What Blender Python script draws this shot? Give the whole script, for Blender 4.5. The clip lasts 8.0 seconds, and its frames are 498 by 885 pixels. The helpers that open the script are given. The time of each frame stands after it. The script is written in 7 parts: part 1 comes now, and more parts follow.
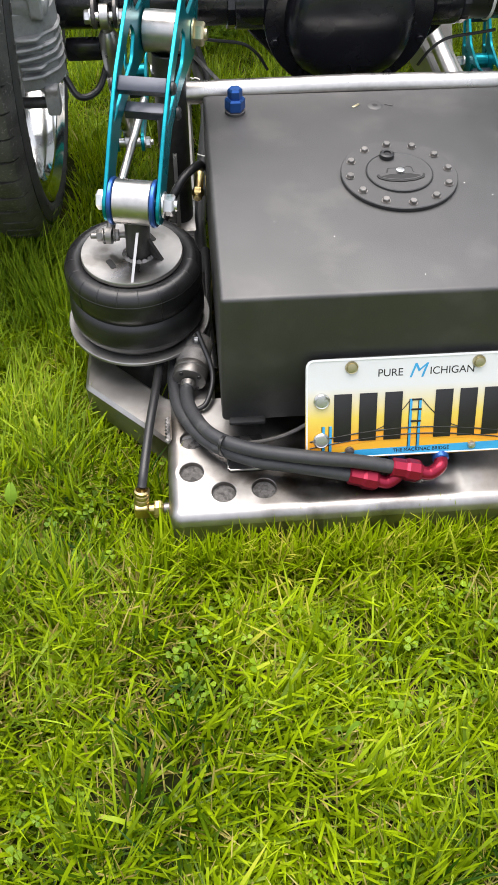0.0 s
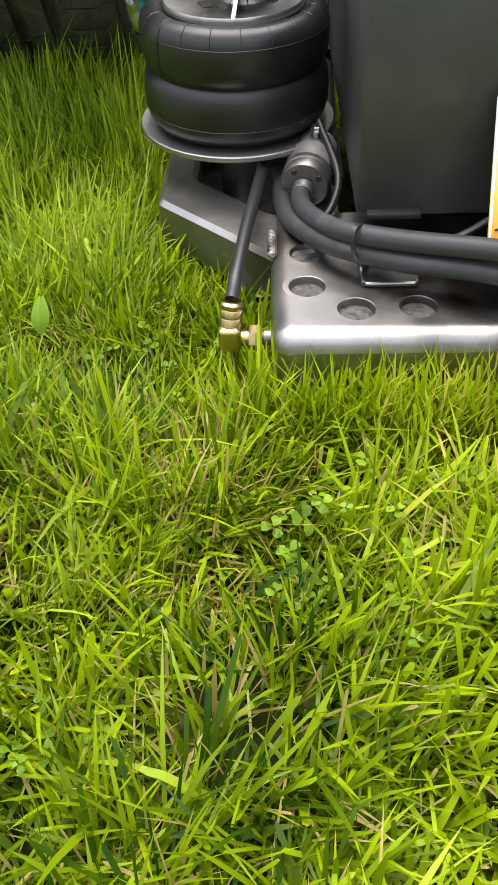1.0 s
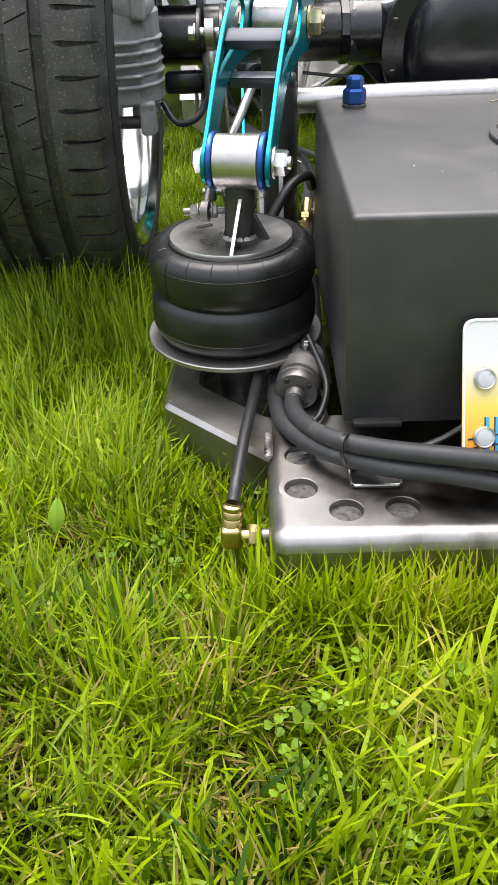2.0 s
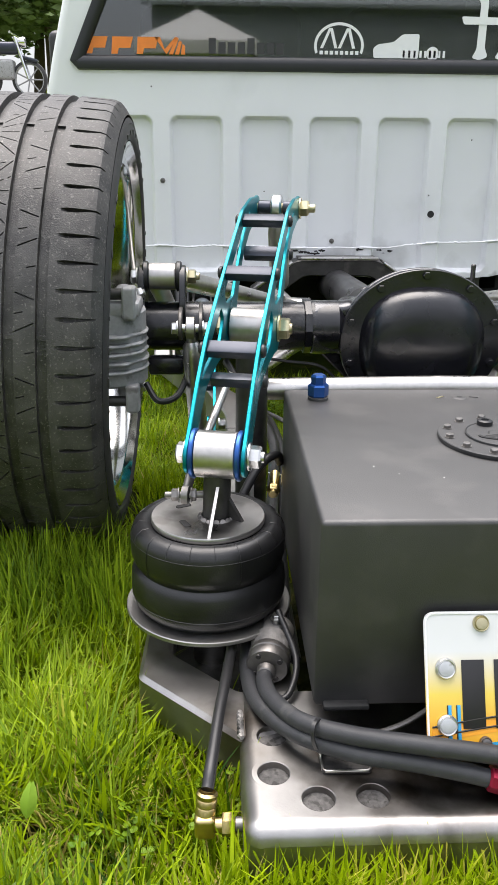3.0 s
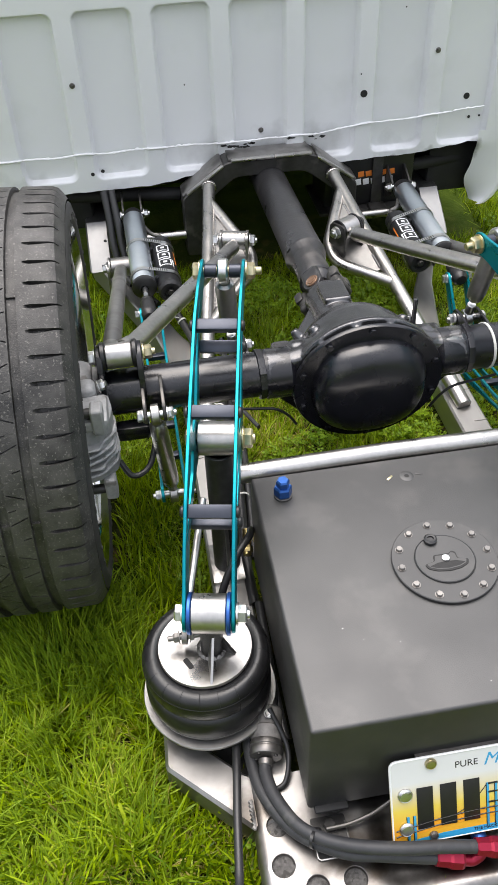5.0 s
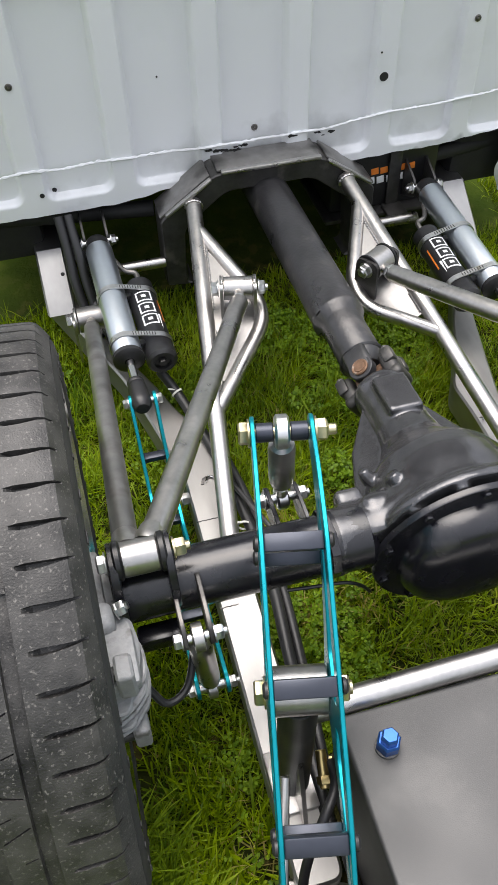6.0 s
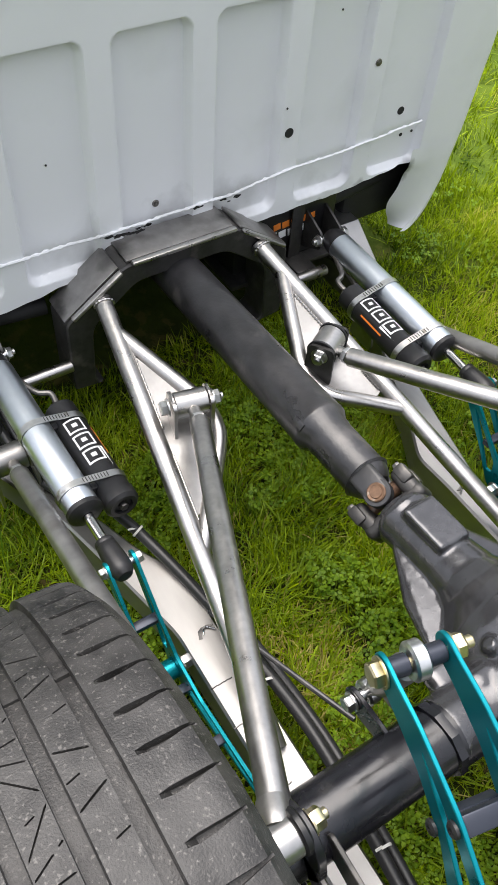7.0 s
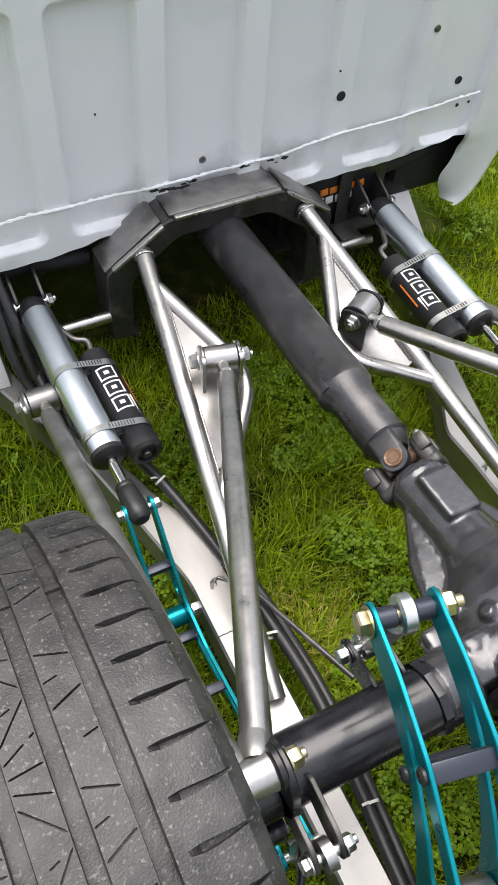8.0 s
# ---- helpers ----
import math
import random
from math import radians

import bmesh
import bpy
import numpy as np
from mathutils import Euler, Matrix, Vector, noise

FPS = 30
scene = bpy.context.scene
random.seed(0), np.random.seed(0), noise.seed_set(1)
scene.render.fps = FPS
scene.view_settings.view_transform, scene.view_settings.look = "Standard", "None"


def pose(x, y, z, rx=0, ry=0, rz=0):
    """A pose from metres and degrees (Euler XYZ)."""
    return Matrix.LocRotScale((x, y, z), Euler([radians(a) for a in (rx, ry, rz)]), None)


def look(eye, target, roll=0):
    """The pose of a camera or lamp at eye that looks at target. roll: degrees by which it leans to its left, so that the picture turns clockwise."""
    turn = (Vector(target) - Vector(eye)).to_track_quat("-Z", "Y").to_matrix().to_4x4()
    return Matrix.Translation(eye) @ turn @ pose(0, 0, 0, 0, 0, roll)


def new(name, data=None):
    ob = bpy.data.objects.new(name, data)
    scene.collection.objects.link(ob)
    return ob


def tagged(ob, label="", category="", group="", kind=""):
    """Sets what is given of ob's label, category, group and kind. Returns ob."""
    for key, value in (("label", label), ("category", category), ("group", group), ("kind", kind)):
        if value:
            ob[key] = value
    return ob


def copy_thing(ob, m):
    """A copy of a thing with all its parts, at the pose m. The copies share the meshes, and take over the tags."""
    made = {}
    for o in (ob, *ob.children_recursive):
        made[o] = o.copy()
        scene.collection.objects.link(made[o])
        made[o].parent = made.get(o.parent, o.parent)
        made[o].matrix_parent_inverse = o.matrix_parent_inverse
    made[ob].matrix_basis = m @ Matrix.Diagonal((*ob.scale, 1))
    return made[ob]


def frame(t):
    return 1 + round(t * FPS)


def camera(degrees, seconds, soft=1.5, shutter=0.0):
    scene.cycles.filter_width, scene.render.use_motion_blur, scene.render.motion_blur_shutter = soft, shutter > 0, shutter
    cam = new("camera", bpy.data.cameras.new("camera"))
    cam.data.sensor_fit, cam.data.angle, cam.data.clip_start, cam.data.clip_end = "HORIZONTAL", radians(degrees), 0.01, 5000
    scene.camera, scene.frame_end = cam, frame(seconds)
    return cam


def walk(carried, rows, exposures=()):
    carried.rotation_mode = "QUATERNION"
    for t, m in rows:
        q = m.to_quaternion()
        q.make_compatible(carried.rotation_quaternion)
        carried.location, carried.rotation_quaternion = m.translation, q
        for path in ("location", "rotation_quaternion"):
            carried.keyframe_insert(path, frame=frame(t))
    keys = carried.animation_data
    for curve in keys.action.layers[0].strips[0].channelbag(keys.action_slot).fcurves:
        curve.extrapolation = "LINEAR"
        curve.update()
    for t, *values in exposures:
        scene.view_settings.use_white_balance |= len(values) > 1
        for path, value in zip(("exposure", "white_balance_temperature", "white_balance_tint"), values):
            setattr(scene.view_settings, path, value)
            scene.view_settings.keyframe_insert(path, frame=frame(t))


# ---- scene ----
cam = camera(34.0, 8.0)
PATH = [
    (0, (-0.03, -0.705, 0.964), (0.081, 0.538, -0.598), 0.8),
    (0.3, (-0.032, -0.692, 0.73), (-0.042, 0.559, -0.831), -2.4),
    (0.5, (-0.047, -0.673, 0.614), (-0.093, 0.581, -0.943), -2.6),
    (1, (-0.081, -0.667, 0.499), (-0.136, 0.758, -0.904), -2.1),
    (1.5, (-0.063, -0.67, 0.509), (-0.1, 0.809, -0.837), -2.0),
    (2, (-0.085, -0.683, 0.578), (-0.117, 0.964, -0.556), -2.1),
    (2.2, (-0.095, -0.684, 0.611), (-0.121, 1.034, -0.413), -1.3),
    (3.3, (-0.107, -0.712, 0.684), (-0.008, 1.18, 0.037), 0.6),
    (3.5, (-0.11, -0.714, 0.686), (-0.017, 1.173, 0.029), 0.4),
    (4, (-0.097, -0.705, 0.756), (0.037, 1.144, 0.005), 0.0),
    (4.2, (-0.077, -0.691, 0.891), (0.084, 1.089, -0.007), -1.1),
    (5.3, (-0.165, -0.35, 1.313), (0.037, 1.047, -0.104), -3.0),
    (5.5, (-0.184, -0.239, 1.307), (0.071, 1.123, -0.136), -1.8),
    (5.8, (-0.178, -0.03, 1.306), (0.127, 1.261, -0.191), -1.2),
    (6, (-0.186, 0.102, 1.294), (0.123, 1.372, -0.22), -1.8),
    (6.5, (-0.24, 0.359, 1.28), (0.377, 1.483, -0.255), 3.1),
    (6.8, (-0.33, 0.495, 1.321), (0.434, 1.495, -0.233), 6.5),
    (7, (-0.354, 0.536, 1.328), (0.394, 1.541, -0.231), 5.5),
    (7.5, (-0.365, 0.525, 1.333), (0.331, 1.529, -0.25), 9.0),
    (8, (-0.333, 0.482, 1.326), (0.286, 1.508, -0.275), 5.4),
]
walk(cam, [(t, look(eye, target, roll)) for t, eye, target, roll in PATH], [(0, 1.06, 6500, 13), (0.5, 1.12, 6500, 13), (1, 1.20, 6500, 13), (1.5, 1.18, 6500, 13), (2, 1.18, 6500, 12), (3.5, 1.01, 6480, 13), (5.5, 0.86, 6500, 12), (7, 0.79, 6500, 12), (8, 0.82, 6500, 12)])

CX = 0.24           # the truck's middle line
AXY, AXZ = 0.66, 0.392   # the rear axle's line

# ---- light ----
world = bpy.data.worlds.new("overcast_sky")
scene.world = world
world.use_nodes = True
wn = world.node_tree
sky = wn.nodes.new("ShaderNodeTexSky")
sky.sky_type = "NISHITA"
sky.sun_disc = False
sky.sun_elevation = radians(76)
sky.sun_rotation = radians(-17)
sky.air_density, sky.dust_density, sky.ozone_density = 1.0, 4.0, 1.0
haze = wn.nodes.new("ShaderNodeMix")
haze.data_type = "RGBA"
haze.inputs["Factor"].default_value = 0.6
haze.inputs["B"].default_value = (7.8, 8.0, 8.22, 1)
wn.links.new(sky.outputs["Color"], haze.inputs["A"])
# an overcast sky is brighter overhead than at the horizon
tc = wn.nodes.new("ShaderNodeTexCoord")
xyz = wn.nodes.new("ShaderNodeSeparateXYZ")
wn.links.new(tc.outputs["Generated"], xyz.inputs[0])
grade = wn.nodes.new("ShaderNodeMapRange")
grade.inputs["To Min"].default_value, grade.inputs["To Max"].default_value = 0.52, 1.50
wn.links.new(xyz.outputs["Z"], grade.inputs["Value"])
dome = wn.nodes.new("ShaderNodeVectorMath")
dome.operation = "SCALE"
wn.links.new(haze.outputs["Result"], dome.inputs[0])
wn.links.new(grade.outputs["Result"], dome.inputs["Scale"])
wn.links.new(dome.outputs["Vector"], wn.nodes["Background"].inputs["Color"])
wn.nodes["Background"].inputs["Strength"].default_value = 0.115

sun = new("sun", bpy.data.lights.new("sun", "SUN"))
sun.data.energy = 2.2
sun.data.angle = radians(55)
sun.data.color = (1.0, 0.96, 0.9)
sun.matrix_world = look((-0.3, 0.95, 4.0), (0, 0, 0))


# ---- materials ----
def mat(name, colour, rough=0.5, metal=0.0, grain=0.0, grain_scale=80.0, bump=0.0, bump_scale=300.0,
        stain=None, stain_scale=6.0, stain_at=0.62, rough_var=0.0, stretch=None, coat=0.0, spec=0.5, stain_soft=0.08):
    """A surface with colour grain at two scales, stains and fine relief, by object coordinates in metres."""
    m = bpy.data.materials.new(name)
    m.use_nodes = True
    nt = m.node_tree
    b = nt.nodes["Principled BSDF"]
    b.inputs["Roughness"].default_value = rough
    b.inputs["Metallic"].default_value = metal
    b.inputs["Coat Weight"].default_value = coat
    b.inputs["Specular IOR Level"].default_value = spec
    co = nt.nodes.new("ShaderNodeTexCoord")
    src = co.outputs["Object"]
    if stretch:
        mp = nt.nodes.new("ShaderNodeMapping")
        mp.inputs["Scale"].default_value = stretch
        nt.links.new(src, mp.inputs["Vector"])
        src = mp.outputs["Vector"]

    def nz(scale, detail=4.0, v=src):
        n = nt.nodes.new("ShaderNodeTexNoise")
        n.inputs["Scale"].default_value = scale
        n.inputs["Detail"].default_value = detail
        nt.links.new(v, n.inputs["Vector"])
        return n.outputs["Fac"]

    def ramp(fac, lo, hi, a, c):
        r = nt.nodes.new("ShaderNodeMapRange")
        r.inputs["From Min"].default_value, r.inputs["From Max"].default_value = lo, hi
        r.inputs["To Min"].default_value, r.inputs["To Max"].default_value = a, c
        nt.links.new(fac, r.inputs["Value"])
        return r.outputs["Result"]

    def mix(fac, a, c):
        x = nt.nodes.new("ShaderNodeMix")
        x.data_type = "RGBA"
        nt.links.new(fac, x.inputs["Factor"])
        for key, v in (("A", a), ("B", c)):
            if isinstance(v, tuple):
                x.inputs[key].default_value = (*v, 1)
            else:
                nt.links.new(v, x.inputs[key])
        return x.outputs["Result"]

    c = tuple(colour)
    if grain:
        dark = tuple(v * (1 - grain) for v in c)
        light = tuple(min(1, v * (1 + grain)) for v in c)
        fine = ramp(nz(grain_scale), 0.35, 0.65, 0, 1)
        big = ramp(nz(grain_scale / 9), 0.35, 0.65, 0, 1)
        avg = nt.nodes.new("ShaderNodeMath")
        avg.operation = "MULTIPLY_ADD"
        avg.inputs[1].default_value = 0.5
        nt.links.new(fine, avg.inputs[0])
        half = ramp(big, 0, 1, 0, 0.5)
        nt.links.new(half, avg.inputs[2])
        c = mix(avg.outputs[0], dark, light)
    if stain:
        c = mix(ramp(nz(stain_scale, 6.0, co.outputs["Object"]), stain_at, stain_at + stain_soft, 0, 0.85), c, tuple(stain))
    if isinstance(c, tuple):
        b.inputs["Base Color"].default_value = (*c, 1)
    else:
        nt.links.new(c, b.inputs["Base Color"])
    if rough_var:
        nt.links.new(ramp(nz(grain_scale / 4), 0.3, 0.7, max(0.02, rough - rough_var), rough + rough_var), b.inputs["Roughness"])
    if bump:
        bp = nt.nodes.new("ShaderNodeBump")
        bp.inputs["Strength"].default_value = 1.0
        bp.inputs["Distance"].default_value = bump
        nt.links.new(nz(bump_scale), bp.inputs["Height"])
        nt.links.new(bp.outputs["Normal"], b.inputs["Normal"])
    return m


STEEL = mat("raw_steel", (0.49, 0.474, 0.455), 0.33, 1.0, 0.12, 120, 0.0001, 600, (0.45, 0.43, 0.405), 11, 0.57, 0.08, None, 0, 0.5, 0.3)
GUSSET = mat("dull_plate_steel", (0.36, 0.35, 0.338), 0.42, 1.0, 0.14, 60, 0.0001, 500, (0.22, 0.205, 0.19), 14, 0.53, 0.08, None, 0, 0.5, 0.2)
SHEET = mat("brushed_sheet_steel", (0.355, 0.347, 0.337), 0.46, 1.0, 0.12, 45, 0.00006, 600, (0.30, 0.26, 0.22), 5, 0.60, 0.08, (1, 0.25, 1), 0, 0.5, 0.25)
PLATE_STEEL = mat("scuffed_plate_steel", (0.37, 0.36, 0.35), 0.40, 1.0, 0.18, 30, 0.00008, 400, (0.19, 0.166, 0.140), 8, 0.52, 0.10, None, 0, 0.5, 0.2)
BRIGHT = mat("polished_metal", (0.70, 0.70, 0.69), 0.12, 1.0, 0.05, 40, 0, 300, None, 6, 0.6, 0.05)
ZINC = mat("zinc_bolt", (0.66, 0.66, 0.65), 0.30, 1.0, 0.12, 120, 0.0001, 900, (0.35, 0.32, 0.27), 60, 0.62)
GOLDZ = mat("yellow_zinc", (0.55, 0.49, 0.31), 0.32, 1.0, 0.14, 120, 0.0001, 900, (0.36, 0.32, 0.24), 50, 0.6)
BRASS = mat("brass", (0.56, 0.44, 0.20), 0.30, 1.0, 0.15, 90, 0.0001, 700, (0.32, 0.22, 0.09), 40, 0.6)
RUST = mat("rusty_steel", (0.17, 0.100, 0.062), 0.55, 0.5, 0.4, 120, 0.0004, 400, (0.24, 0.20, 0.165), 70, 0.55)
CAST = mat("cast_aluminium", (0.33, 0.33, 0.33), 0.6, 0.3, 0.14, 140, 0.0005, 350, (0.17, 0.16, 0.15), 30, 0.58)
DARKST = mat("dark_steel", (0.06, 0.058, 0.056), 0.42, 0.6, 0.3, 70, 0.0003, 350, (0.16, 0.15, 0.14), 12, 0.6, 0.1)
GLOSS = mat("gloss_black_paint", (0.008, 0.008, 0.011), 0.26, 0.0, 0.3, 60, 0.0003, 70, (0.034, 0.033, 0.032), 22, 0.62, 0.08, None, 0.0, 0.6, 0.14)
CASTBLK = mat("painted_black_casting", (0.072, 0.072, 0.076), 0.20, 0.62, 0.3, 60, 0.0003, 60, (0.14, 0.137, 0.134), 11, 0.55, 0.05, None, 0, 1.0, 0.2)
SHAFT = mat("dull_black_shaft", (0.022, 0.0215, 0.023), 0.34, 0.0, 0.5, 45, 0.0004, 140, (0.075, 0.069, 0.066), 16, 0.58, 0.1, None, 0, 0.7, 0.12)
SATIN = mat("satin_charcoal_coating", (0.0135, 0.0134, 0.0135), 0.56, 0.0, 0.35, 40, 0.00018, 900, (0.034, 0.032, 0.0305), 13, 0.53, 0.05, None, 0, 1.0, 0.14)
RUBBER = mat("black_rubber", (0.010, 0.010, 0.0108), 0.36, 0.0, 0.3, 60, 0.00015, 500, (0.045, 0.043, 0.040), 18, 0.64, 0.10, None, 0, 0.55, 0.12)
HOSE = mat("matt_rubber_hose", (0.030, 0.031, 0.034), 0.55, 0.0, 0.2, 90, 0.0002, 600, (0.06, 0.06, 0.06), 30, 0.62)
TREAD = mat("dusty_tyre_rubber", (0.033, 0.0315, 0.030), 0.50, 0.0, 0.9, 38, 0.0006, 520, (0.150, 0.142, 0.131), 300, 0.585, 0.07, None, 0, 0.5, 0.13)
SIDEW = mat("tyre_sidewall_rubber", (0.028, 0.027, 0.027), 0.6, 0.0, 0.2, 60, 0.0003, 500, (0.06, 0.055, 0.05), 20, 0.62)
TEAL = mat("teal_anodised", (0.0, 0.235, 0.285), 0.30, 0.72, 0.10, 40, 0.00005, 700, None, 6, 0.6, 0.05)
SLATE = mat("grey_anodised_bar", (0.045, 0.05, 0.065), 0.34, 0.6, 0.1, 60, 0.00005, 700)
BLUEA = mat("blue_anodised", (0.028, 0.10, 0.34), 0.32, 0.7, 0.12, 60)
REDA = mat("red_anodised", (0.27, 0.012, 0.035), 0.32, 0.65, 0.12, 60)
WHITE = mat("white_truck_paint", (0.748, 0.762, 0.782), 0.34, 0.0, 0.03, 5, 0.0002, 12, (0.655, 0.672, 0.678), 5, 0.56, 0.06, None, 0.15, 0.5, 0.2)
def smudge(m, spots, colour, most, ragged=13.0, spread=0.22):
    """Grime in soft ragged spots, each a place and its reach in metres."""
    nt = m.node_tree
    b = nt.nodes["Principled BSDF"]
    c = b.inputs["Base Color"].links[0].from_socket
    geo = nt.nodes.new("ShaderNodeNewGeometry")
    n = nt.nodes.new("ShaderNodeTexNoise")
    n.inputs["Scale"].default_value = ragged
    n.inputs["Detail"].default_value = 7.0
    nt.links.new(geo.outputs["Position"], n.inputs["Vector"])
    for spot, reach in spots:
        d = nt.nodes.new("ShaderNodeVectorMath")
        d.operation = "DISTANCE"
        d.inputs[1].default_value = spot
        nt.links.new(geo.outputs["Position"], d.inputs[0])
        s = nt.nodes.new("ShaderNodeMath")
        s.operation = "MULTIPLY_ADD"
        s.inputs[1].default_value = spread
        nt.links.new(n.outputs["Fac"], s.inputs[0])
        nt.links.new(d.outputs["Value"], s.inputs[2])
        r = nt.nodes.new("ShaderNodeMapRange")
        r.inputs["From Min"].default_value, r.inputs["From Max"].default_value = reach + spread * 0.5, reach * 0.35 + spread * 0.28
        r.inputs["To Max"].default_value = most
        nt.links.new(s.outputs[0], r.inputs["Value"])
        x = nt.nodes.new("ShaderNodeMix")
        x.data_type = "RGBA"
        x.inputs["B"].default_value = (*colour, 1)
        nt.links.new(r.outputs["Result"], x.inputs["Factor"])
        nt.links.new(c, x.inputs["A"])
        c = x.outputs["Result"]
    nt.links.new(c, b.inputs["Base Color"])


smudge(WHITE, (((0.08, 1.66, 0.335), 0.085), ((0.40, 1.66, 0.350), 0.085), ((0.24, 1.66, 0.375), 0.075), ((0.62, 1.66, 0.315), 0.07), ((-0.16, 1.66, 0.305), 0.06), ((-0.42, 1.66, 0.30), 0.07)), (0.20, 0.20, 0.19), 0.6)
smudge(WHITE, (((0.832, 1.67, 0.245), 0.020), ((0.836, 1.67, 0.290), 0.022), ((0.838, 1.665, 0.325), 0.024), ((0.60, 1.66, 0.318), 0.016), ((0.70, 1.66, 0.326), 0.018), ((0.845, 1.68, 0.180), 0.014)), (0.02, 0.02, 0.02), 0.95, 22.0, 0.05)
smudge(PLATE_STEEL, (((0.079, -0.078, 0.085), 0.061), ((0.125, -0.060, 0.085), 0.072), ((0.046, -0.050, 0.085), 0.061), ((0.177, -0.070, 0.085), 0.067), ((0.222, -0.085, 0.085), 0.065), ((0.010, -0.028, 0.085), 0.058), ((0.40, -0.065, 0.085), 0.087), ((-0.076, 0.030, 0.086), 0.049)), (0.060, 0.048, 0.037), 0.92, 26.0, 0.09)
DISC = mat("worn_disc_steel", (0.47, 0.46, 0.45), 0.36, 1.0, 0.14, 45, 0.00006, 600, (0.33, 0.315, 0.30), 26, 0.55, 0.1, None, 0, 0.5, 0.12)
smudge(DISC, (((-0.125, 0.185, 0.25), 0.030), ((-0.150, 0.215, 0.25), 0.022), ((-0.105, 0.160, 0.25), 0.020), ((0.600, 0.190, 0.25), 0.030)), (0.09, 0.083, 0.076), 0.75, 45.0, 0.03)
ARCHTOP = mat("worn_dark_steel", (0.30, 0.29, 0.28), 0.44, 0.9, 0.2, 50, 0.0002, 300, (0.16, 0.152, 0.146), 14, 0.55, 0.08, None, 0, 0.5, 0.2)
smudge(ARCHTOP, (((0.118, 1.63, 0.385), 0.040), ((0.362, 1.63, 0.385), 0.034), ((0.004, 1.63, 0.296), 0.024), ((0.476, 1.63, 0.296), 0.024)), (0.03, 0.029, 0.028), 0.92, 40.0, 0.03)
DIRTY = mat("scorched_bare_metal", (0.22, 0.21, 0.20), 0.6, 0.3, 0.4, 70, 0.0004, 300, (0.03, 0.03, 0.03), 26, 0.55)
UNDER = mat("black_underbody", (0.012, 0.012, 0.012), 0.7, 0.0, 0.3, 40, 0.001, 120)
SEAL = mat("rubber_seal", (0.014, 0.015, 0.018), 0.45, 0.0, 0.15, 60)
PLASTIC = mat("black_plastic", (0.016, 0.016, 0.017), 0.4, 0.0, 0.15, 60, 0.0001, 900)
SILVERSH = mat("silver_shock_body", (0.62, 0.67, 0.72), 0.36, 1.0, 0.05, 50, 0.00004, 600)
RIMBOLT = mat("dull_bolt", (0.22, 0.21, 0.20), 0.45, 0.9, 0.2, 90)
PALE = mat("white_vinyl", (0.80, 0.81, 0.82), 0.4, 0, 0.03, 30)
ORANGE = mat("orange_vinyl", (0.78, 0.22, 0.03), 0.45, 0, 0.08, 40)
GREYVN = mat("dark_vinyl", (0.035, 0.035, 0.037), 0.5, 0, 0.1, 40)
PLBLACK = mat("plate_black_ink", (0.012, 0.011, 0.012), 0.4, 0, 0.1, 60)
PLBLUE = mat("plate_blue_ink", (0.03, 0.30, 0.55), 0.4, 0, 0.1, 60)
PLORANGE = mat("plate_orange_ink", (0.78, 0.33, 0.02), 0.4, 0, 0.1, 60)
TIE = mat("pale_cable_tie", (0.62, 0.62, 0.58), 0.5, 0, 0.1, 60)
HOLEFL = mat("rough_dark_hole_floor", (0.10, 0.095, 0.09), 0.8, 0.2, 0.5, 160, 0.0012, 260, (0.04, 0.037, 0.034), 120, 0.52)
SEAT = mat("grey_cloth", (0.06, 0.06, 0.065), 0.9, 0, 0.2, 60, 0.0005, 300)


def glass_mat():
    m = bpy.data.materials.new("tinted_glass")
    m.use_nodes = True
    b = m.node_tree.nodes["Principled BSDF"]
    b.inputs["Base Color"].default_value = (0.16, 0.20, 0.20, 1)
    b.inputs["Transmission Weight"].default_value = 1.0
    b.inputs["Roughness"].default_value = 0.02
    b.inputs["IOR"].default_value = 1.75
    b.inputs["Coat Weight"].default_value = 1.0
    return m


GLASS = glass_mat()


def plate_paint():
    """White at the top, fading through yellow to orange towards the lower edge, as printed."""
    m = bpy.data.materials.new("printed_plate_sheet")
    m.use_nodes = True
    nt = m.node_tree
    co = nt.nodes.new("ShaderNodeTexCoord")
    sep = nt.nodes.new("ShaderNodeSeparateXYZ")
    nt.links.new(co.outputs["Generated"], sep.inputs[0])
    r = nt.nodes.new("ShaderNodeValToRGB")
    e = r.color_ramp.elements
    e[0].position, e[0].color = 0.20, (0.70, 0.36, 0.025, 1)
    e[1].position, e[1].color = 0.72, (0.64, 0.65, 0.65, 1)
    mid = e.new(0.42)
    mid.color = (0.70, 0.54, 0.09, 1)
    nt.links.new(sep.outputs["Z"], r.inputs["Fac"])
    nt.links.new(r.outputs["Color"], nt.nodes["Principled BSDF"].inputs["Base Color"])
    nt.nodes["Principled BSDF"].inputs["Roughness"].default_value = 0.35
    return m


PLATE = plate_paint()


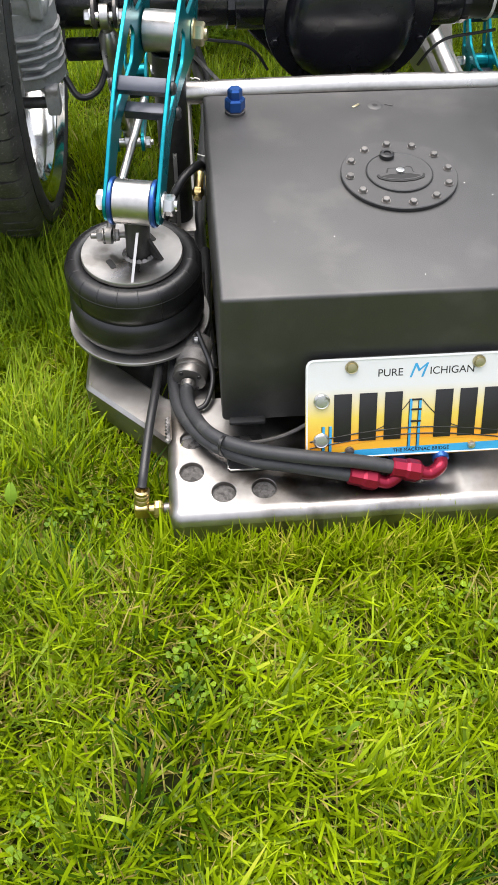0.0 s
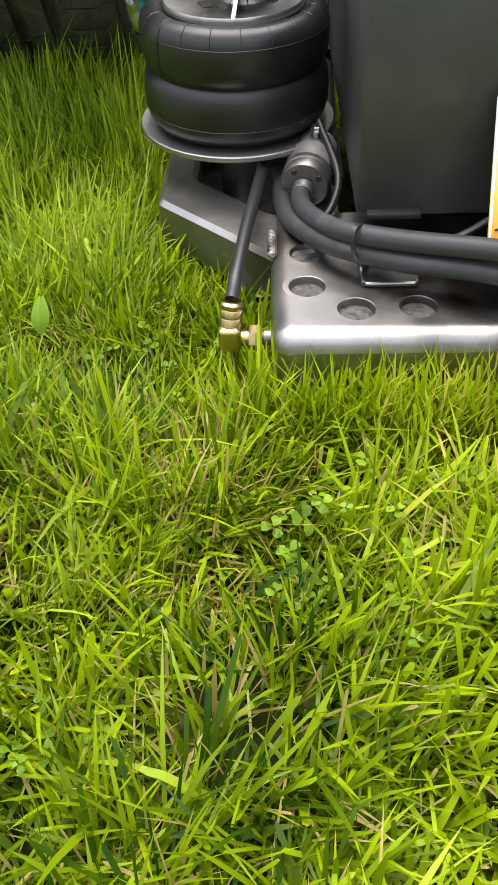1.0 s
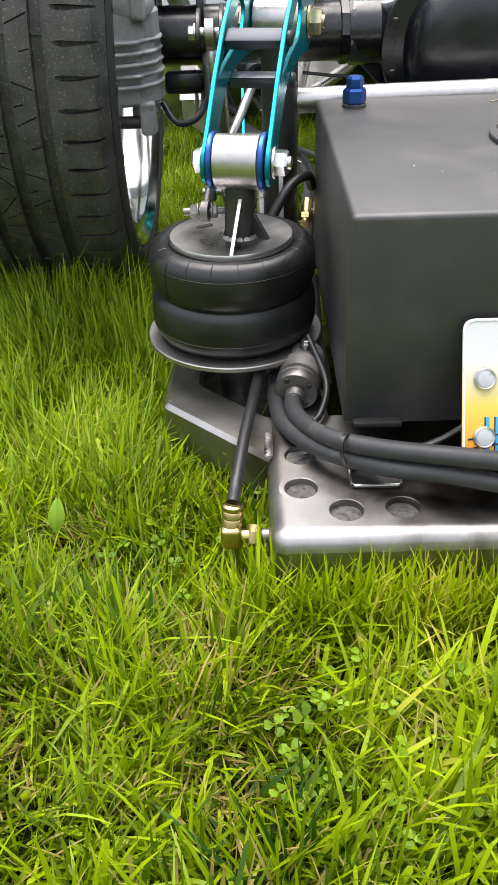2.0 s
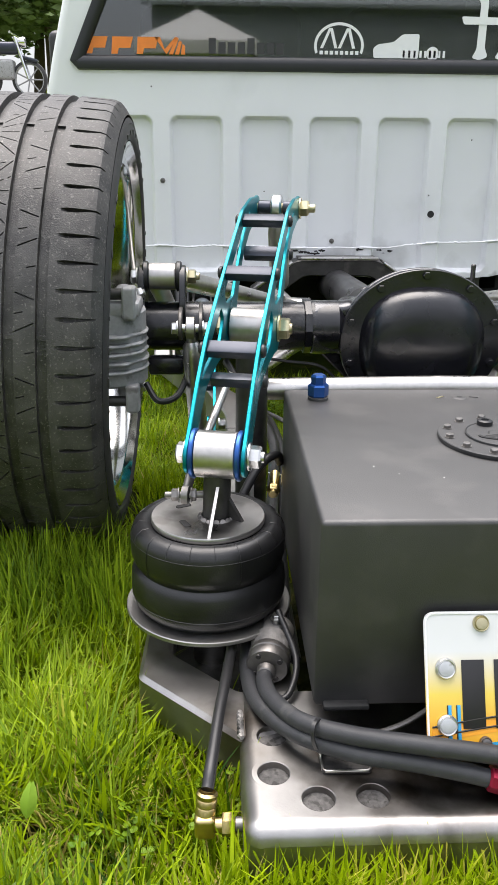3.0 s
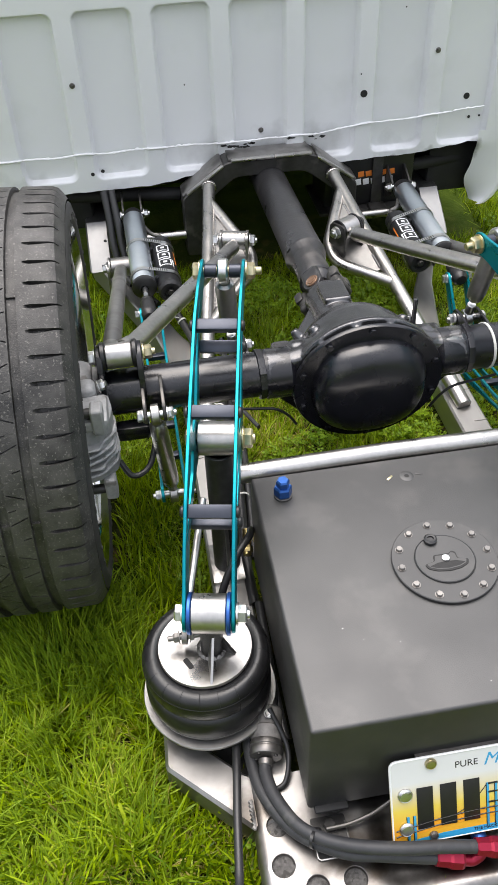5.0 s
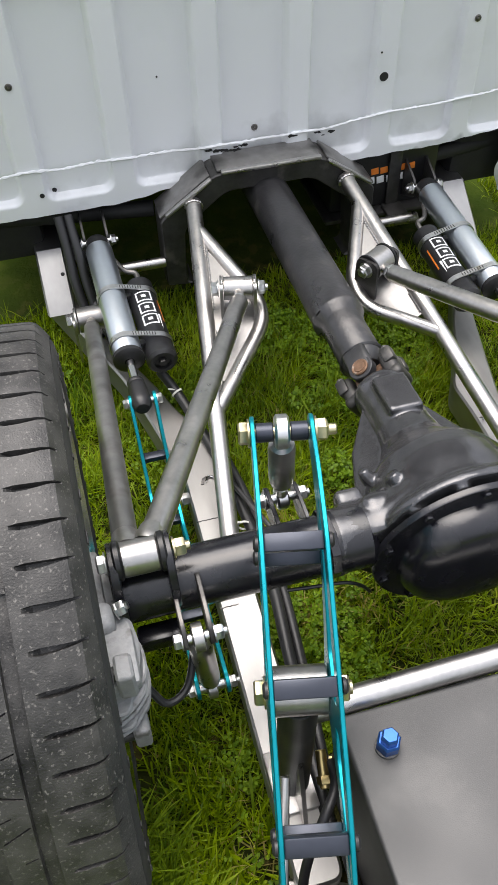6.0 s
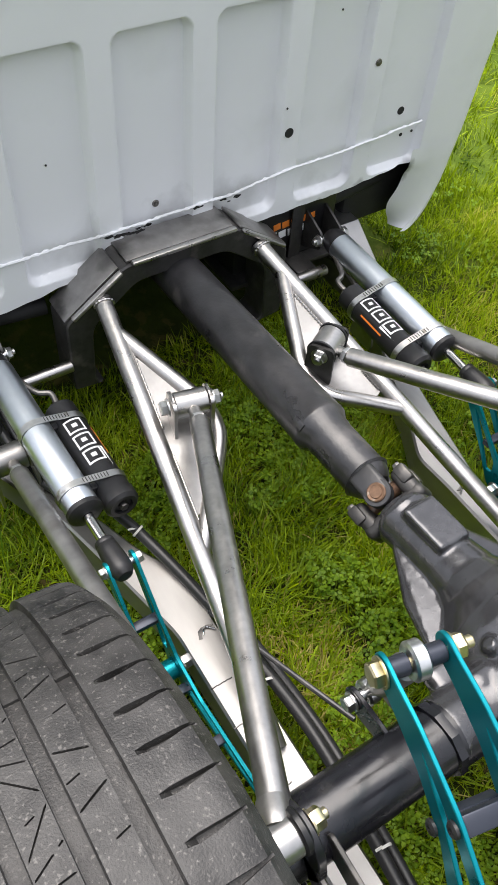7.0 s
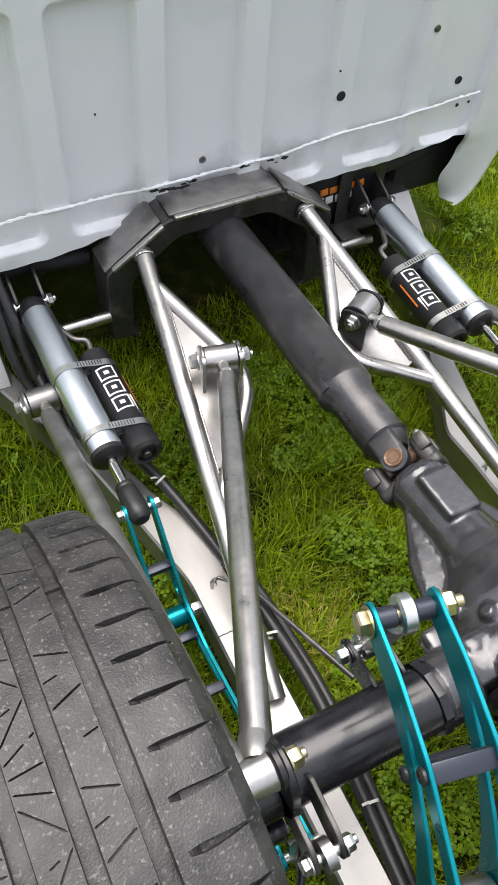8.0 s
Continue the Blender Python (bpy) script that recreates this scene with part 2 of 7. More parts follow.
def blade_mat(name, dark, light, straw, straw_share, soil=False):
    """Leaf material: colour by leaf, some of them dry, part of the light passing through."""
    m = bpy.data.materials.new(name)
    m.use_nodes = True
    nt = m.node_tree
    b = nt.nodes["Principled BSDF"]
    geo = nt.nodes.new("ShaderNodeNewGeometry")
    co = nt.nodes.new("ShaderNodeTexCoord")
    patch = nt.nodes.new("ShaderNodeTexNoise")
    patch.inputs["Scale"].default_value = 3.2
    nt.links.new(co.outputs["Object"], patch.inputs["Vector"])
    add = nt.nodes.new("ShaderNodeMath")
    add.operation = "MULTIPLY_ADD"
    add.inputs[1].default_value = 0.62
    nt.links.new(geo.outputs["Random Per Island"], add.inputs[0])
    pm = nt.nodes.new("ShaderNodeMapRange")
    pm.inputs["From Min"].default_value, pm.inputs["From Max"].default_value = 0.3, 0.7
    pm.inputs["To Min"].default_value, pm.inputs["To Max"].default_value = -0.12, 0.36
    nt.links.new(patch.outputs["Fac"], pm.inputs["Value"])
    nt.links.new(pm.outputs["Result"], add.inputs[2])
    r = nt.nodes.new("ShaderNodeValToRGB")
    e = r.color_ramp.elements
    e[0].position, e[0].color = 0.0, (*dark, 1)
    e[1].position, e[1].color = 0.85 - straw_share, (*light, 1)
    s = e.new(0.98 - straw_share * 0.5)
    s.color = (*straw, 1)
    nt.links.new(add.outputs[0], r.inputs["Fac"])
    nt.links.new(r.outputs["Color"], b.inputs["Base Color"])
    b.inputs["Roughness"].default_value = 0.40
    b.inputs["Specular IOR Level"].default_value = 0.24
    tr = nt.nodes.new("ShaderNodeBsdfTranslucent")
    nt.links.new(r.outputs["Color"], tr.inputs["Color"])
    mx = nt.nodes.new("ShaderNodeMixShader")
    mx.inputs["Fac"].default_value = 0.40
    nt.links.new(b.outputs[0], mx.inputs[1])
    nt.links.new(tr.outputs[0], mx.inputs[2])
    nt.links.new(mx.outputs[0], nt.nodes["Material Output"].inputs["Surface"])
    return m


GRASS = blade_mat("grass_blades", (0.021, 0.068, 0.001), (0.385, 0.515, 0.004), (0.57, 0.50, 0.09), 0.12)
FARGRASS = blade_mat("far_grass_blades", (0.035, 0.095, 0.003), (0.22, 0.32, 0.008), (0.36, 0.36, 0.06), 0.08)
LONGGRASS = blade_mat("long_pale_grass_blades", (0.09, 0.18, 0.011), (0.39, 0.52, 0.03), (0.50, 0.53, 0.10), 0.06)
CLOVER = blade_mat("clover_leaves", (0.10, 0.20, 0.010), (0.28, 0.42, 0.020), (0.32, 0.44, 0.03), 0.0)
PALELEAF = blade_mat("pale_broad_leaf", (0.20, 0.36, 0.03), (0.30, 0.46, 0.05), (0.34, 0.46, 0.06), 0.0)
STRAW = blade_mat("dry_straw", (0.34, 0.27, 0.07), (0.57, 0.49, 0.16), (0.62, 0.55, 0.24), 0.1)
LEAF = blade_mat("tree_leaves", (0.15, 0.22, 0.09), (0.33, 0.41, 0.18), (0.34, 0.41, 0.20), 0.0)
SOIL = mat("lawn_soil_and_thatch", (0.020, 0.025, 0.005), 0.95, 0, 0.5, 60, 0.004, 90, (0.090, 0.070, 0.024), 22, 0.54, 0.0, None, 0, 0.1)


def ground_mat():
    """Thatch and soil under the near grass; further out the lawn's own green."""
    m = SOIL.copy()
    m.name = "lawn_ground"
    nt = m.node_tree
    b = nt.nodes["Principled BSDF"]
    old = b.inputs["Base Color"].links[0].from_socket
    co = nt.nodes.new("ShaderNodeTexCoord")
    mp = nt.nodes.new("ShaderNodeVectorMath")
    mp.operation = "DISTANCE"
    mp.inputs[1].default_value = (0.25, 0.5, 0)
    nt.links.new(co.outputs["Object"], mp.inputs[0])
    n = nt.nodes.new("ShaderNodeTexNoise")
    n.inputs["Scale"].default_value = 9.0
    n.inputs["Detail"].default_value = 8.0
    nt.links.new(co.outputs["Object"], n.inputs["Vector"])
    far = nt.nodes.new("ShaderNodeMapRange")
    far.inputs["From Min"].default_value, far.inputs["From Max"].default_value = 1.2, 1.7
    nt.links.new(mp.outputs["Value"], far.inputs["Value"])
    green = nt.nodes.new("ShaderNodeValToRGB")
    green.color_ramp.elements[0].position, green.color_ramp.elements[0].color = 0.3, (0.065, 0.110, 0.012, 1)
    green.color_ramp.elements[1].position, green.color_ramp.elements[1].color = 0.7, (0.135, 0.190, 0.022, 1)
    nt.links.new(n.outputs["Fac"], green.inputs["Fac"])
    x = nt.nodes.new("ShaderNodeMix")
    x.data_type = "RGBA"
    nt.links.new(far.outputs["Result"], x.inputs["Factor"])
    nt.links.new(old, x.inputs["A"])
    nt.links.new(green.outputs["Color"], x.inputs["B"])
    nt.links.new(x.outputs["Result"], b.inputs["Base Color"])
    return m


GROUND = ground_mat()
GRAVEL = mat("pale_gravel_drive", (0.24, 0.23, 0.215), 0.95, 0, 0.25, 30, 0.01, 40)
BARK = mat("tree_bark", (0.12, 0.09, 0.07), 0.9, 0, 0.3, 20, 0.01, 30)
CANVAS = mat("white_canvas", (0.78, 0.77, 0.74), 0.8, 0, 0.05, 10)
SIDING = mat("grey_siding", (0.26, 0.29, 0.29), 0.6, 0, 0.08, 6)


# ---- mesh helpers ----
BASE = {}
FLIP = [False]


def flip_x(x):
    return 2 * CX - x if FLIP[0] else x


def thing(name, base, label, category, group="", kind=""):
    ob = new(name)
    ob.empty_display_size = 0.05
    base = Vector((flip_x(base[0]), base[1], base[2]))
    ob.location = base
    BASE[ob] = base
    return tagged(ob, label, category, group, kind)


def part(name, bm, material, parent=None, label="", sharp=35, category="", group="", kind=""):
    """Links a bmesh, built in the place's coordinates, as one mesh under a thing or a part."""
    me = bpy.data.meshes.new(name)
    if FLIP[0]:
        bm.transform(Matrix.Translation((2 * CX, 0, 0)) @ Matrix.Diagonal((-1, 1, 1, 1)))
        bmesh.ops.reverse_faces(bm, faces=bm.faces[:])
    ob = new(name, me)
    if parent is not None:
        base = BASE[parent]
        BASE[ob] = base
        bm.transform(Matrix.Translation(-base))
        ob.parent = parent
    bm.to_mesh(me)
    bm.free()
    for p in me.polygons:
        p.use_smooth = True
    me.set_sharp_from_angle(angle=radians(sharp))
    me.materials.append(material)
    return tagged(ob, label, category, group, kind)


def basis(p, d):
    """A frame at p whose z runs along d."""
    return Matrix.Translation(p) @ Vector(d).to_track_quat("Z", "Y").to_matrix().to_4x4()


def join(*bms):
    out = bmesh.new()
    for b in bms:
        me = bpy.data.meshes.new("tmp")
        b.to_mesh(me)
        b.free()
        out.from_mesh(me)
        bpy.data.meshes.remove(me)
    return out


def box(c, s, bevel=0.002, rot=None, seg=2):
    bm = bmesh.new()
    bmesh.ops.create_cube(bm, size=1)
    bm.transform(Matrix.Diagonal((*s, 1)))
    if bevel:
        bmesh.ops.bevel(bm, geom=bm.edges[:], offset=bevel, segments=seg, affect="EDGES", profile=0.5)
    if rot is not None:
        bm.transform(rot.to_4x4())
    bm.transform(Matrix.Translation(c))
    return bm


def lathe(profile, m=None, seg=40, closed=False):
    """Turns (r, z) points round the z axis of the frame m."""
    bm = bmesh.new()
    rings = []
    for r, z in profile:
        if r < 1e-6:
            rings.append([bm.verts.new((0, 0, z))])
        else:
            rings.append([bm.verts.new((r * math.cos(2 * math.pi * i / seg), r * math.sin(2 * math.pi * i / seg), z)) for i in range(seg)])
    pairs = list(zip(rings, rings[1:])) + ([(rings[-1], rings[0])] if closed else [])
    for a, b in pairs:
        for i in range(seg):
            j = (i + 1) % seg
            if len(a) == 1 and len(b) == 1:
                continue
            if len(a) == 1:
                bm.faces.new((a[0], b[j], b[i]))
            elif len(b) == 1:
                bm.faces.new((a[i], a[j], b[0]))
            else:
                bm.faces.new((a[i], a[j], b[j], b[i]))
    bmesh.ops.recalc_face_normals(bm, faces=bm.faces[:])
    if m is not None:
        bm.transform(m)
    return bm


def rod(p0, p1, r, r1=None, seg=24, edge=0.0012):
    """A round bar with eased ends."""
    p0, p1 = Vector(p0), Vector(p1)
    n = (p1 - p0).length
    r1 = r if r1 is None else r1
    e = min(edge, n / 4, r / 3)
    return lathe([(0, 0), (r - e, 0), (r, e), (r1, n - e), (r1 - e, n), (0, n)], basis(p0, p1 - p0), seg)


def pipe(p0, p1, r, wall=0.004, seg=28):
    p0, p1 = Vector(p0), Vector(p1)
    n = (p1 - p0).length
    q = r - wall
    return lathe([(q, 0), (r - 0.001, 0), (r, 0.001), (r, n - 0.001), (r - 0.001, n), (q, n)], basis(p0, p1 - p0), seg, True)


def nut(p, d, r, h, washer=True, stud=0.0, stud_r=None):
    """A hexagon head on its washer, pointing along d, with a stud's end if wanted."""
    w = 0.18 * h if washer else 0.0
    prof = [(0, w), (r * 0.97, w), (r, w + 0.06 * h), (r, w + 0.82 * h), (r * 0.86, w + h), (0, w + h)]
    bms = [lathe(prof, basis(p, d), 6)]
    if washer:
        bms.append(lathe([(0, 0), (r * 1.22, 0), (r * 1.22, w), (0, w)], basis(p, d), 20))
    if stud:
        sr = stud_r or r * 0.5
        z0 = w + h
        bms.append(lathe([(0, z0 - 0.001), (sr, z0 - 0.001), (sr, z0 + stud * 0.85), (sr * 0.8, z0 + stud), (0, z0 + stud)], basis(p, d), 14))
    return join(*bms)


def spline(pts, n=10):
    """Points of a smooth curve through pts."""
    P = [Vector(p) for p in pts]
    P = [2 * P[0] - P[1]] + P + [2 * P[-1] - P[-2]]
    out = []
    for i in range(1, len(P) - 2):
        a, b, c, d = P[i - 1:i + 3]
        for k in range(n):
            t = k / n
            out.append(0.5 * (2 * b + (c - a) * t + (2 * a - 5 * b + 4 * c - d) * t * t + (3 * b - a - 3 * c + d) * t ** 3))
    out.append(P[-2])
    return out


def sweep(path, r, seg=14, radii=None):
    """A round tube along a list of points."""
    bm = bmesh.new()
    P = [Vector(p) for p in path]
    up = Vector((0.13, 0.31, 0.94)).normalized()
    rings = []
    for i, p in enumerate(P):
        t = (P[min(i + 1, len(P) - 1)] - P[max(i - 1, 0)]).normalized()
        u = (up - t * up.dot(t)).normalized()
        up = u
        v = t.cross(u)
        rr = radii[i] if radii else r
        rings.append([bm.verts.new(p + rr * (math.cos(2 * math.pi * k / seg) * u + math.sin(2 * math.pi * k / seg) * v)) for k in range(seg)])
    for a, b in zip(rings, rings[1:]):
        for k in range(seg):
            bm.faces.new((a[k], a[(k + 1) % seg], b[(k + 1) % seg], b[k]))
    bm.faces.new(rings[0])
    bm.faces.new(rings[-1][::-1])
    bmesh.ops.recalc_face_normals(bm, faces=bm.faces[:])
    return bm


def sheet(outline, thick, m, holes=(), bevel=0.0):
    """A flat plate cut to an outline with holes; the outline lies in the frame m's x and y, the plate is centred on z = 0."""
    bm = bmesh.new()
    edges = []
    for loop in (outline, *holes):
        vs = [bm.verts.new((x, y, -thick / 2)) for x, y in loop]
        edges += [bm.edges.new((vs[i], vs[(i + 1) % len(vs)])) for i in range(len(vs))]
    bmesh.ops.triangle_fill(bm, use_beauty=True, edges=edges)
    faces = bm.faces[:]
    ext = bmesh.ops.extrude_face_region(bm, geom=faces)
    bmesh.ops.translate(bm, verts=[g for g in ext["geom"] if isinstance(g, bmesh.types.BMVert)], vec=(0, 0, thick))
    bmesh.ops.recalc_face_normals(bm, faces=bm.faces[:])
    if bevel:
        rim = [e for e in bm.edges if len(e.link_faces) == 2 and e.calc_face_angle(0) > 1.2]
        bmesh.ops.bevel(bm, geom=rim, offset=bevel, segments=1, affect="EDGES")
    bm.transform(m)
    return bm


def xform(bm, m):
    bm.transform(m)
    return bm


def circle(cx, cy, r, n=20):
    return [(cx + r * math.cos(2 * math.pi * i / n), cy + r * math.sin(2 * math.pi * i / n)) for i in range(n)]


def round_poly(pts, r, n=5):
    """The polygon with its corners rounded by about r."""
    out = []
    k = len(pts)
    for i in range(k):
        p, a, b = Vector(pts[i]), Vector(pts[i - 1]), Vector(pts[(i + 1) % k])
        d = min(r, (a - p).length * 0.45, (b - p).length * 0.45)
        s, e = p + (a - p).normalized() * d, p + (b - p).normalized() * d
        for j in range(n + 1):
            t = j / n
            q = s * (1 - t) ** 2 + p * 2 * t * (1 - t) + e * t * t
            out.append((q.x, q.y))
    return out


def grid_mesh(us, vs, f, keep=None):
    """A surface f(u, v) over two lists."""
    bm = bmesh.new()
    V = [[bm.verts.new(f(u, v)) for v in vs] for u in us]
    for i in range(len(us) - 1):
        for j in range(len(vs) - 1):
            if keep is None or keep((us[i] + us[i + 1]) / 2, (vs[j] + vs[j + 1]) / 2):
                bm.faces.new((V[i][j], V[i + 1][j], V[i + 1][j + 1], V[i][j + 1]))
    bmesh.ops.delete(bm, geom=[v for v in bm.verts if not v.link_faces], context="VERTS")
    return bm


def words(text, size, m):
    """Flat lettering as a mesh, its middle at the frame m's origin."""
    cu = bpy.data.curves.new("lettering", "FONT")
    cu.body, cu.size, cu.align_x, cu.align_y, cu.extrude = text, size, "CENTER", "CENTER", 0.0003
    ob = bpy.data.objects.new("lettering", cu)
    scene.collection.objects.link(ob)
    me = bpy.data.meshes.new_from_object(ob.evaluated_get(bpy.context.evaluated_depsgraph_get()))
    bpy.data.objects.remove(ob)
    bpy.data.curves.remove(cu)
    bm = bmesh.new()
    bm.from_mesh(me)
    bpy.data.meshes.remove(me)
    bm.transform(m)
    return bm


def smooth(a, b, x):
    t = min(1, max(0, (x - a) / (b - a)))
    return t * t * (3 - 2 * t)


def sides(build):
    """Builds a thing on the near side, and its mirror image across the truck's middle line."""
    for f in (False, True):
        FLIP[0] = f
        build()
    FLIP[0] = False


def lin(a, b, n):
    return [a + (b - a) * i / (n - 1) for i in range(n)]


# ---- ground ----
def ground_z(x, y):
    swell = 0.045 * math.exp(-(((abs(x - CX) - 0.62) / 0.20) ** 2 + ((y - 0.60) / 0.28) ** 2))
    return swell + 1.43 * smooth(3.8, 15, y) + 0.02 * noise.noise((x * 0.7, y * 0.7, 0)) * smooth(1.2, 3, abs(x - 0.2) + abs(y - 0.6) * 0.5)


def spread(lo, hi, near, n_far, n_near):
    """Coordinates that lie closer together within the near stretch and reach far out."""
    a, b = near
    far1 = [a - (a - lo) * (1 - i / n_far) ** 3 for i in range(n_far)]
    far2 = [b + (hi - b) * ((i + 1) / n_far) ** 3 for i in range(n_far)]
    return far1 + lin(a, b, n_near) + far2


ground = part("ground", grid_mesh(spread(-900, 900, (-4, 5), 22, 120), spread(-900, 900, (-3, 16), 22, 200),
                                  lambda x, y: (x, y, ground_z(x, y) if abs(x) < 60 and -60 < y < 60 else (1.43 if y > 15 else 0))),
              GROUND, None, "lawn ground of thatch and soil under green grass", category="ground", kind="structure")
drive = part("road", grid_mesh(lin(-30, 30, 40), lin(13.2, 17.5, 10), lambda x, y: (x, y, ground_z(x, y) + 0.012)),
             GRAVEL, None, "pale gravel drive behind the lawn", category="road", kind="structure")


# ---- the cab ----
HALF = [(0.147, 0.672), (0.160, 0.692), (0.195, 0.714), (0.262, 0.738), (0.382, 0.761), (0.554, 0.783), (0.70, 0.792), (0.805, 0.792),
        (0.90, 0.770), (1.08, 0.722), (1.28, 0.665), (1.36, 0.62)]


def half_width(z):
    for (z0, w0), (z1, w1) in zip(HALF, HALF[1:]):
        if z <= z1:
            return w0 + (w1 - w0) * max(0, (z - z0) / (z1 - z0))
    return HALF[-1][1]


WZ0, WZ1 = 0.885, 1.27     # the rear window's opening
PANELS = [-0.341 + 0.1892 * i for i in range(7)]


def rib(x, z):
    """How far the pressed panels lie behind the wall's face."""
    best = 9.0
    for c in PANELS:
        dx, dz = abs(x - c) - 0.070 + 0.022, abs(z - 0.548) - 0.205 + 0.022
        d = math.hypot(max(dx, 0), max(dz, 0)) + min(max(dx, dz), 0) - 0.022
        best = min(best, d)
    return 0.019 * (1 - smooth(-0.0065, 0.003, best))


def win_u(z):
    """The opening's half width as a share of the wall's, narrower towards the top."""
    return 0.945 - 0.33 * (z - WZ0)


def cab_outline(inset):
    zs = [0.147, 0.153, 0.165, 0.18, 0.195, 0.225, 0.262, 0.32, 0.382, 0.46, 0.554, 0.63, 0.70, 0.755, 0.805, 0.85, 0.90, 0.99, 1.08, 1.18, 1.28, 1.32, 1.35]
    left = [(CX - half_width(z) + inset, z) for z in zs]
    roof = [(CX - 0.58 + inset, 1.385 - inset), (CX - 0.45, 1.405 - inset), (CX, 1.415 - inset)]
    full = left + roof
    return full + [(2 * CX - x, z) for x, z in reversed(full[:-1])]


def build_cab():
    cab = thing("truck_cab", (CX, 1.66, 0.0), "white pickup truck cab with pressed rear wall panels and tinted window", "truck cab")
    bm = bmesh.new()
    loops = []
    for y, ins in ((1.664, 0.040), (1.661, 0.028), (1.664, 0.014), (1.674, 0.004), (1.692, 0.0), (2.2, 0.0), (3.0, 0.0), (3.4, 0.03)):
        loops.append([bm.verts.new((x, y, z)) for x, z in cab_outline(ins)])
    for a, b in zip(loops, loops[1:]):
        for i in range(len(a) - 1):
            bm.faces.new((a[i], a[i + 1], b[i + 1], b[i]))
    bm.faces.new(loops[-1])
    bmesh.ops.recalc_face_normals(bm, faces=bm.faces[:])
    part("cab_shell", bm, WHITE, cab, "white painted sides and roof")
    us = lin(-1, 1, 560)
    zs = lin(0.325, 0.86, 190) + lin(0.868, 1.36, 40)

    def wall(u, z):
        x = CX + u * (half_width(z) - 0.030)
        low = 0.325 + 0.006 * math.sin(x * 9) * (1 - smooth(0.15, 0.35, abs(x - CX))) - 0.016 * smooth(0.18, 0.34, CX - x) + 0.017 * smooth(0.40, 0.60, x - CX) + 0.003 * noise.noise((x * 30, 0, 0))
        if z < 0.42:
            z = 0.42 - (0.42 - z) * (0.42 - low) / 0.095
        return (x, 1.6605 + rib(x, z) + 0.0012 * noise.noise((x * 5, 0, z * 5)), z)

    def solid(u, z):
        return not (abs(u) < win_u(z) and WZ0 < z < WZ1)
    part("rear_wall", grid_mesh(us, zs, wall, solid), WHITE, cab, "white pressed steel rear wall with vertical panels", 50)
    # the lower corners of the wall, rounded off towards the ground
    for sd_ in (-1, 1):
        def corner_skin(t, z):
            inner = (0.606 if sd_ > 0 else 0.650) - 0.010 * math.exp(-((z - 0.225) / 0.030) ** 2) + 0.016 * (1 - smooth(0.15, 0.20, z))
            outer = half_width(z) - 0.028
            w = inner + (max(outer, inner + 0.002) - inner) * t
            return (CX + sd_ * w, 1.6605 + 0.030 * smooth(0.0, 1.0, (0.33 - z) / 0.18) * (1 - t) + 0.010 * (1 - t) ** 4 * (1 - smooth(0.30, 0.34, z)) - 0.0012 * smooth(0.30, 0.34, z), z)
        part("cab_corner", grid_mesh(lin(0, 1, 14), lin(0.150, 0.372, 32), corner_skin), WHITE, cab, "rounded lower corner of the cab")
    # the weld seam along the foot of the wall
    pts = [(x, 1.6585, 0.412 + 0.004 * noise.noise((x * 14, 3, 0)) + 0.0016 * noise.noise((x * 90, 5, 0)) - 0.004 * smooth(0.0, 0.15, x) + 0.016 * smooth(0.34, 0.55, x) + 0.016 * smooth(0.6, 0.86, x)) for x in lin(-0.50, 0.85, 420)]
    part("weld_seam", sweep(pts, 0.0030, 6, [0.0028 + 0.0024 * noise.noise((p[0] * 110, 0, 0)) for p in pts]), WHITE, cab, "rough welded seam in white paint")
    # flat black flecks along the seam's lower side
    rng = random.Random(4)
    for k in range(12):
        x, z = rng.uniform(0.10, 0.40), 0.403 + rng.uniform(-0.012, 0.002)
        w = rng.uniform(0.004, 0.014)
        ol = [(x + w * math.cos(a) * rng.uniform(0.5, 1.1), z + 0.35 * w * math.sin(a) * rng.uniform(0.4, 1.2)) for a in lin(0, 5.7, 11)]
        part("dark_fleck", sheet(ol, 0.001, Matrix(((1, 0, 0, 0), (0, 0, -1, 1.6590), (0, 1, 0, 0), (0, 0, 0, 1)))), UNDER, cab)
    # holes and screws in the wall
    for x, z, r in ((0.507, 0.502, 0.0095), (0.803, 0.464, 0.0085), (-0.232, 0.357, 0.005), (-0.205, 0.355, 0.005),
                    (0.818, 0.406, 0.004), (0.848, 0.407, 0.003), (0.497, 0.553, 0.002), (-0.27, 0.826, 0.002), (0.61, 0.70, 0.0018), (0.035, 0.56, 0.0018)):
        y = 1.6605 + rib(x, z) + 0.0012 * noise.noise((x * 5, 0, z * 5)) - 0.0012
        part("drilled_hole", lathe([(0, 0.0004), (r * 0.95, 0.0004), (r, 0), (r * 1.05, 0.003)], basis((x, y, z), (0, 1, 0)), 18), UNDER, cab)
    for x, z in ((0.231, 0.425), (-0.246, 0.588), (0.700, 0.595)):
        y = 1.6595 + rib(x, z)
        part("screw", lathe([(0.0072, 0.001), (0.0066, 0.0032), (0.0045, 0.0036), (0.0042, 0.0022), (0.0036, 0.0022), (0.003, 0.005), (0, 0.0056)], basis((x, y + 0.002, z), (0, -1, 0)), 16), RIMBOLT, cab, "dull screw head")
    # floor and seats
    part("cab_floor", box((CX, 2.5, 0.36), (1.42, 1.62, 0.03), 0.004), UNDER, cab, "black underside")
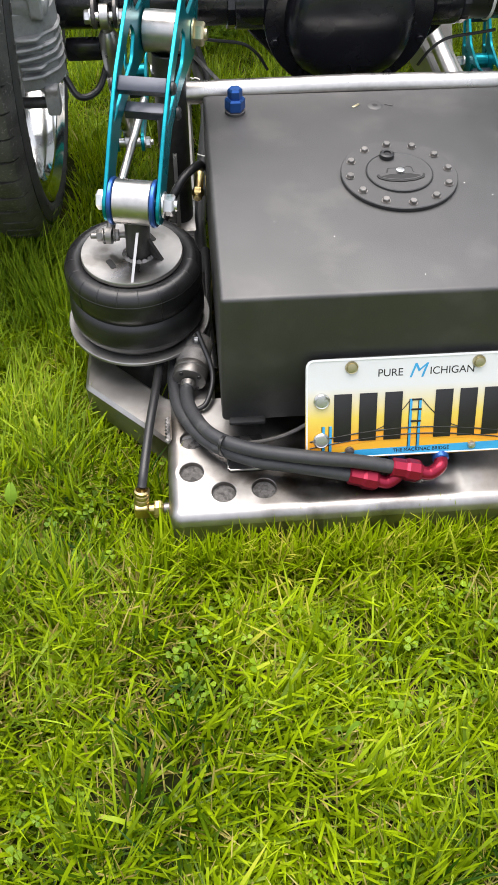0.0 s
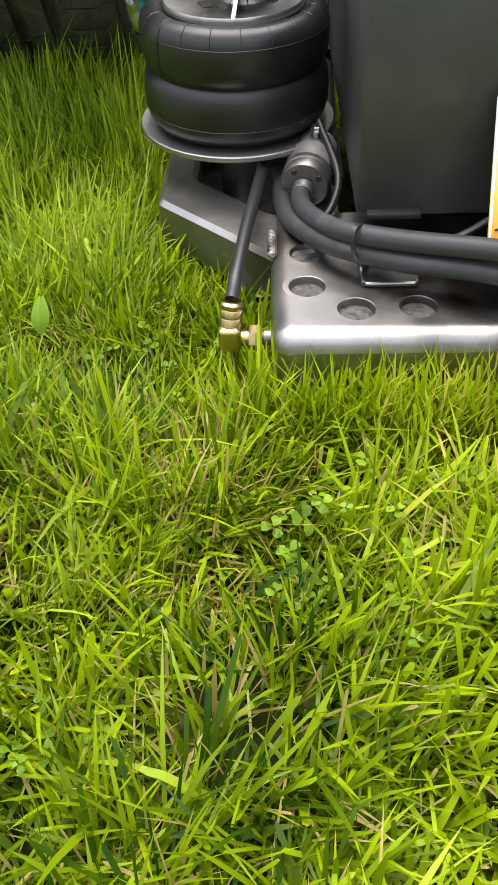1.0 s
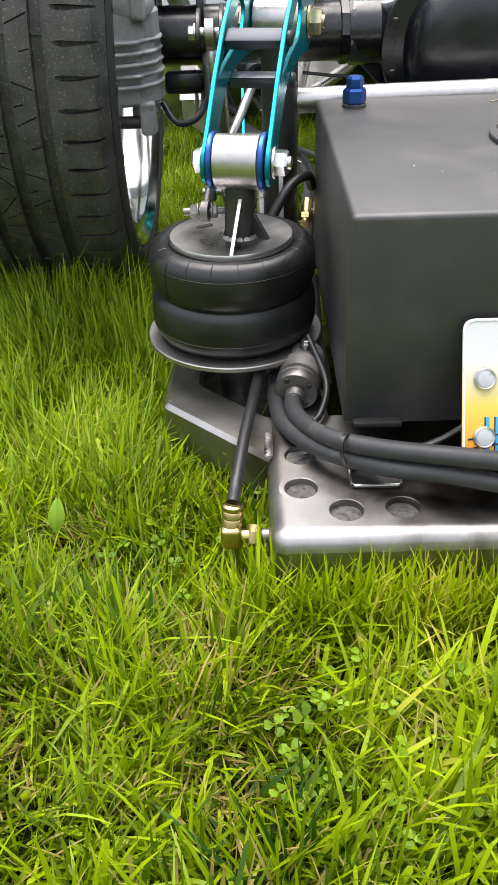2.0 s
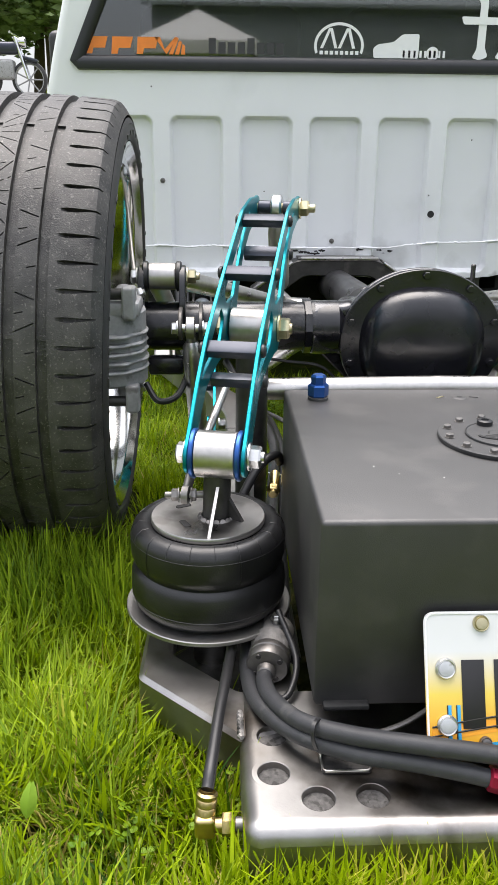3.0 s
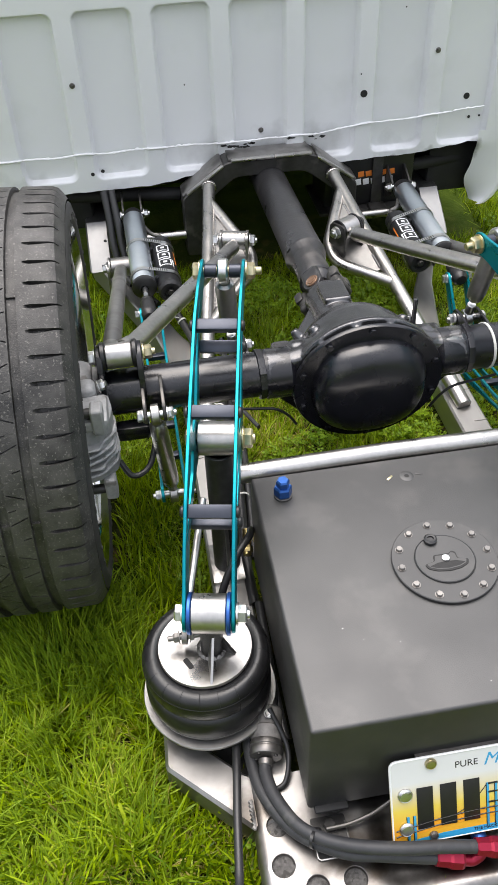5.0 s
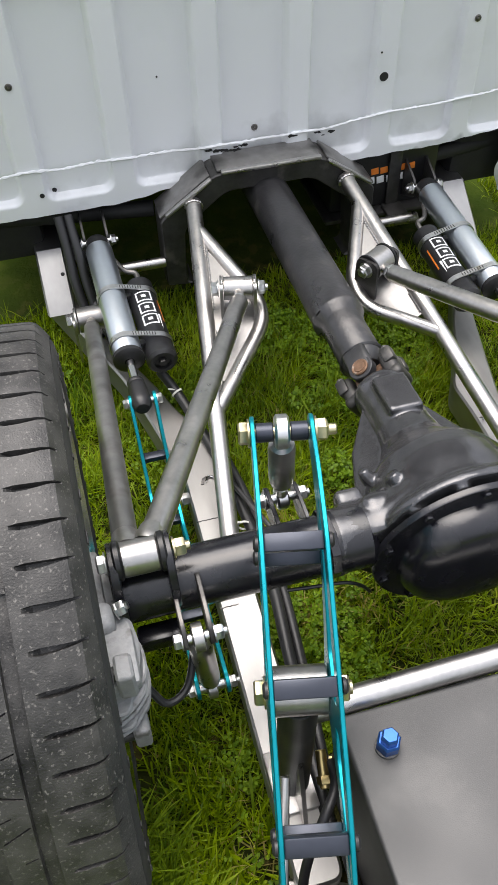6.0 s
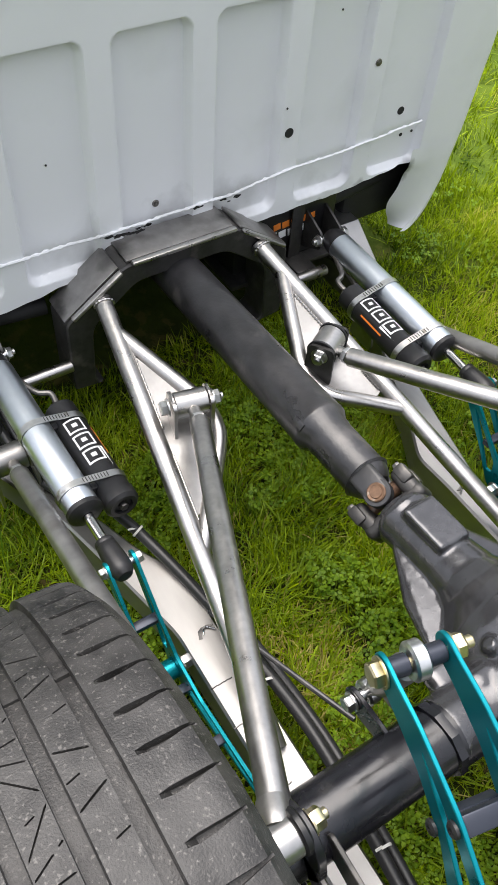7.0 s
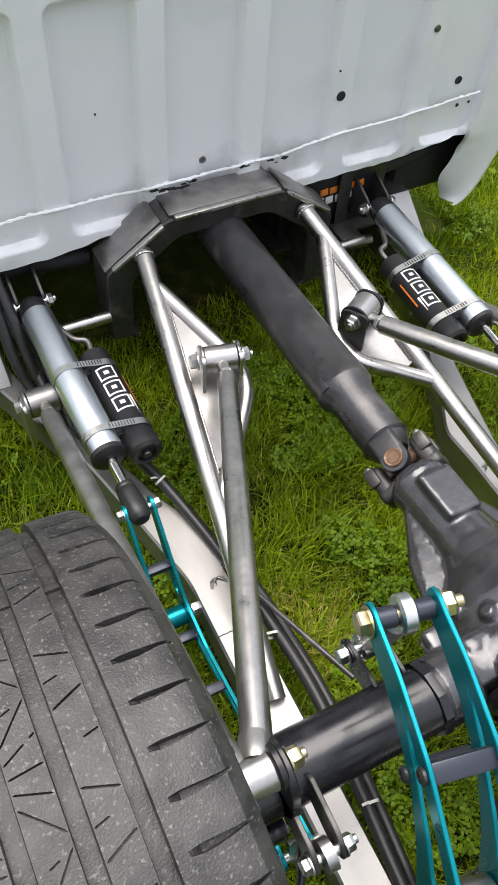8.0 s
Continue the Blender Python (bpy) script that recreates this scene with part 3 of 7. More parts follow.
    for s in (-1, 1):
        part("sill", box((CX + s * 0.595, 2.5, 0.262), (0.21, 1.56, 0.19), 0.02), UNDER, cab)
        part("seat", join(box((CX + s * 0.32, 2.15, 0.80), (0.50, 0.14, 0.58), 0.05), box((CX + s * 0.32, 2.12, 1.12), (0.24, 0.09, 0.14), 0.03)), SEAT, cab, "grey cloth seat back")
    part("underbody_tunnel", box((CX, 2.65, 0.235), (0.98, 1.2, 0.23), 0.03), UNDER, cab, "black underbody")
    # the rear window
    win = thing("window_1", (CX, 1.66, WZ0), "tinted rear window in a black rubber seal with vinyl stickers", "window", kind="structure")

    def wx(u, z):
        return CX + u * (half_width(z) - 0.030)
    corner = []
    for u, z in round_poly([(-win_u(WZ0) - 0.002, WZ0 - 0.002), (win_u(WZ0) + 0.002, WZ0 - 0.002), (win_u(WZ1) + 0.002, WZ1 + 0.002), (-win_u(WZ1) - 0.002, WZ1 + 0.002)], 0.010, 5):
        corner.append(Vector((wx(u, z), 1.6585, z)))
    ring = []
    for a, b in zip(corner, corner[1:] + corner[:1]):
        ring += [a.lerp(b, k / 6) for k in range(6)] if (b - a).length > 0.1 else [a]
    bm = bmesh.new()
    prof = [(-0.019, 0.004), (-0.016, -0.007), (0.0, -0.010), (0.014, -0.006), (0.018, 0.006)]
    rows = []
    mid = Vector((CX, 1.66, 1.07))
    for p in ring:
        d = (mid - p)
        d.y = 0
        # towards the pane, square to the edge that is nearest
        e = min(((abs(p.z - WZ0), Vector((0, 0, 1))), (abs(p.z - WZ1), Vector((0, 0, -1))), (abs(abs(p.x - CX) - (wx(win_u(p.z), p.z) - CX)), Vector((-1 if p.x > CX else 1, 0, 0)))), key=lambda t: t[0])[1]
        rows.append([bm.verts.new(p + e * a + Vector((0, b, 0))) for a, b in prof])
    for a, b in zip(rows, rows[1:] + rows[:1]):
        for i in range(len(prof) - 1):
            bm.faces.new((a[i], b[i], b[i + 1], a[i + 1]))
    bmesh.ops.recalc_face_normals(bm, faces=bm.faces[:])
    part("window_frame", bm, SEAL, win, "black rubber seal", 60)
    ol = [(wx(-win_u(WZ0), WZ0), WZ0), (wx(win_u(WZ0), WZ0), WZ0), (wx(win_u(WZ1), WZ1), WZ1), (wx(-win_u(WZ1), WZ1), WZ1)]
    wallm = Matrix(((1, 0, 0, 0), (0, 0, -1, 1.668), (0, 1, 0, 0), (0, 0, 0, 1)))
    pane = part("pane", sheet(ol, 0.004, wallm), GLASS, win, "dark tinted glass")
    pane.visible_shadow = False
    face = Matrix(((1, 0, 0, 0), (0, 0, -1, 1.6650), (0, 1, 0, 0), (0, 0, 0, 1)))

    def vinyl(loops, material, label, holes=()):
        part("sticker", join(*[sheet(l, 0.0006, face, holes if i == 0 else ()) for i, l in enumerate(loops)]), material, win, label)
    # orange slanted strokes
    z0, z1 = 0.904, 0.945
    strokes = []
    for i, x in enumerate((-0.438, -0.372, -0.306)):
        strokes.append([(x, z0), (x + 0.016, z0), (x + 0.020, z0 + 0.014), (x + 0.050, z0 + 0.014), (x + 0.058, z1), (x + 0.004, z1)])
    strokes.append([(-0.258, z1), (-0.244, z1), (-0.232, z0 + 0.012), (-0.205, z1), (-0.198, z1), (-0.228, z0)])
    for k in range(3):
        x = -0.222 + 0.016 * k
        strokes.append([(x, z0), (x + 0.011, z0), (x + 0.027 - 0.008 * k, z1 - 0.008 * k - 0.003), (x + 0.020 - 0.008 * k, z1 - 0.008 * k)])
    vinyl(strokes, ORANGE, "orange vinyl sticker of slanted strokes")
    vinyl([[(-0.117 + k * 0.0255, 0.907), (-0.117 + k * 0.0255 + 0.019, 0.907), (-0.117 + k * 0.0255 + 0.019, 0.945 - (0.010 if k % 4 else 0)), (-0.117 + k * 0.0255, 0.945 - (0.010 if k % 4 else 0))] for k in range(8)],
          GREYVN, "dark vinyl sticker of upright bars")
    arc = [(0.227 + 0.066 * math.cos(a), 0.930 + 0.056 * math.sin(a)) for a in lin(-0.35, math.pi + 0.35, 26)]
    arc2 = [(0.227 + 0.059 * math.cos(a), 0.930 + 0.049 * math.sin(a)) for a in lin(math.pi + 0.33, -0.33, 26)]
    peaks = [[(x - 0.026, 0.924), (x - 0.018, 0.924), (x, 0.965), (x + 0.012, 0.924), (x + 0.020, 0.924), (x + 0.006, 0.972), (x - 0.004, 0.972)] for x in (0.203, 0.250)]
    vinyl([arc + arc2] + peaks, PALE, "white vinyl sticker, an arch over two peaks")
    vinyl([[(0.176 + 0.0135 * k, 0.909), (0.176 + 0.0135 * k + 0.009, 0.909), (0.176 + 0.0135 * k + 0.009, 0.918), (0.176 + 0.0135 * k, 0.918)] for k in range(8)], PALE, "row of small white vinyl bars")
    truck = round_poly([(0.320, 0.902), (0.318, 0.925), (0.330, 0.935), (0.372, 0.941), (0.396, 0.960), (0.440, 0.961), (0.440, 0.902)], 0.006)
    vinyl([truck, circle(0.478, 0.914, 0.017, 20)], PALE, "white vinyl sticker of a small pickup truck")
    vinyl([[(0.398 + 0.0145 * k, 0.904), (0.398 + 0.0145 * k + 0.0055, 0.904), (0.398 + 0.0145 * k + 0.0055, 0.921), (0.398 + 0.0145 * k, 0.921)] for k in range(3)], GREYVN, "short dark vinyl bars")
    vinyl([[(0.443 + 0.0125 * k, 0.904), (0.443 + 0.0125 * k + 0.006, 0.904), (0.443 + 0.0125 * k + 0.006, 0.921), (0.443 + 0.0125 * k, 0.921)] for k in range(6)], PALE, "short white vinyl bars")
    big = []
    for k in range(3):
        x = 0.583 + 0.062 * k
        big.append(round_poly([(x, 0.905), (x + 0.022, 0.900), (x + 0.044, 0.908), (x + 0.034, 0.930), (x + 0.034, 1.045), (x + 0.020, 1.062), (x + 0.002, 1.050), (x + 0.014, 1.036), (x + 0.012, 0.925)], 0.008))
    big.append(round_poly([(0.555, 0.985), (0.735, 0.985), (0.735, 1.001), (0.548, 1.004)], 0.006))
    vinyl(big[:3], PALE, "large white vinyl emblem of thick strokes")
    for ol_ in big[3:]:
        part("sticker", sheet(ol_, 0.0006, Matrix(((1, 0, 0, 0), (0, 0, -1, 1.6636), (0, 1, 0, 0), (0, 0, 0, 1)))), PALE, win, "white vinyl cross stroke")
    # door mirror
    mir = thing("door_mirror", (CX - 0.80, 2.55, 0.90), "black door mirror on the side of the cab", "mirror")
    part("mirror_housing", box((CX - 0.875, 2.55, 0.985), (0.11, 0.08, 0.15), 0.025, None, 3), PLASTIC, mir)
    part("mirror_arm", box((CX - 0.80, 2.57, 0.955), (0.10, 0.04, 0.04), 0.01), PLASTIC, mir)


build_cab()


# ---- chassis ----
frame_thing = thing("chassis_frame", (CX, 0.0, 0.0), "welded raw steel truck chassis with boxed rails lying in the grass", "chassis")
HOLES = [(-0.048, -0.054), (-0.007, -0.089), (0.046, -0.0870), (-0.046, 0.001)]


def bumper_z(x, y):
    z = 0.0895
    in_mid = smooth(0.072, 0.112, x) * (1 - smooth(0.288, 0.312, x)) * smooth(-0.117, -0.090, y)
    z -= 0.006 * in_mid
    e = min(x + 0.080, 2 * CX + 0.080 - x, y + 0.130)
    # rounded corner at the ends
    cx_, cy_ = min(x + 0.080, 2 * CX + 0.080 - x), y + 0.130
    r = 0.018
    if cx_ < r and cy_ < r:
        e = r - math.hypot(r - cx_, r - cy_)
    if e < r:
        z -= r - math.sqrt(max(0, r * r - (r - max(e, 0)) ** 2))
    return z


def plate_point(x, y):
    """A point of the plate's skin, the square corners drawn in to round ones."""
    z, r = bumper_z(x, y), 0.018
    s = 1 if x > CX else -1
    cx_, cy_ = CX + s * (CX + 0.080 - r), -0.130 + r
    d = math.hypot(x - cx_, y - cy_)
    if s * (x - cx_) > 0 and y < cy_ and d > r:
        x, y = cx_ + (x - cx_) * r / d, cy_ + (y - cy_) * r / d
    return (x, y, z)


def build_bumper():
    xs, ys = lin(-0.080, 2 * CX + 0.080, 330), lin(-0.130, 0.075, 104)
    top = grid_mesh(xs, ys, plate_point, lambda x, y: all(min(math.hypot(x - hx, y - hy), math.hypot(2 * CX - x - hx, y - hy)) > 0.0180 for hx, hy in HOLES))
    skirt = bmesh.new()
    ring = [(-0.080, 0.075), (-0.080, -0.112), (-0.0745, -0.1245), (-0.062, -0.130), (2 * CX + 0.062, -0.130), (2 * CX + 0.0745, -0.1245), (2 * CX + 0.080, -0.112), (2 * CX + 0.080, 0.075)]
    for (x0, y0), (x1, y1) in zip(ring, ring[1:]):
        skirt.faces.new([skirt.verts.new(v) for v in ((x0, y0, 0.012), (x1, y1, 0.012), (x1, y1, 0.0725), (x0, y0, 0.0725))])
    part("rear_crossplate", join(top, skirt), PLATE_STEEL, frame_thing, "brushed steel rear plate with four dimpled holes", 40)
    for hx, hy in HOLES:
        for qx in (hx, 2 * CX - hx):
            part("dimple", lathe([(0.0218, 0.08955), (0.0167, 0.08960), (0.0160, 0.0891), (0.0156, 0.0878), (0.0155, 0.0800)], Matrix.Translation((qx, hy, 0)), 40), PLATE_STEEL, frame_thing, "dimpled hole edge")
            part("hole_floor", lathe([(0, 0), (0.0157, 0)], basis((qx, hy, 0.0822), (0, 0, 1)), 24), HOLEFL, frame_thing, "dark rough hole floor")


build_bumper()
XZ = lambda y: Matrix(((1, 0, 0, 0), (0, 0, -1, y), (0, 1, 0, 0), (0, 0, 0, 1)))
YZ = lambda x: Matrix(((0, 0, 1, x), (1, 0, 0, 0), (0, 1, 0, 0), (0, 0, 0, 1)))
XY = lambda z: Matrix.Translation((0, 0, z))


def build_rails():
    arm = round_poly([(-0.076, 0.000), (-0.198, 0.116), (-0.192, 0.300), (-0.095, 0.360), (-0.010, 0.330), (-0.010, 0.020)], 0.008)
    cut = round_poly([(-0.160, 0.165), (-0.156, 0.280), (-0.050, 0.290), (-0.046, 0.110), (-0.074, 0.082)], 0.012)
    part("outrigger", sheet(arm, 0.055, XY(0.0575), (cut,), 0.005), PLATE_STEEL, frame_thing, "angled boxed steel outrigger")
    bead = [(-0.0785 + 0.0008 * (-1) ** k, 0.002 + 0.0032 * k, 0.0865 - 0.0006 * (k % 2)) for k in range(14)]
    part("weld_bead", sweep(bead, 0.0032, 8, [0.0026 + 0.0014 * (k % 2) for k in range(14)]), DIRTY, frame_thing, "heat-stained weld bead")
    part("outrigger_web", sheet(cut, 0.004, XY(0.045)), DARKST, frame_thing)
    rail = round_poly([(-0.083, 0.33), (-0.083, 1.045), (-0.118, 1.20), (-0.150, 1.330), (-0.240, 1.56), (-0.280, 1.66), (-0.280, 1.95), (-0.213, 1.95),
                       (-0.213, 1.62), (-0.166, 1.47), (-0.090, 1.300), (-0.062, 1.220), (-0.012, 1.128), (-0.017, 1.050), (-0.018, 0.33)], 0.02)
    part("rail", sheet(rail, 0.070, XY(0.078), (), 0.004), SHEET, frame_thing, "boxed brushed steel rail")
    tear = [(-0.056, 1.018), (-0.052, 1.030), (-0.044, 1.034), (-0.034, 1.034), (-0.024, 1.030), (-0.030, 1.0275), (-0.042, 1.029), (-0.048, 1.024), (-0.051, 1.016)]
    part("rail_notch", sheet(tear, 0.002, XY(0.1138)), DIRTY, frame_thing, "dark ragged cut in the rail")
    lip = [(-0.046, 1.020, 0.1165), (-0.043, 1.0285, 0.1175), (-0.038, 1.031, 0.118), (-0.031, 1.0255, 0.1175), (-0.026, 1.020, 0.1165)]
    part("notch_lip", sweep(lip, 0.0016, 8), BRIGHT, frame_thing, "bright torn edge of the cut")
    for y, x0, x1 in ((0.938, -0.082, -0.044), (0.868, -0.083, -0.066), (0.760, -0.083, -0.052)):
        crack = [(x, y + 0.0018 * noise.noise((x * 160, y, 0)), 0.1132) for x in lin(x0, x1, 16)]
        part("butt_seam", sweep(crack, 0.0010, 6), DIRTY, frame_thing, "dark butt seam across the rail")
    part("rail_kick_up", sheet([(1.565, 0.112), (1.592, 0.136), (1.690, 0.205), (1.95, 0.205), (1.95, 0.112)], 0.062, YZ(-0.2475), (), 0.004), SHEET, frame_thing, "rail kicking up under the cab")
    part("rail_hole", lathe([(0, 0.0006), (0.004, 0.0006), (0.0045, 0)], basis((-0.228, 1.640, 0.1702), (0, -0.575, 0.818)), 14), UNDER, frame_thing)
    # brace tubes over the rail
    f, r = Vector((0.072, 1.592, 0.327)), Vector((-0.047, 0.808, 0.118))
    part("brace_tube", rod(r, f, 0.0165), STEEL, frame_thing, "straight brace tube")
    meet = 0.53 if FLIP[0] else 0.62      # where the bent brace comes back to the straight one
    k0, k1 = f.lerp(r, 0.10) + Vector((0.006, 0, 0)), Vector((0.124, 1.372, 0.268))
    bend = spline([k0, k0.lerp(k1, 0.35), k0.lerp(k1, 0.70), k1, (0.1375, 1.336, 0.257), (0.1375, 1.296, 0.245), (0.1225, 1.262, 0.2350), f.lerp(r, meet).lerp(Vector((0.1225, 1.262, 0.2350)), 0.6), f.lerp(r, meet).lerp(Vector((0.1225, 1.262, 0.2350)), 0.3), f.lerp(r, meet)], 6)
    part("bent_brace", sweep(bend, 0.0145, 18), STEEL, frame_thing, "bent brace tube")
    a, b, c = f.lerp(r, 0.13), f.lerp(r, meet - 0.07), Vector((0.128, 1.318, 0.250))
    ax = (b - a).normalized()
    nz_ = ax.cross(c - a).normalized()
    ay = nz_.cross(ax)
    m = Matrix((ax, ay, nz_)).transposed().to_4x4()
    m.translation = a
    rim_ = [a, b] + [q for q in bend[45:8:-6]]
    flat_ = [((q - a).dot(ax), (q - a).dot(ay)) for q in rim_]
    part("gusset", sheet(flat_, 0.005, m), GUSSET, frame_thing, "flat welded gusset of bare steel")

    def weld(p, q, off, n):
        """A rippled bead between two points, laid off to one side of a tube."""
        pts = [p.lerp(q, k / (n - 1)) + off + Vector((0.0006 * (k % 2), 0, 0)) for k in range(n)]
        part("weld_bead", sweep(pts, 0.0026, 7, [0.0019 + 0.0012 * (k % 2) for k in range(n)]), STEEL, frame_thing)
    up_n = nz_ if nz_.z > 0 else -nz_
    side_n = (c - a - ax * (c - a).dot(ax)).normalized()
    weld(a, f.lerp(r, 0.34), side_n * 0.0155 + up_n * 0.004, 46)
    weld(f.lerp(r, 0.40), b, side_n * 0.0155 + up_n * 0.004, 26)
    weld(k0.lerp(k1, 0.12), k0.lerp(k1, 0.85), -side_n * 0.0130 + up_n * 0.004, 36)
    ring = [f + (r - f).normalized() * 0.012 + 0.0172 * (math.cos(t) * up_n + math.sin(t) * side_n) for t in lin(-1.9, 1.9, 22)]
    part("weld_bead", sweep(ring, 0.003, 7, [0.0022 + 0.0012 * (k % 2) for k in range(22)]), STEEL, frame_thing)
    # pivot bracket for the upper link
    swing = Matrix.Translation((0.098, 1.318, 0)) @ Matrix.Rotation(-0.535 if FLIP[0] else -0.218, 4, "Z")
    for dx in (-0.032, 0.032):
        part("link_bracket", xform(sheet(round_poly([(-0.028, 0.235), (0.027, 0.235), (0.024, 0.322), (-0.026, 0.326)], 0.014), 0.006, YZ(dx)), swing), DARKST if FLIP[0] else STEEL, frame_thing)
    # post for the cantilever's pivot and its foot
    part("pivot_post", pipe((-0.050, 0.468, 0.10), (-0.050, 0.462, 0.405), 0.024), DARKST, frame_thing, "dark upright pivot post")
    part("post_foot", box((-0.050, 0.468, 0.116), (0.064, 0.09, 0.012), 0.003), STEEL, frame_thing)
    part("post_gusset", sheet([(0.40, 0.118), (0.455, 0.118), (0.455, 0.30)], 0.006, YZ(-0.050)), STEEL, frame_thing)


sides(build_rails)
# arch over the drive shaft
outer = round_poly([(-0.002, 0.120), (-0.002, 0.292), (0.122, 0.381), (0.358, 0.381), (0.482, 0.292), (0.482, 0.120)], 0.012)
inner = round_poly([(0.437, 0.120), (0.430, 0.265), (0.335, 0.338), (0.145, 0.338), (0.050, 0.265), (0.043, 0.120)], 0.02)
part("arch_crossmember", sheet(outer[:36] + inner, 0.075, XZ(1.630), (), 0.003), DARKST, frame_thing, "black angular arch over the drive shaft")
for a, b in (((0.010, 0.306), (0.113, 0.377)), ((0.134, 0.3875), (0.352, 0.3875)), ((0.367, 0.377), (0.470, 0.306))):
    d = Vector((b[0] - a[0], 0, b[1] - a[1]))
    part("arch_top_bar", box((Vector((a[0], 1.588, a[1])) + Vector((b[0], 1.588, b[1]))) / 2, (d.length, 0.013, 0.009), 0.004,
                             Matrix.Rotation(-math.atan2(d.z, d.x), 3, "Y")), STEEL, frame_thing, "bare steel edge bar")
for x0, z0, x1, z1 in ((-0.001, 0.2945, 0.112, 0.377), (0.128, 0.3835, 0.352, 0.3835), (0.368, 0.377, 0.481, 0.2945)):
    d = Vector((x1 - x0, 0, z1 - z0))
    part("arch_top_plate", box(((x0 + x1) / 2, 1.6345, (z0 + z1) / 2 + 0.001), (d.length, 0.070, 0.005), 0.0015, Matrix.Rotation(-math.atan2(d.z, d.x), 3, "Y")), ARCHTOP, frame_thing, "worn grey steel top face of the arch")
for s in (-1, 1):
    part("cross_tube", rod((CX + s * 0.24, 1.60, 0.185), (CX + s * 0.36, 1.60, 0.185), 0.012), STEEL, frame_thing)
    part("body_mount", rod((CX + s * 0.24, 1.70, 0.26), (CX + s * 0.62, 1.74, 0.27), 0.018), UNDER, frame_thing)
part("rear_tube", sweep([(-0.048, 0.472, 0.335), (CX, 0.474, 0.338), (2 * CX + 0.048, 0.472, 0.335)], 0.0165, 24), STEEL, frame_thing, "raw steel tube behind the tank")


# ---- fuel tank ----
tank = thing("fuel_tank", (CX, 0.23, 0.126), "satin charcoal rectangular fuel cell resting on the rear plate", "fuel tank")
part("tank_body", box((CX, 0.2275, 0.233), (0.486, 0.455, 0.214), 0.0055, None, 3), SATIN, tank)
part("tank_foot", box((0.030, -0.004, 0.131), (0.048, 0.012, 0.006), 0.002), UNDER, tank)
FC = Vector((0.248, 0.228, 0.340))
flange = part("filler_flange", lathe([(0, 0), (0.0765, 0), (0.0775, 0.0015), (0.0775, 0.005), (0.0765, 0.006), (0, 0.006)], basis(FC, (0, 0, 1)), 64), SATIN, tank, "round bolted filler flange")
cap = part("filler_cap", lathe([(0.0445, 0.006), (0.0445, 0.0085), (0.0435, 0.0095), (0.0425, 0.0085), (0.0415, 0.0085), (0, 0.0088)], basis(FC, (0, 0, 1)), 48), SATIN, tank, "charcoal twist filler cap")
slot = [(0.033, -0.008), (0.030, -0.016), (0.018, -0.022), (0, -0.0245), (-0.018, -0.022), (-0.030, -0.016), (-0.033, -0.008), (-0.018, -0.004), (-0.016, 0.007), (0.008, 0.007), (0.012, 0.011), (0.018, 0.008), (0.018, -0.004)]
hole = [(0.027, -0.0125), (0.017, -0.0172), (0, -0.0195), (-0.017, -0.0172), (-0.027, -0.0125), (-0.014, -0.0080), (0, -0.0070), (0.014, -0.0080)]
part("finger_slot", sheet(round_poly(slot, 0.003), 0.0010, Matrix.Translation(FC + Vector((0, 0, 0.0092)))), UNDER, cap, "black gap round the pull")
part("pull", sheet([(x * 0.90, y * 0.82 - 0.0010) for x, y in round_poly(slot, 0.003)], 0.0012, Matrix.Translation(FC + Vector((0, 0, 0.0094))), (round_poly(hole, 0.002),)), SATIN, cap, "charcoal pull with a dark finger opening")
part("cap_button", lathe([(0.0055, 0.0), (0.0055, 0.003), (0, 0.0036)], basis(FC + Vector((0, -0.002, 0.0095)), (0, 0, 1)), 18), ZINC, cap, "bright pin")
part("vent_button", lathe([(0.0098, 0), (0.0098, 0.006), (0.0075, 0.0075), (0.005, 0.0072), (0.0045, 0.005), (0, 0.005)], basis(FC + Vector((-0.011, 0.0345, 0.008)), (0, 0, 1)), 24), PLASTIC, cap, "black vent button")
for i in range(12):
    a = 2 * math.pi * (i + 0.15) / 12
    part("flange_bolt", nut(FC + Vector((0.0665 * math.cos(a), 0.0665 * math.sin(a), 0.006)), (0.05 * math.cos(i * 2.1), 0.05 * math.sin(i * 1.3), 1), 0.0050, 0.0040), RIMBOLT, flange)
part("sender_plate", lathe([(0.0115, 0), (0.0105, 0.0006), (0.004, 0.0008), (0.0035, 0.0003), (0, 0.0003)], basis((0.248, 0.410, 0.340), (0, 0, 1)), 20), SATIN, tank, "small vent stub sunk in the coating")
part("vent_bore", lathe([(0.0036, 0.0009), (0, 0.0010)], basis((0.248, 0.410, 0.340), (0, 0, 1)), 14), UNDER, tank, "dark bore")
for dx, r in ((-0.028, 1.1), (0.021, -0.7)):
    part("tab", box((0.248 + dx, 0.411, 0.3404), (0.013, 0.0040, 0.0010), 0.0004, Matrix.Rotation(r * 0.6, 3, "Z")), GOLDZ if dx < 0 else SATIN, tank, "scraped patch")
rng = random.Random(9)
for k in range(14):
    x, y = rng.uniform(0.03, 0.46), rng.uniform(0.02, 0.44)
    part("chalky_speck", lathe([(rng.uniform(0.0004, 0.0012), 0), (0, 0.0005)], basis((x, y, 0.3401), (0, 0, 1)), 7), TIE if k % 3 else GREYVN, tank)
fit_ = thing("blue_fitting", (0.042, 0.405, 0.340), "blue anodised hexagon fitting standing on the tank", "fitting")
B = Vector((0.042, 0.405, 0.340))
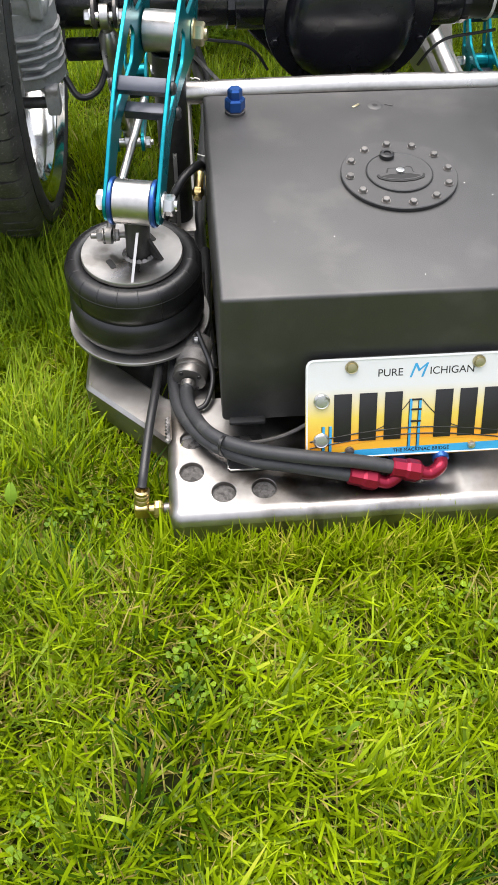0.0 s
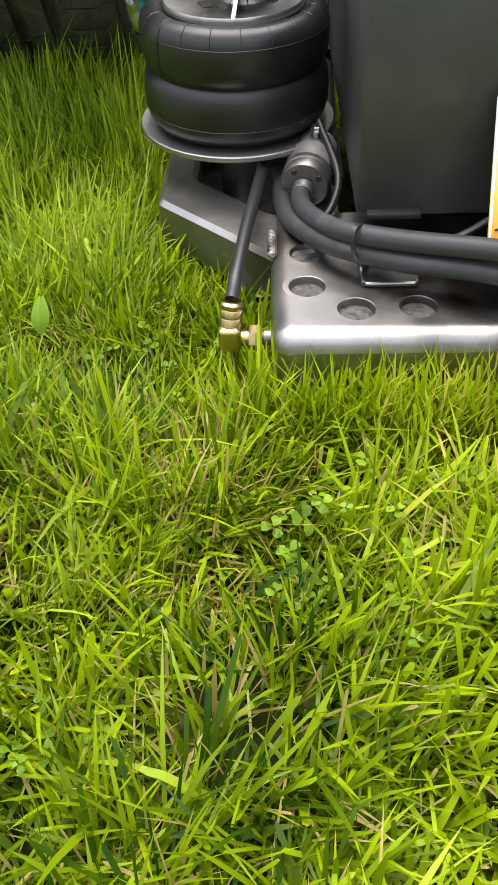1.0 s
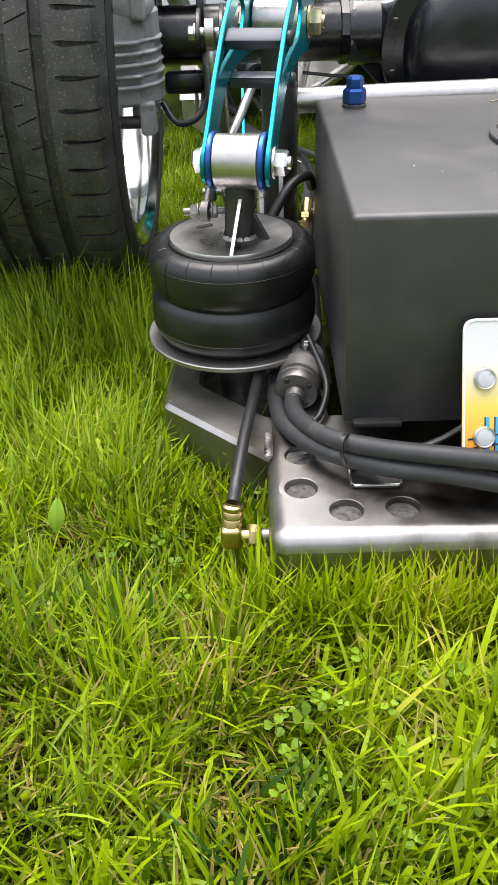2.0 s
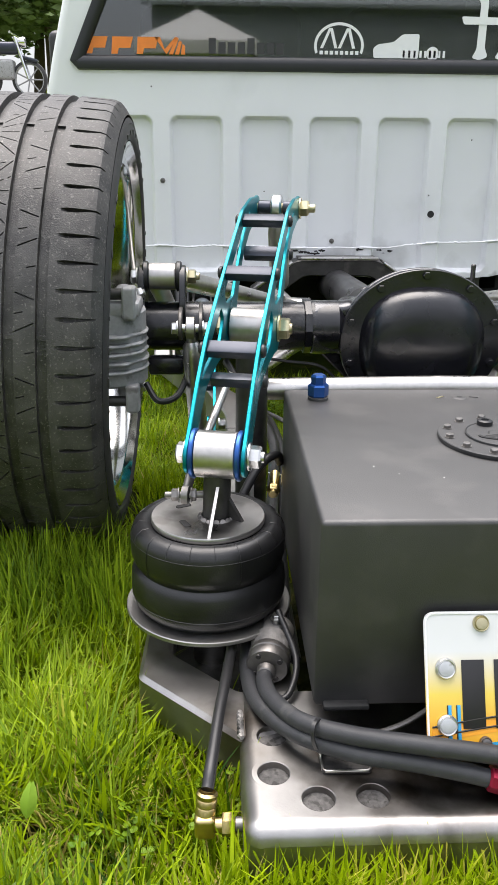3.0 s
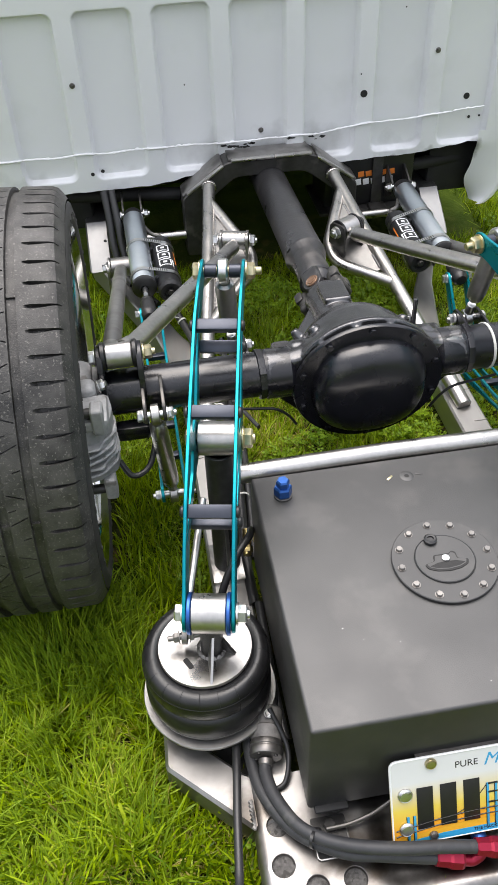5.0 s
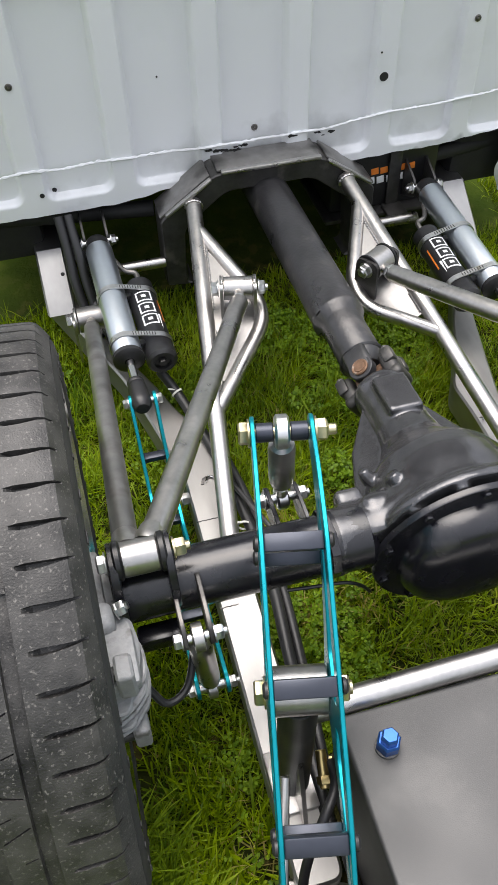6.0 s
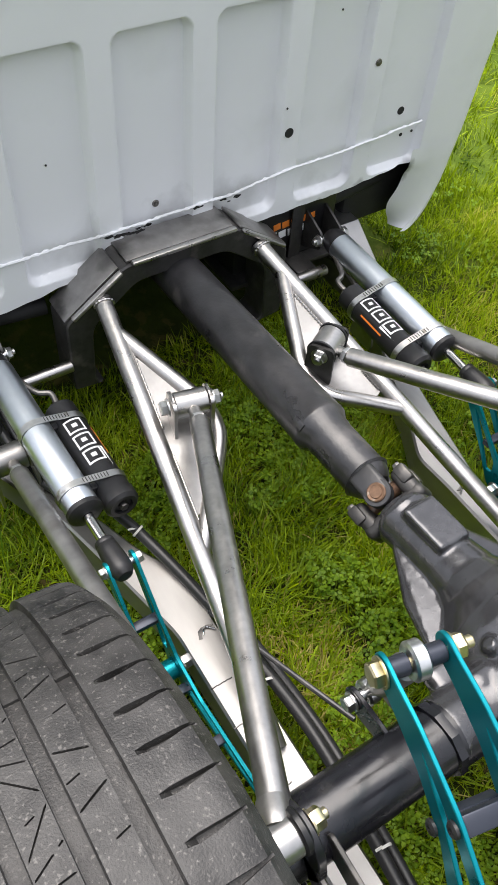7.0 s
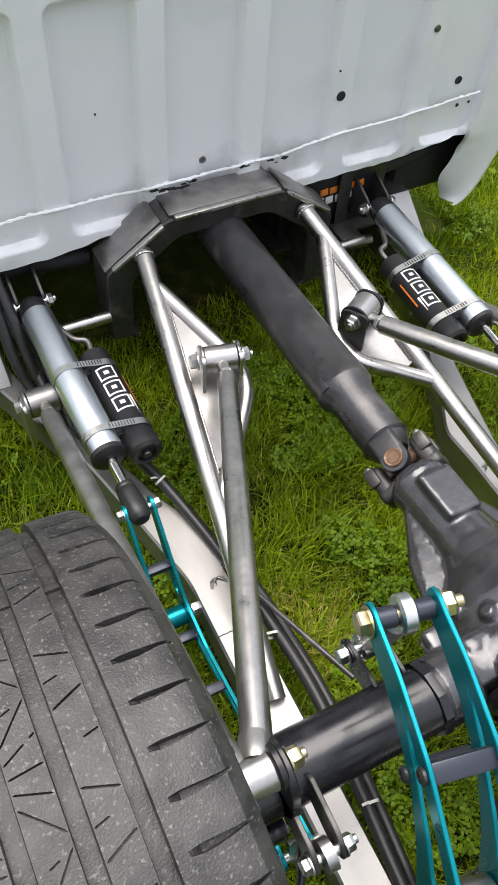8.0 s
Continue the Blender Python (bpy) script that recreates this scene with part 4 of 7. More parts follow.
part("fitting_collar", lathe([(0.0165, 0), (0.0165, 0.004), (0.014, 0.005), (0, 0.005)], basis(B, (0, 0, 1)) @ Matrix.Scale(0.9, 4), 24), SATIN, fit_)
part("fitting_body", lathe([(0, 0.005), (0.0150, 0.005), (0.0165, 0.007), (0.0165, 0.022), (0.014, 0.025), (0, 0.025)], basis(B, (0, 0, 1)) @ Matrix.Scale(0.9, 4), 6), BLUEA, fit_, sharp=20)
part("fitting_cap", lathe([(0, 0.025), (0.0115, 0.025), (0.0120, 0.027), (0.0120, 0.037), (0.0095, 0.040), (0, 0.040)], basis(B, (0, 0, 1)) @ Matrix.Scale(0.9, 4), 6), BLUEA, fit_, sharp=20)


# ---- licence plate ----
up = Vector((0, 0.445, 0.8955))
nrm = Vector((0, -0.8955, 0.445))
PM = (0.905 * Matrix((Vector((1, 0, 0)), up, nrm)).transposed()).to_4x4()
PM.translation = Vector((0.2388, -0.0387, 0.1825))
W, Hh = 0.305, 0.152


def on_plate(x, y, h=0.0):
    """A frame at x, y (metres from the plate's left and lower edge), h above its face."""
    return PM @ Matrix.Translation((x - W / 2, y - Hh / 2, 0.0006 + h))


plate = thing("license_plate", (0.25, -0.05, 0.12), "white, yellow and orange metal licence plate leaning against the tank", "licence plate")
part("plate_sheet", sheet(round_poly([(-W / 2, -Hh / 2), (W / 2, -Hh / 2), (W / 2, Hh / 2), (-W / 2, Hh / 2)], 0.013, 6), 0.0012, PM), PLATE, plate, "white sheet fading to yellow and orange")
rim = [PM @ Vector((x, y, 0.0006)) for x, y in round_poly([(-W / 2 + 0.002, -Hh / 2 + 0.002), (W / 2 - 0.002, -Hh / 2 + 0.002), (W / 2 - 0.002, Hh / 2 - 0.002), (-W / 2 + 0.002, Hh / 2 - 0.002)], 0.012, 6)]
part("plate_rim", sweep(rim + rim[:1], 0.0012, 6), PALE, plate, "embossed white rim")


def bar(x0, y0, x1, y1, material, name="printed_bar", h=0.0004, label=""):
    part(name, box(on_plate((x0 + x1) / 2, (y0 + y1) / 2, h) @ Vector((0, 0, 0)), (abs(x1 - x0), abs(y1 - y0), 0.0008), 0.0003, PM.to_3x3()), material, plate, label)


for i, x in enumerate((0.040, 0.076, 0.112, 0.184, 0.219, 0.254)):
    bar(x, 0.027, x + 0.025, 0.100, PLBLACK, "embossed_bar", 0.0009)
part("slogan", words("PURE", 0.0155, on_plate(0.118, 0.128)), PLBLACK, plate)
part("slogan_capital", words("M", 0.030, on_plate(0.158, 0.129) @ Matrix.Rotation(-0.0, 4, "Z") @ Matrix(((1, 0.35, 0, 0), (0, 1, 0, 0), (0, 0, 1, 0), (0, 0, 0, 1)))), PLBLUE, plate, "blue slanted capital")
part("slogan", words("ICHIGAN", 0.0155, on_plate(0.205, 0.128)), PLBLACK, plate)
part("blue_water", sheet([(0.006 - W / 2, 0.003 - Hh / 2), (0.299 - W / 2, 0.003 - Hh / 2), (0.299 - W / 2, 0.016 - Hh / 2), (0.08 - W / 2, 0.013 - Hh / 2), (0.03 - W / 2, 0.008 - Hh / 2)], 0.0004, PM @ Matrix.Translation((0, 0, 0.0009))), PLBLUE, plate, "printed blue water")
deck = [(x, 0.022 + 0.016 * math.sin(math.pi * x / 0.305)) for x in lin(0.006, 0.299, 24)]
part("orange_deck", sheet([(x - W / 2, y + 0.004 - Hh / 2) for x, y in deck] + [(x - W / 2, y - 0.010 - Hh / 2) for x, y in reversed(deck)], 0.0004, PM @ Matrix.Translation((0, 0, 0.0008))), PLORANGE, plate, "printed orange bridge deck")
for dy in (0.006, -0.004):
    part("bridge_line", sweep([on_plate(x, y + dy, 0.0006).translation for x, y in deck], 0.0010, 6), PLBLACK, plate)
for x in (0.148, 0.161, 0.024, 0.034):
    bar(x, 0.012 if x > 0.1 else 0.004, x + 0.0036, 0.088 if x > 0.1 else 0.052, PLBLUE, "bridge_tower", 0.0006)
    bar(x - 0.0012, 0.012 if x > 0.1 else 0.004, x, 0.088 if x > 0.1 else 0.052, PLBLACK, "tower_edge", 0.0006)
for y in (0.085, 0.070, 0.052):
    bar(0.150, y, 0.165, y + 0.003, PLBLACK, "tower_tie", 0.0008)
for x0, x1 in ((0.148, 0.085), (0.166, 0.235)):
    part("bridge_cable", sweep([on_plate(x0 + (x1 - x0) * t, 0.086 - 0.046 * (1 - (1 - t) ** 2), 0.0006).translation for t in lin(0, 1, 12)], 0.0006, 5), PLBLACK, plate)
part("bridge_name", words("THE MACKINAC BRIDGE", 0.0075, on_plate(0.168, 0.009, 0.0007)), PLBLACK, plate)
for x, y, m_, r in ((0.0635, 0.139, GOLDZ, 0.0092), (0.2415, 0.139, GOLDZ, 0.0092), (0.0225, 0.091, ZINC, 0.0115), (0.0225, 0.031, ZINC, 0.0115), (0.0635, 0.012, RIMBOLT, 0.007), (0.2415, 0.012, ZINC, 0.006)):
    part("plate_bolt", lathe([(r, 0), (r, 0.002), (r * 0.86, 0.0042), (r * 0.74, 0.0036), (r * 0.70, 0.0050), (0, 0.0056)], on_plate(x, y, 0.0004), 24), m_, plate, "round bolt head")
part("plate_stay", box((0.25, -0.006, 0.13), (0.06, 0.05, 0.004), 0.001), DARKST, plate)
part("plate_stay", box((0.24, 0.0, 0.236), (0.20, 0.020, 0.004), 0.001), DARKST, plate)


# ---- rear axle ----
axle = thing("rear_axle", (CX, AXY, AXZ), "gloss black rear axle with round differential cover", "axle")


def build_axle_half():
    part("axle_tube", lathe([(0.0, 0), (0.036, 0), (0.0405, 0.004), (0.0405, 0.30), (0.043, 0.31), (0.043, 0.352), (0.034, 0.362)], basis((-0.250, AXY, AXZ), (1, 0, 0)), 36), GLOSS, axle, "gloss black axle tube")
    part("axle_collar", lathe([(0.0405, 0), (0.0462, 0.0015), (0.0468, 0.006), (0.0462, 0.0125), (0.0405, 0.015)], basis((0.043, AXY, AXZ), (1, 0.03, 0)), 10), GLOSS, axle)
    part("axle_band", lathe([(0.0405, 0), (0.049, 0.001), (0.049, 0.012), (0.0405, 0.013)], basis((-0.244, AXY, AXZ), (1, 0, 0)), 32), CAST, axle)
    part("housing_web", sheet(round_poly([(0.058, 0.418), (0.126, 0.436), (0.19, 0.440), (0.19, 0.272), (0.150, 0.270), (0.118, 0.305), (0.070, 0.352)], 0.006), 0.010, XZ(0.652), (), 0.003), GLOSS, axle, "flat triangular web from tube to cover")
    # brackets for the link joint
    for dx in (-0.223, -0.157):
        part("link_tower", sheet(round_poly([(0.622, 0.385), (0.712, 0.395), (0.684, 0.474), (0.666, 0.494), (0.636, 0.494), (0.618, 0.474), (0.606, 0.43)], 0.012), 0.010, YZ(dx), (), 0.001), GLOSS, axle)
    # brackets for the rocker's drop link
    for dx in (-0.159, -0.127):
        part("drop_bracket", sheet(round_poly([(0.640, 0.400), (0.640, 0.438), (0.570, 0.430), (0.550, 0.407), (0.570, 0.385)], 0.012), 0.006, YZ(dx), (), 0.001), DARKST, axle, "dark steel bracket")
    # brackets for the cantilever's push rod
    for dx in (-0.006, 0.034):
        part("rod_bracket", sheet(round_poly([(0.690, 0.385), (0.735, 0.376), (0.765, 0.392), (0.758, 0.415), (0.728, 0.418), (0.685, 0.418)], 0.012), 0.006, YZ(dx), (), 0.001), GLOSS, axle)


sides(build_axle_half)
DC = Vector((0.240, 0.0, 0.372))

OVAL = 0.885     # the cover is a little wider than high


def dome_mesh():
    """The cover: a round flange and a dome that is squarer than its flange."""
    bm = bmesh.new()
    n, rows = 72, []
    for rr, h in ((0.137, 0.0), (0.137, 0.006), (0.1355, 0.0085), (0.1235, 0.0085)):
        rows.append([bm.verts.new((DC.x + rr * math.cos(a), 0.628 - h, DC.z + OVAL * rr * math.sin(a))) for a in [2 * math.pi * k / n for k in range(n)]])
    for s, h in ((1.0, 0.0095), (0.985, 0.018), (0.95, 0.028), (0.89, 0.037), (0.80, 0.0435), (0.68, 0.0475), (0.5, 0.0505), (0.3, 0.052), (0.1, 0.0525)):
        row = []
        for k in range(n):
            a = 2 * math.pi * k / n
            p = 2 + 0.38 * s
            q = (abs(math.cos(a)) ** p + abs(math.sin(a)) ** p) ** (-1 / p)
            row.append(bm.verts.new((DC.x + 0.1045 * s * q * math.cos(a), 0.628 - h, DC.z - 0.002 + 0.0945 * s * q * math.sin(a))))
        rows.append(row)
    for a, b in zip(rows, rows[1:]):
        for k in range(n):
            bm.faces.new((a[k], a[(k + 1) % n], b[(k + 1) % n], b[k]))
    bm.faces.new(rows[-1])
    bmesh.ops.recalc_face_normals(bm, faces=bm.faces[:])
    return bm


cov = part("diff_cover", dome_mesh(), GLOSS, axle, "domed gloss black differential cover", 50)
for i in range(10):
    a = 2 * math.pi * i / 10 + math.pi / 2
    part("cover_bolt", nut(Vector((DC.x + 0.1255 * math.cos(a), 0.6195, DC.z + OVAL * 0.1255 * math.sin(a))), (0, -1, 0), 0.0066, 0.005), GLOSS, cov)
shell = lathe([(0, -0.012), (0.1360, -0.012), (0.1360, 0.000), (0.1310, 0.005), (0.122, 0.014), (0.118, 0.05), (0.112, 0.076), (0.101, 0.100), (0.082, 0.122), (0.064, 0.142), (0.053, 0.165), (0.047, 0.20), (0.045, 0.24), (0.045, 0.28), (0.047, 0.296), (0.043, 0.306), (0, 0.306)],
                        basis((DC.x, 0.643, DC.z), (0, 1, -0.085)), 64)
for v in shell.verts:
    v.co.z = DC.z + (v.co.z - DC.z) * (OVAL + (1 - OVAL) * smooth(0.70, 0.80, v.co.y))
cast = [shell]
for a in (0.25, 0.75, 1.25, 1.75, 2.3, 2.85, -0.5):
    d = Vector((math.cos(a), 0, OVAL * math.sin(a)))
    cast.append(rod(DC + Vector((0, 0.632, 0)) + d * 0.121, DC + Vector((0, 0.664, 0)) + d * 0.1145, 0.0100, 0.0075))
for s in (-1, 1):
    # the arm that takes the axle tube, its bearing hump, bosses and the web that runs to the pinion's neck
    arm_ = (lathe([(0, 0), (0.0455, 0), (0.0455, 0.050), (0.049, 0.068), (0.058, 0.088), (0.072, 0.110), (0.072, 0.16), (0, 0.16)], basis((DC.x + s * 0.182, AXY, AXZ - 0.002), (-s, 0, -0.02)), 40))
    for v in arm_.verts:
        # the cover's flange stands in front of the arm
        v.co.y = max(v.co.y, 0.616 + 0.020 * (1 - smooth(0.135, 0.165, abs(v.co.x - DC.x))))
    cast.append(arm_)
    cast.append(rod(DC + Vector((s * 0.068, 0.690, 0.052)), DC + Vector((s * 0.088, 0.708, 0.074)), 0.015, 0.010))
    cast.append(rod(DC + Vector((s * 0.100, 0.735, 0.030)), DC + Vector((s * 0.112, 0.745, 0.046)), 0.012, 0.008))
    cast.append(box(DC + Vector((s * 0.112, 0.680, 0.036)), (0.050, 0.040, 0.060), 0.016, None, 3))
    cast.append(box(DC + Vector((s * 0.140, 0.712, 0.026)), (0.040, 0.034, 0.030), 0.008, None, 2))
    fin = [(DC.x + s * 0.026, 0.912, 0.352), (DC.x + s * 0.047, 0.906, 0.350), (DC.x + s * 0.090, 0.830, 0.352), (DC.x + s * 0.122, 0.728, 0.372), (DC.x + s * 0.080, 0.715, 0.380), (DC.x + s * 0.040, 0.780, 0.375)]
    web = bmesh.new()
    vs = [web.verts.new(v) for v in fin] + [web.verts.new((x, y, z - 0.012)) for x, y, z in fin]
    web.faces.new(vs[:6])
    web.faces.new(vs[6:][::-1])
    for k in range(6):
        web.faces.new((vs[k], vs[(k + 1) % 6], vs[6 + (k + 1) % 6], vs[6 + k]))
    bmesh.ops.recalc_face_normals(web, faces=web.faces[:])
    cast.append(web)
    ridge = sheet(round_poly([(0.062, 0.404), (0.126, 0.416), (0.180, 0.420), (0.180, 0.392), (0.062, 0.392)], 0.004), 0.014, XZ(0.655))
    if s > 0:
        ridge.transform(Matrix.Translation((2 * CX, 0, 0)) @ Matrix.Diagonal((-1, 1, 1, 1)))
        bmesh.ops.reverse_faces(ridge, faces=ridge.faces[:])
    cast.append(ridge)
cast.append(box((DC.x, 0.886, 0.3885), (0.054, 0.080, 0.034), 0.003, Matrix.Rotation(-0.08, 3, "X")))
housing = part("diff_housing", join(*cast), CASTBLK, axle, "lumpy black painted cast differential housing")
fuse = housing.modifiers.new("fuse", "REMESH")
fuse.mode, fuse.voxel_size, fuse.use_smooth_shade = "VOXEL", 0.0028, True
ease = housing.modifiers.new("ease", "SMOOTH")
ease.factor, ease.iterations = 0.5, 5
part("vent_stub", rod((0.338, 0.690, 0.435), (0.338, 0.690, 0.492), 0.0042), CASTBLK, axle)
for s in (-1, 1):
    part("brake_line", sweep(spline([(CX + s * 0.128, 0.634, 0.285), (CX + s * 0.145, 0.632, 0.312), (CX + s * 0.170, 0.632, 0.330), (CX + s * 0.215, 0.634, 0.336), (CX + s * 0.25, 0.636, 0.340)], 8), 0.0026, 8), PLASTIC, axle, "thin black brake line")
part("cable_tie", lathe([(0.0412, 0), (0.0430, 0.0005), (0.0430, 0.0045), (0.0412, 0.005)], basis((0.468, AXY, AXZ), (1, 0.05, 0)), 28), TIE, axle, "pale cable tie")


# ---- drive shaft ----
shaft = thing("drive_shaft", (CX, 1.3, 0.35), "dull black drive shaft with rusty universal joint", "drive shaft")
S0, S1 = Vector((0.241, 1.022, 0.338)), Vector((0.240, 1.66, 0.306))
sd = (S1 - S0).normalized()
part("shaft_tube", lathe([(0.034, 0), (0.0375, 0.006), (0.0375, 0.095), (0.0390, 0.100), (0.0385, 0.108), (0.0475, 0.124), (0.0480, 0.130), (0.0470, 0.136), (0.0455, 0.20), (0.0455, 0.66)], basis(S0, sd), 40), SHAFT, shaft, "scuffed dull black tube")
part("shaft_yoke_base", lathe([(0, -0.018), (0.024, -0.018), (0.031, -0.010), (0.0355, 0.0), (0.0375, 0.008)], basis(S0, sd), 32), SHAFT, shaft)
part("weld_ring", lathe([(0.0375, 0), (0.0405, 0.003), (0.0375, 0.006)], basis(S0 + sd * 0.004, sd), 36), SHAFT, shaft)
part("balance_weight", box(S0 + sd * 0.135 + Vector((-0.040, 0, 0.024)), (0.014, 0.024, 0.006), 0.002, Matrix.Rotation(-1.0, 3, "Y")), SHAFT, shaft)
U = Vector((0.241, 0.983, 0.340))
E1 = Vector((-0.62, 0, 0.785))
E2 = Vector((0.785, 0, 0.62))
JR = Matrix((E1, Vector((0, 1, 0)), E1.cross(Vector((0, 1, 0))))).transposed()
JQ = Matrix((E2, Vector((0, 1, 0)), E2.cross(Vector((0, 1, 0))))).transposed()
for s in (-1, 1):
    part("shaft_yoke", join(box(U + E1 * s * 0.030 + Vector((0, 0.020, 0)), (0.017, 0.056, 0.043), 0.007, JR, 3), rod(U + E1 * s * 0.021, U + E1 * s * 0.038, 0.0215, None, 28)), SHAFT, shaft, "forged yoke ear")
    part("joint_cap", lathe([(0.0148, 0), (0.0148, 0.003), (0.0132, 0.0045), (0.0098, 0.0036), (0.0090, 0.0048), (0, 0.0048)], basis(U + E1 * s * 0.0370, E1 * s), 28), RUST, shaft, "rusty bearing cap")
    part("pinion_yoke", join(box(U + E2 * s * 0.040 + Vector((0, -0.010, 0)), (0.027, 0.052, 0.050), 0.010, JQ, 3), box(U + E2 * s * 0.026 + Vector((0, -0.032, 0)), (0.058, 0.024, 0.050), 0.009, JQ, 3),
                             box(U + E2 * s * 0.046 + E1 * 0.020, (0.020, 0.030, 0.018), 0.005, JQ), box(U + E2 * s * 0.046 - E1 * 0.020, (0.020, 0.030, 0.018), 0.005, JQ)), DARKST, shaft, "dark forged pinion yoke ear")
    for q in (-1, 1):
        part("yoke_bolt", nut(U + E2 * s * 0.046 + E1 * q * 0.020 + Vector((0, 0.014, 0)), (0, 1, 0), 0.0062, 0.006, False), RIMBOLT, shaft)
part("joint_cross", join(rod(U - E1 * 0.036, U + E1 * 0.036, 0.011), rod(U - E2 * 0.040, U + E2 * 0.040, 0.011)), RUST, shaft, "rusty joint cross")
part("pinion_flange", lathe([(0, 0), (0.040, 0), (0.042, 0.003), (0.042, 0.008), (0.034, 0.012), (0.030, 0.026), (0, 0.026)], basis((0.240, 0.934, 0.343), (0, 1, 0)), 36), CASTBLK, shaft)


# ---- wheel ----
RT = 0.359
GROOVES = [(-0.325, 0.0062), (-0.3665, 0.0062), (-0.408, 0.0062), (-0.449, 0.0058)]
PITCH = 63
SPAN = 3 * 2 * math.pi * RT / PITCH      # the tread's pattern repeats after three shoulder slots


def crown(x):
    """The tread's radius across its width."""
    d = abs(x + 0.382)
    return RT - 0.004 * (d / 0.13) ** 2 - 0.012 * smooth(0.104, 0.134, d) ** 2 - 0.010 * smooth(0.118, 0.136, d)


def slit(u0, s0, u1, s1, half=0.0008):
    """A narrow cut with pointed ends from one place of the tread to another, clipped to one repeat."""
    lo, hi = 0.0012, SPAN - 0.0012
    out = []
    for k in (-1, 0, 1):
        a, b = Vector((u0, s0 + k * SPAN)), Vector((u1, s1 + k * SPAN))
        if a.y > b.y:
            a, b = b, a
        if b.y < lo + 0.002 or a.y > hi - 0.002:
            continue
        d = b - a
        if a.y < lo:
            a = a + d * ((lo - a.y) / d.y)
        if b.y > hi:
            b = b - d * ((b.y - hi) / d.y)
        d = (b - a).normalized()
        n = Vector((-d.y, d.x)) * half
        q, w = a.lerp(b, 0.07), a.lerp(b, 0.93)
        out.append([tuple(v) for v in (a, q - n, w - n, b, w + n, q + n)])
    return out


def tread_rib(bm, u0, u1, cuts, shift):
    """One rib of the tread with its slits, laid round the tyre."""
    flat = bmesh.new()
    edges = []
    for loop in ([(u0, 0), (u1, 0), (u1, SPAN), (u0, SPAN)], *cuts):
        vs = [flat.verts.new((u, v, 0)) for u, v in loop]
        edges += [flat.edges.new((vs[i], vs[(i + 1) % len(vs)])) for i in range(len(vs))]
    bmesh.ops.triangle_fill(flat, use_beauty=True, edges=edges)
    for k in range(1, 10):
        bmesh.ops.bisect_plane(flat, geom=flat.verts[:] + flat.edges[:] + flat.faces[:], plane_co=(0, SPAN * k / 10, 0), plane_no=(0, 1, 0))
    bmesh.ops.recalc_face_normals(flat, faces=flat.faces[:])
    flat.verts.index_update()
    pts = [(v.co.x, v.co.y, 0.0) for v in flat.verts]
    faces = [[v.index for v in (list(f.verts) if f.normal.z < 0 else list(f.verts)[::-1])] for f in flat.faces]
    flat.free()
    for loop in cuts:
        i, n = len(pts), len(loop)
        pts += [(u, v, 0.0) for u, v in loop] + [(u, v, 0.0045) for u, v in loop]
        faces += [[i + k, i + (k + 1) % n, i + n + (k + 1) % n, i + n + k] for k in range(n)]
        faces.append([i + n + k for k in range(n)][::-1])
    for turn in range(PITCH // 3):
        vs = []
        for u, v, deep in pts:
            a, r = 2 * math.pi * (turn + (v + shift) / SPAN) * 3 / PITCH, crown(u) - deep
            vs.append(bm.verts.new((u, AXY + r * math.cos(a), AXZ + r * math.sin(a))))
        for f in faces:
            bm.faces.new([vs[k] for k in f])


def fan_cuts(u0, u1, flip=False):
    """Slits that spread like a fan from one edge of a rib to the other."""
    a, b = u0 + 0.0008, u1 - 0.0008
    if flip:
        a, b = b, a
    w = abs(b - a)
    cuts = []
    for s0, slope in ((0.0, -1.23), (0.011, -0.57), (0.021, -0.10), (0.031, 0.36), (0.041, 1.0)):
        cuts += slit(a, s0, b, s0 + slope * w)
    return cuts + slit(a + (b - a) * 0.30, 0.083, a + (b - a) * 0.62, 0.080, 0.0007)


def bar_cuts(u0, u1, flip=False):
    """Two slanted slits and two short ones to each repeat of a rib."""
    a, b = u0 + 0.0008, u1 - 0.0008
    if flip:
        a, b = b, a
    w = abs(b - a)
    return (slit(a, -0.013, b, -0.013 - 0.465 * w, 0.0010) + slit(a, 0.045, b, 0.045 + 0.36 * w, 0.0010)
            + slit(a + (b - a) * 0.52, 0.014, b, 0.011, 0.0008) + slit(a, 0.072, a + (b - a) * 0.46, 0.069, 0.0008))


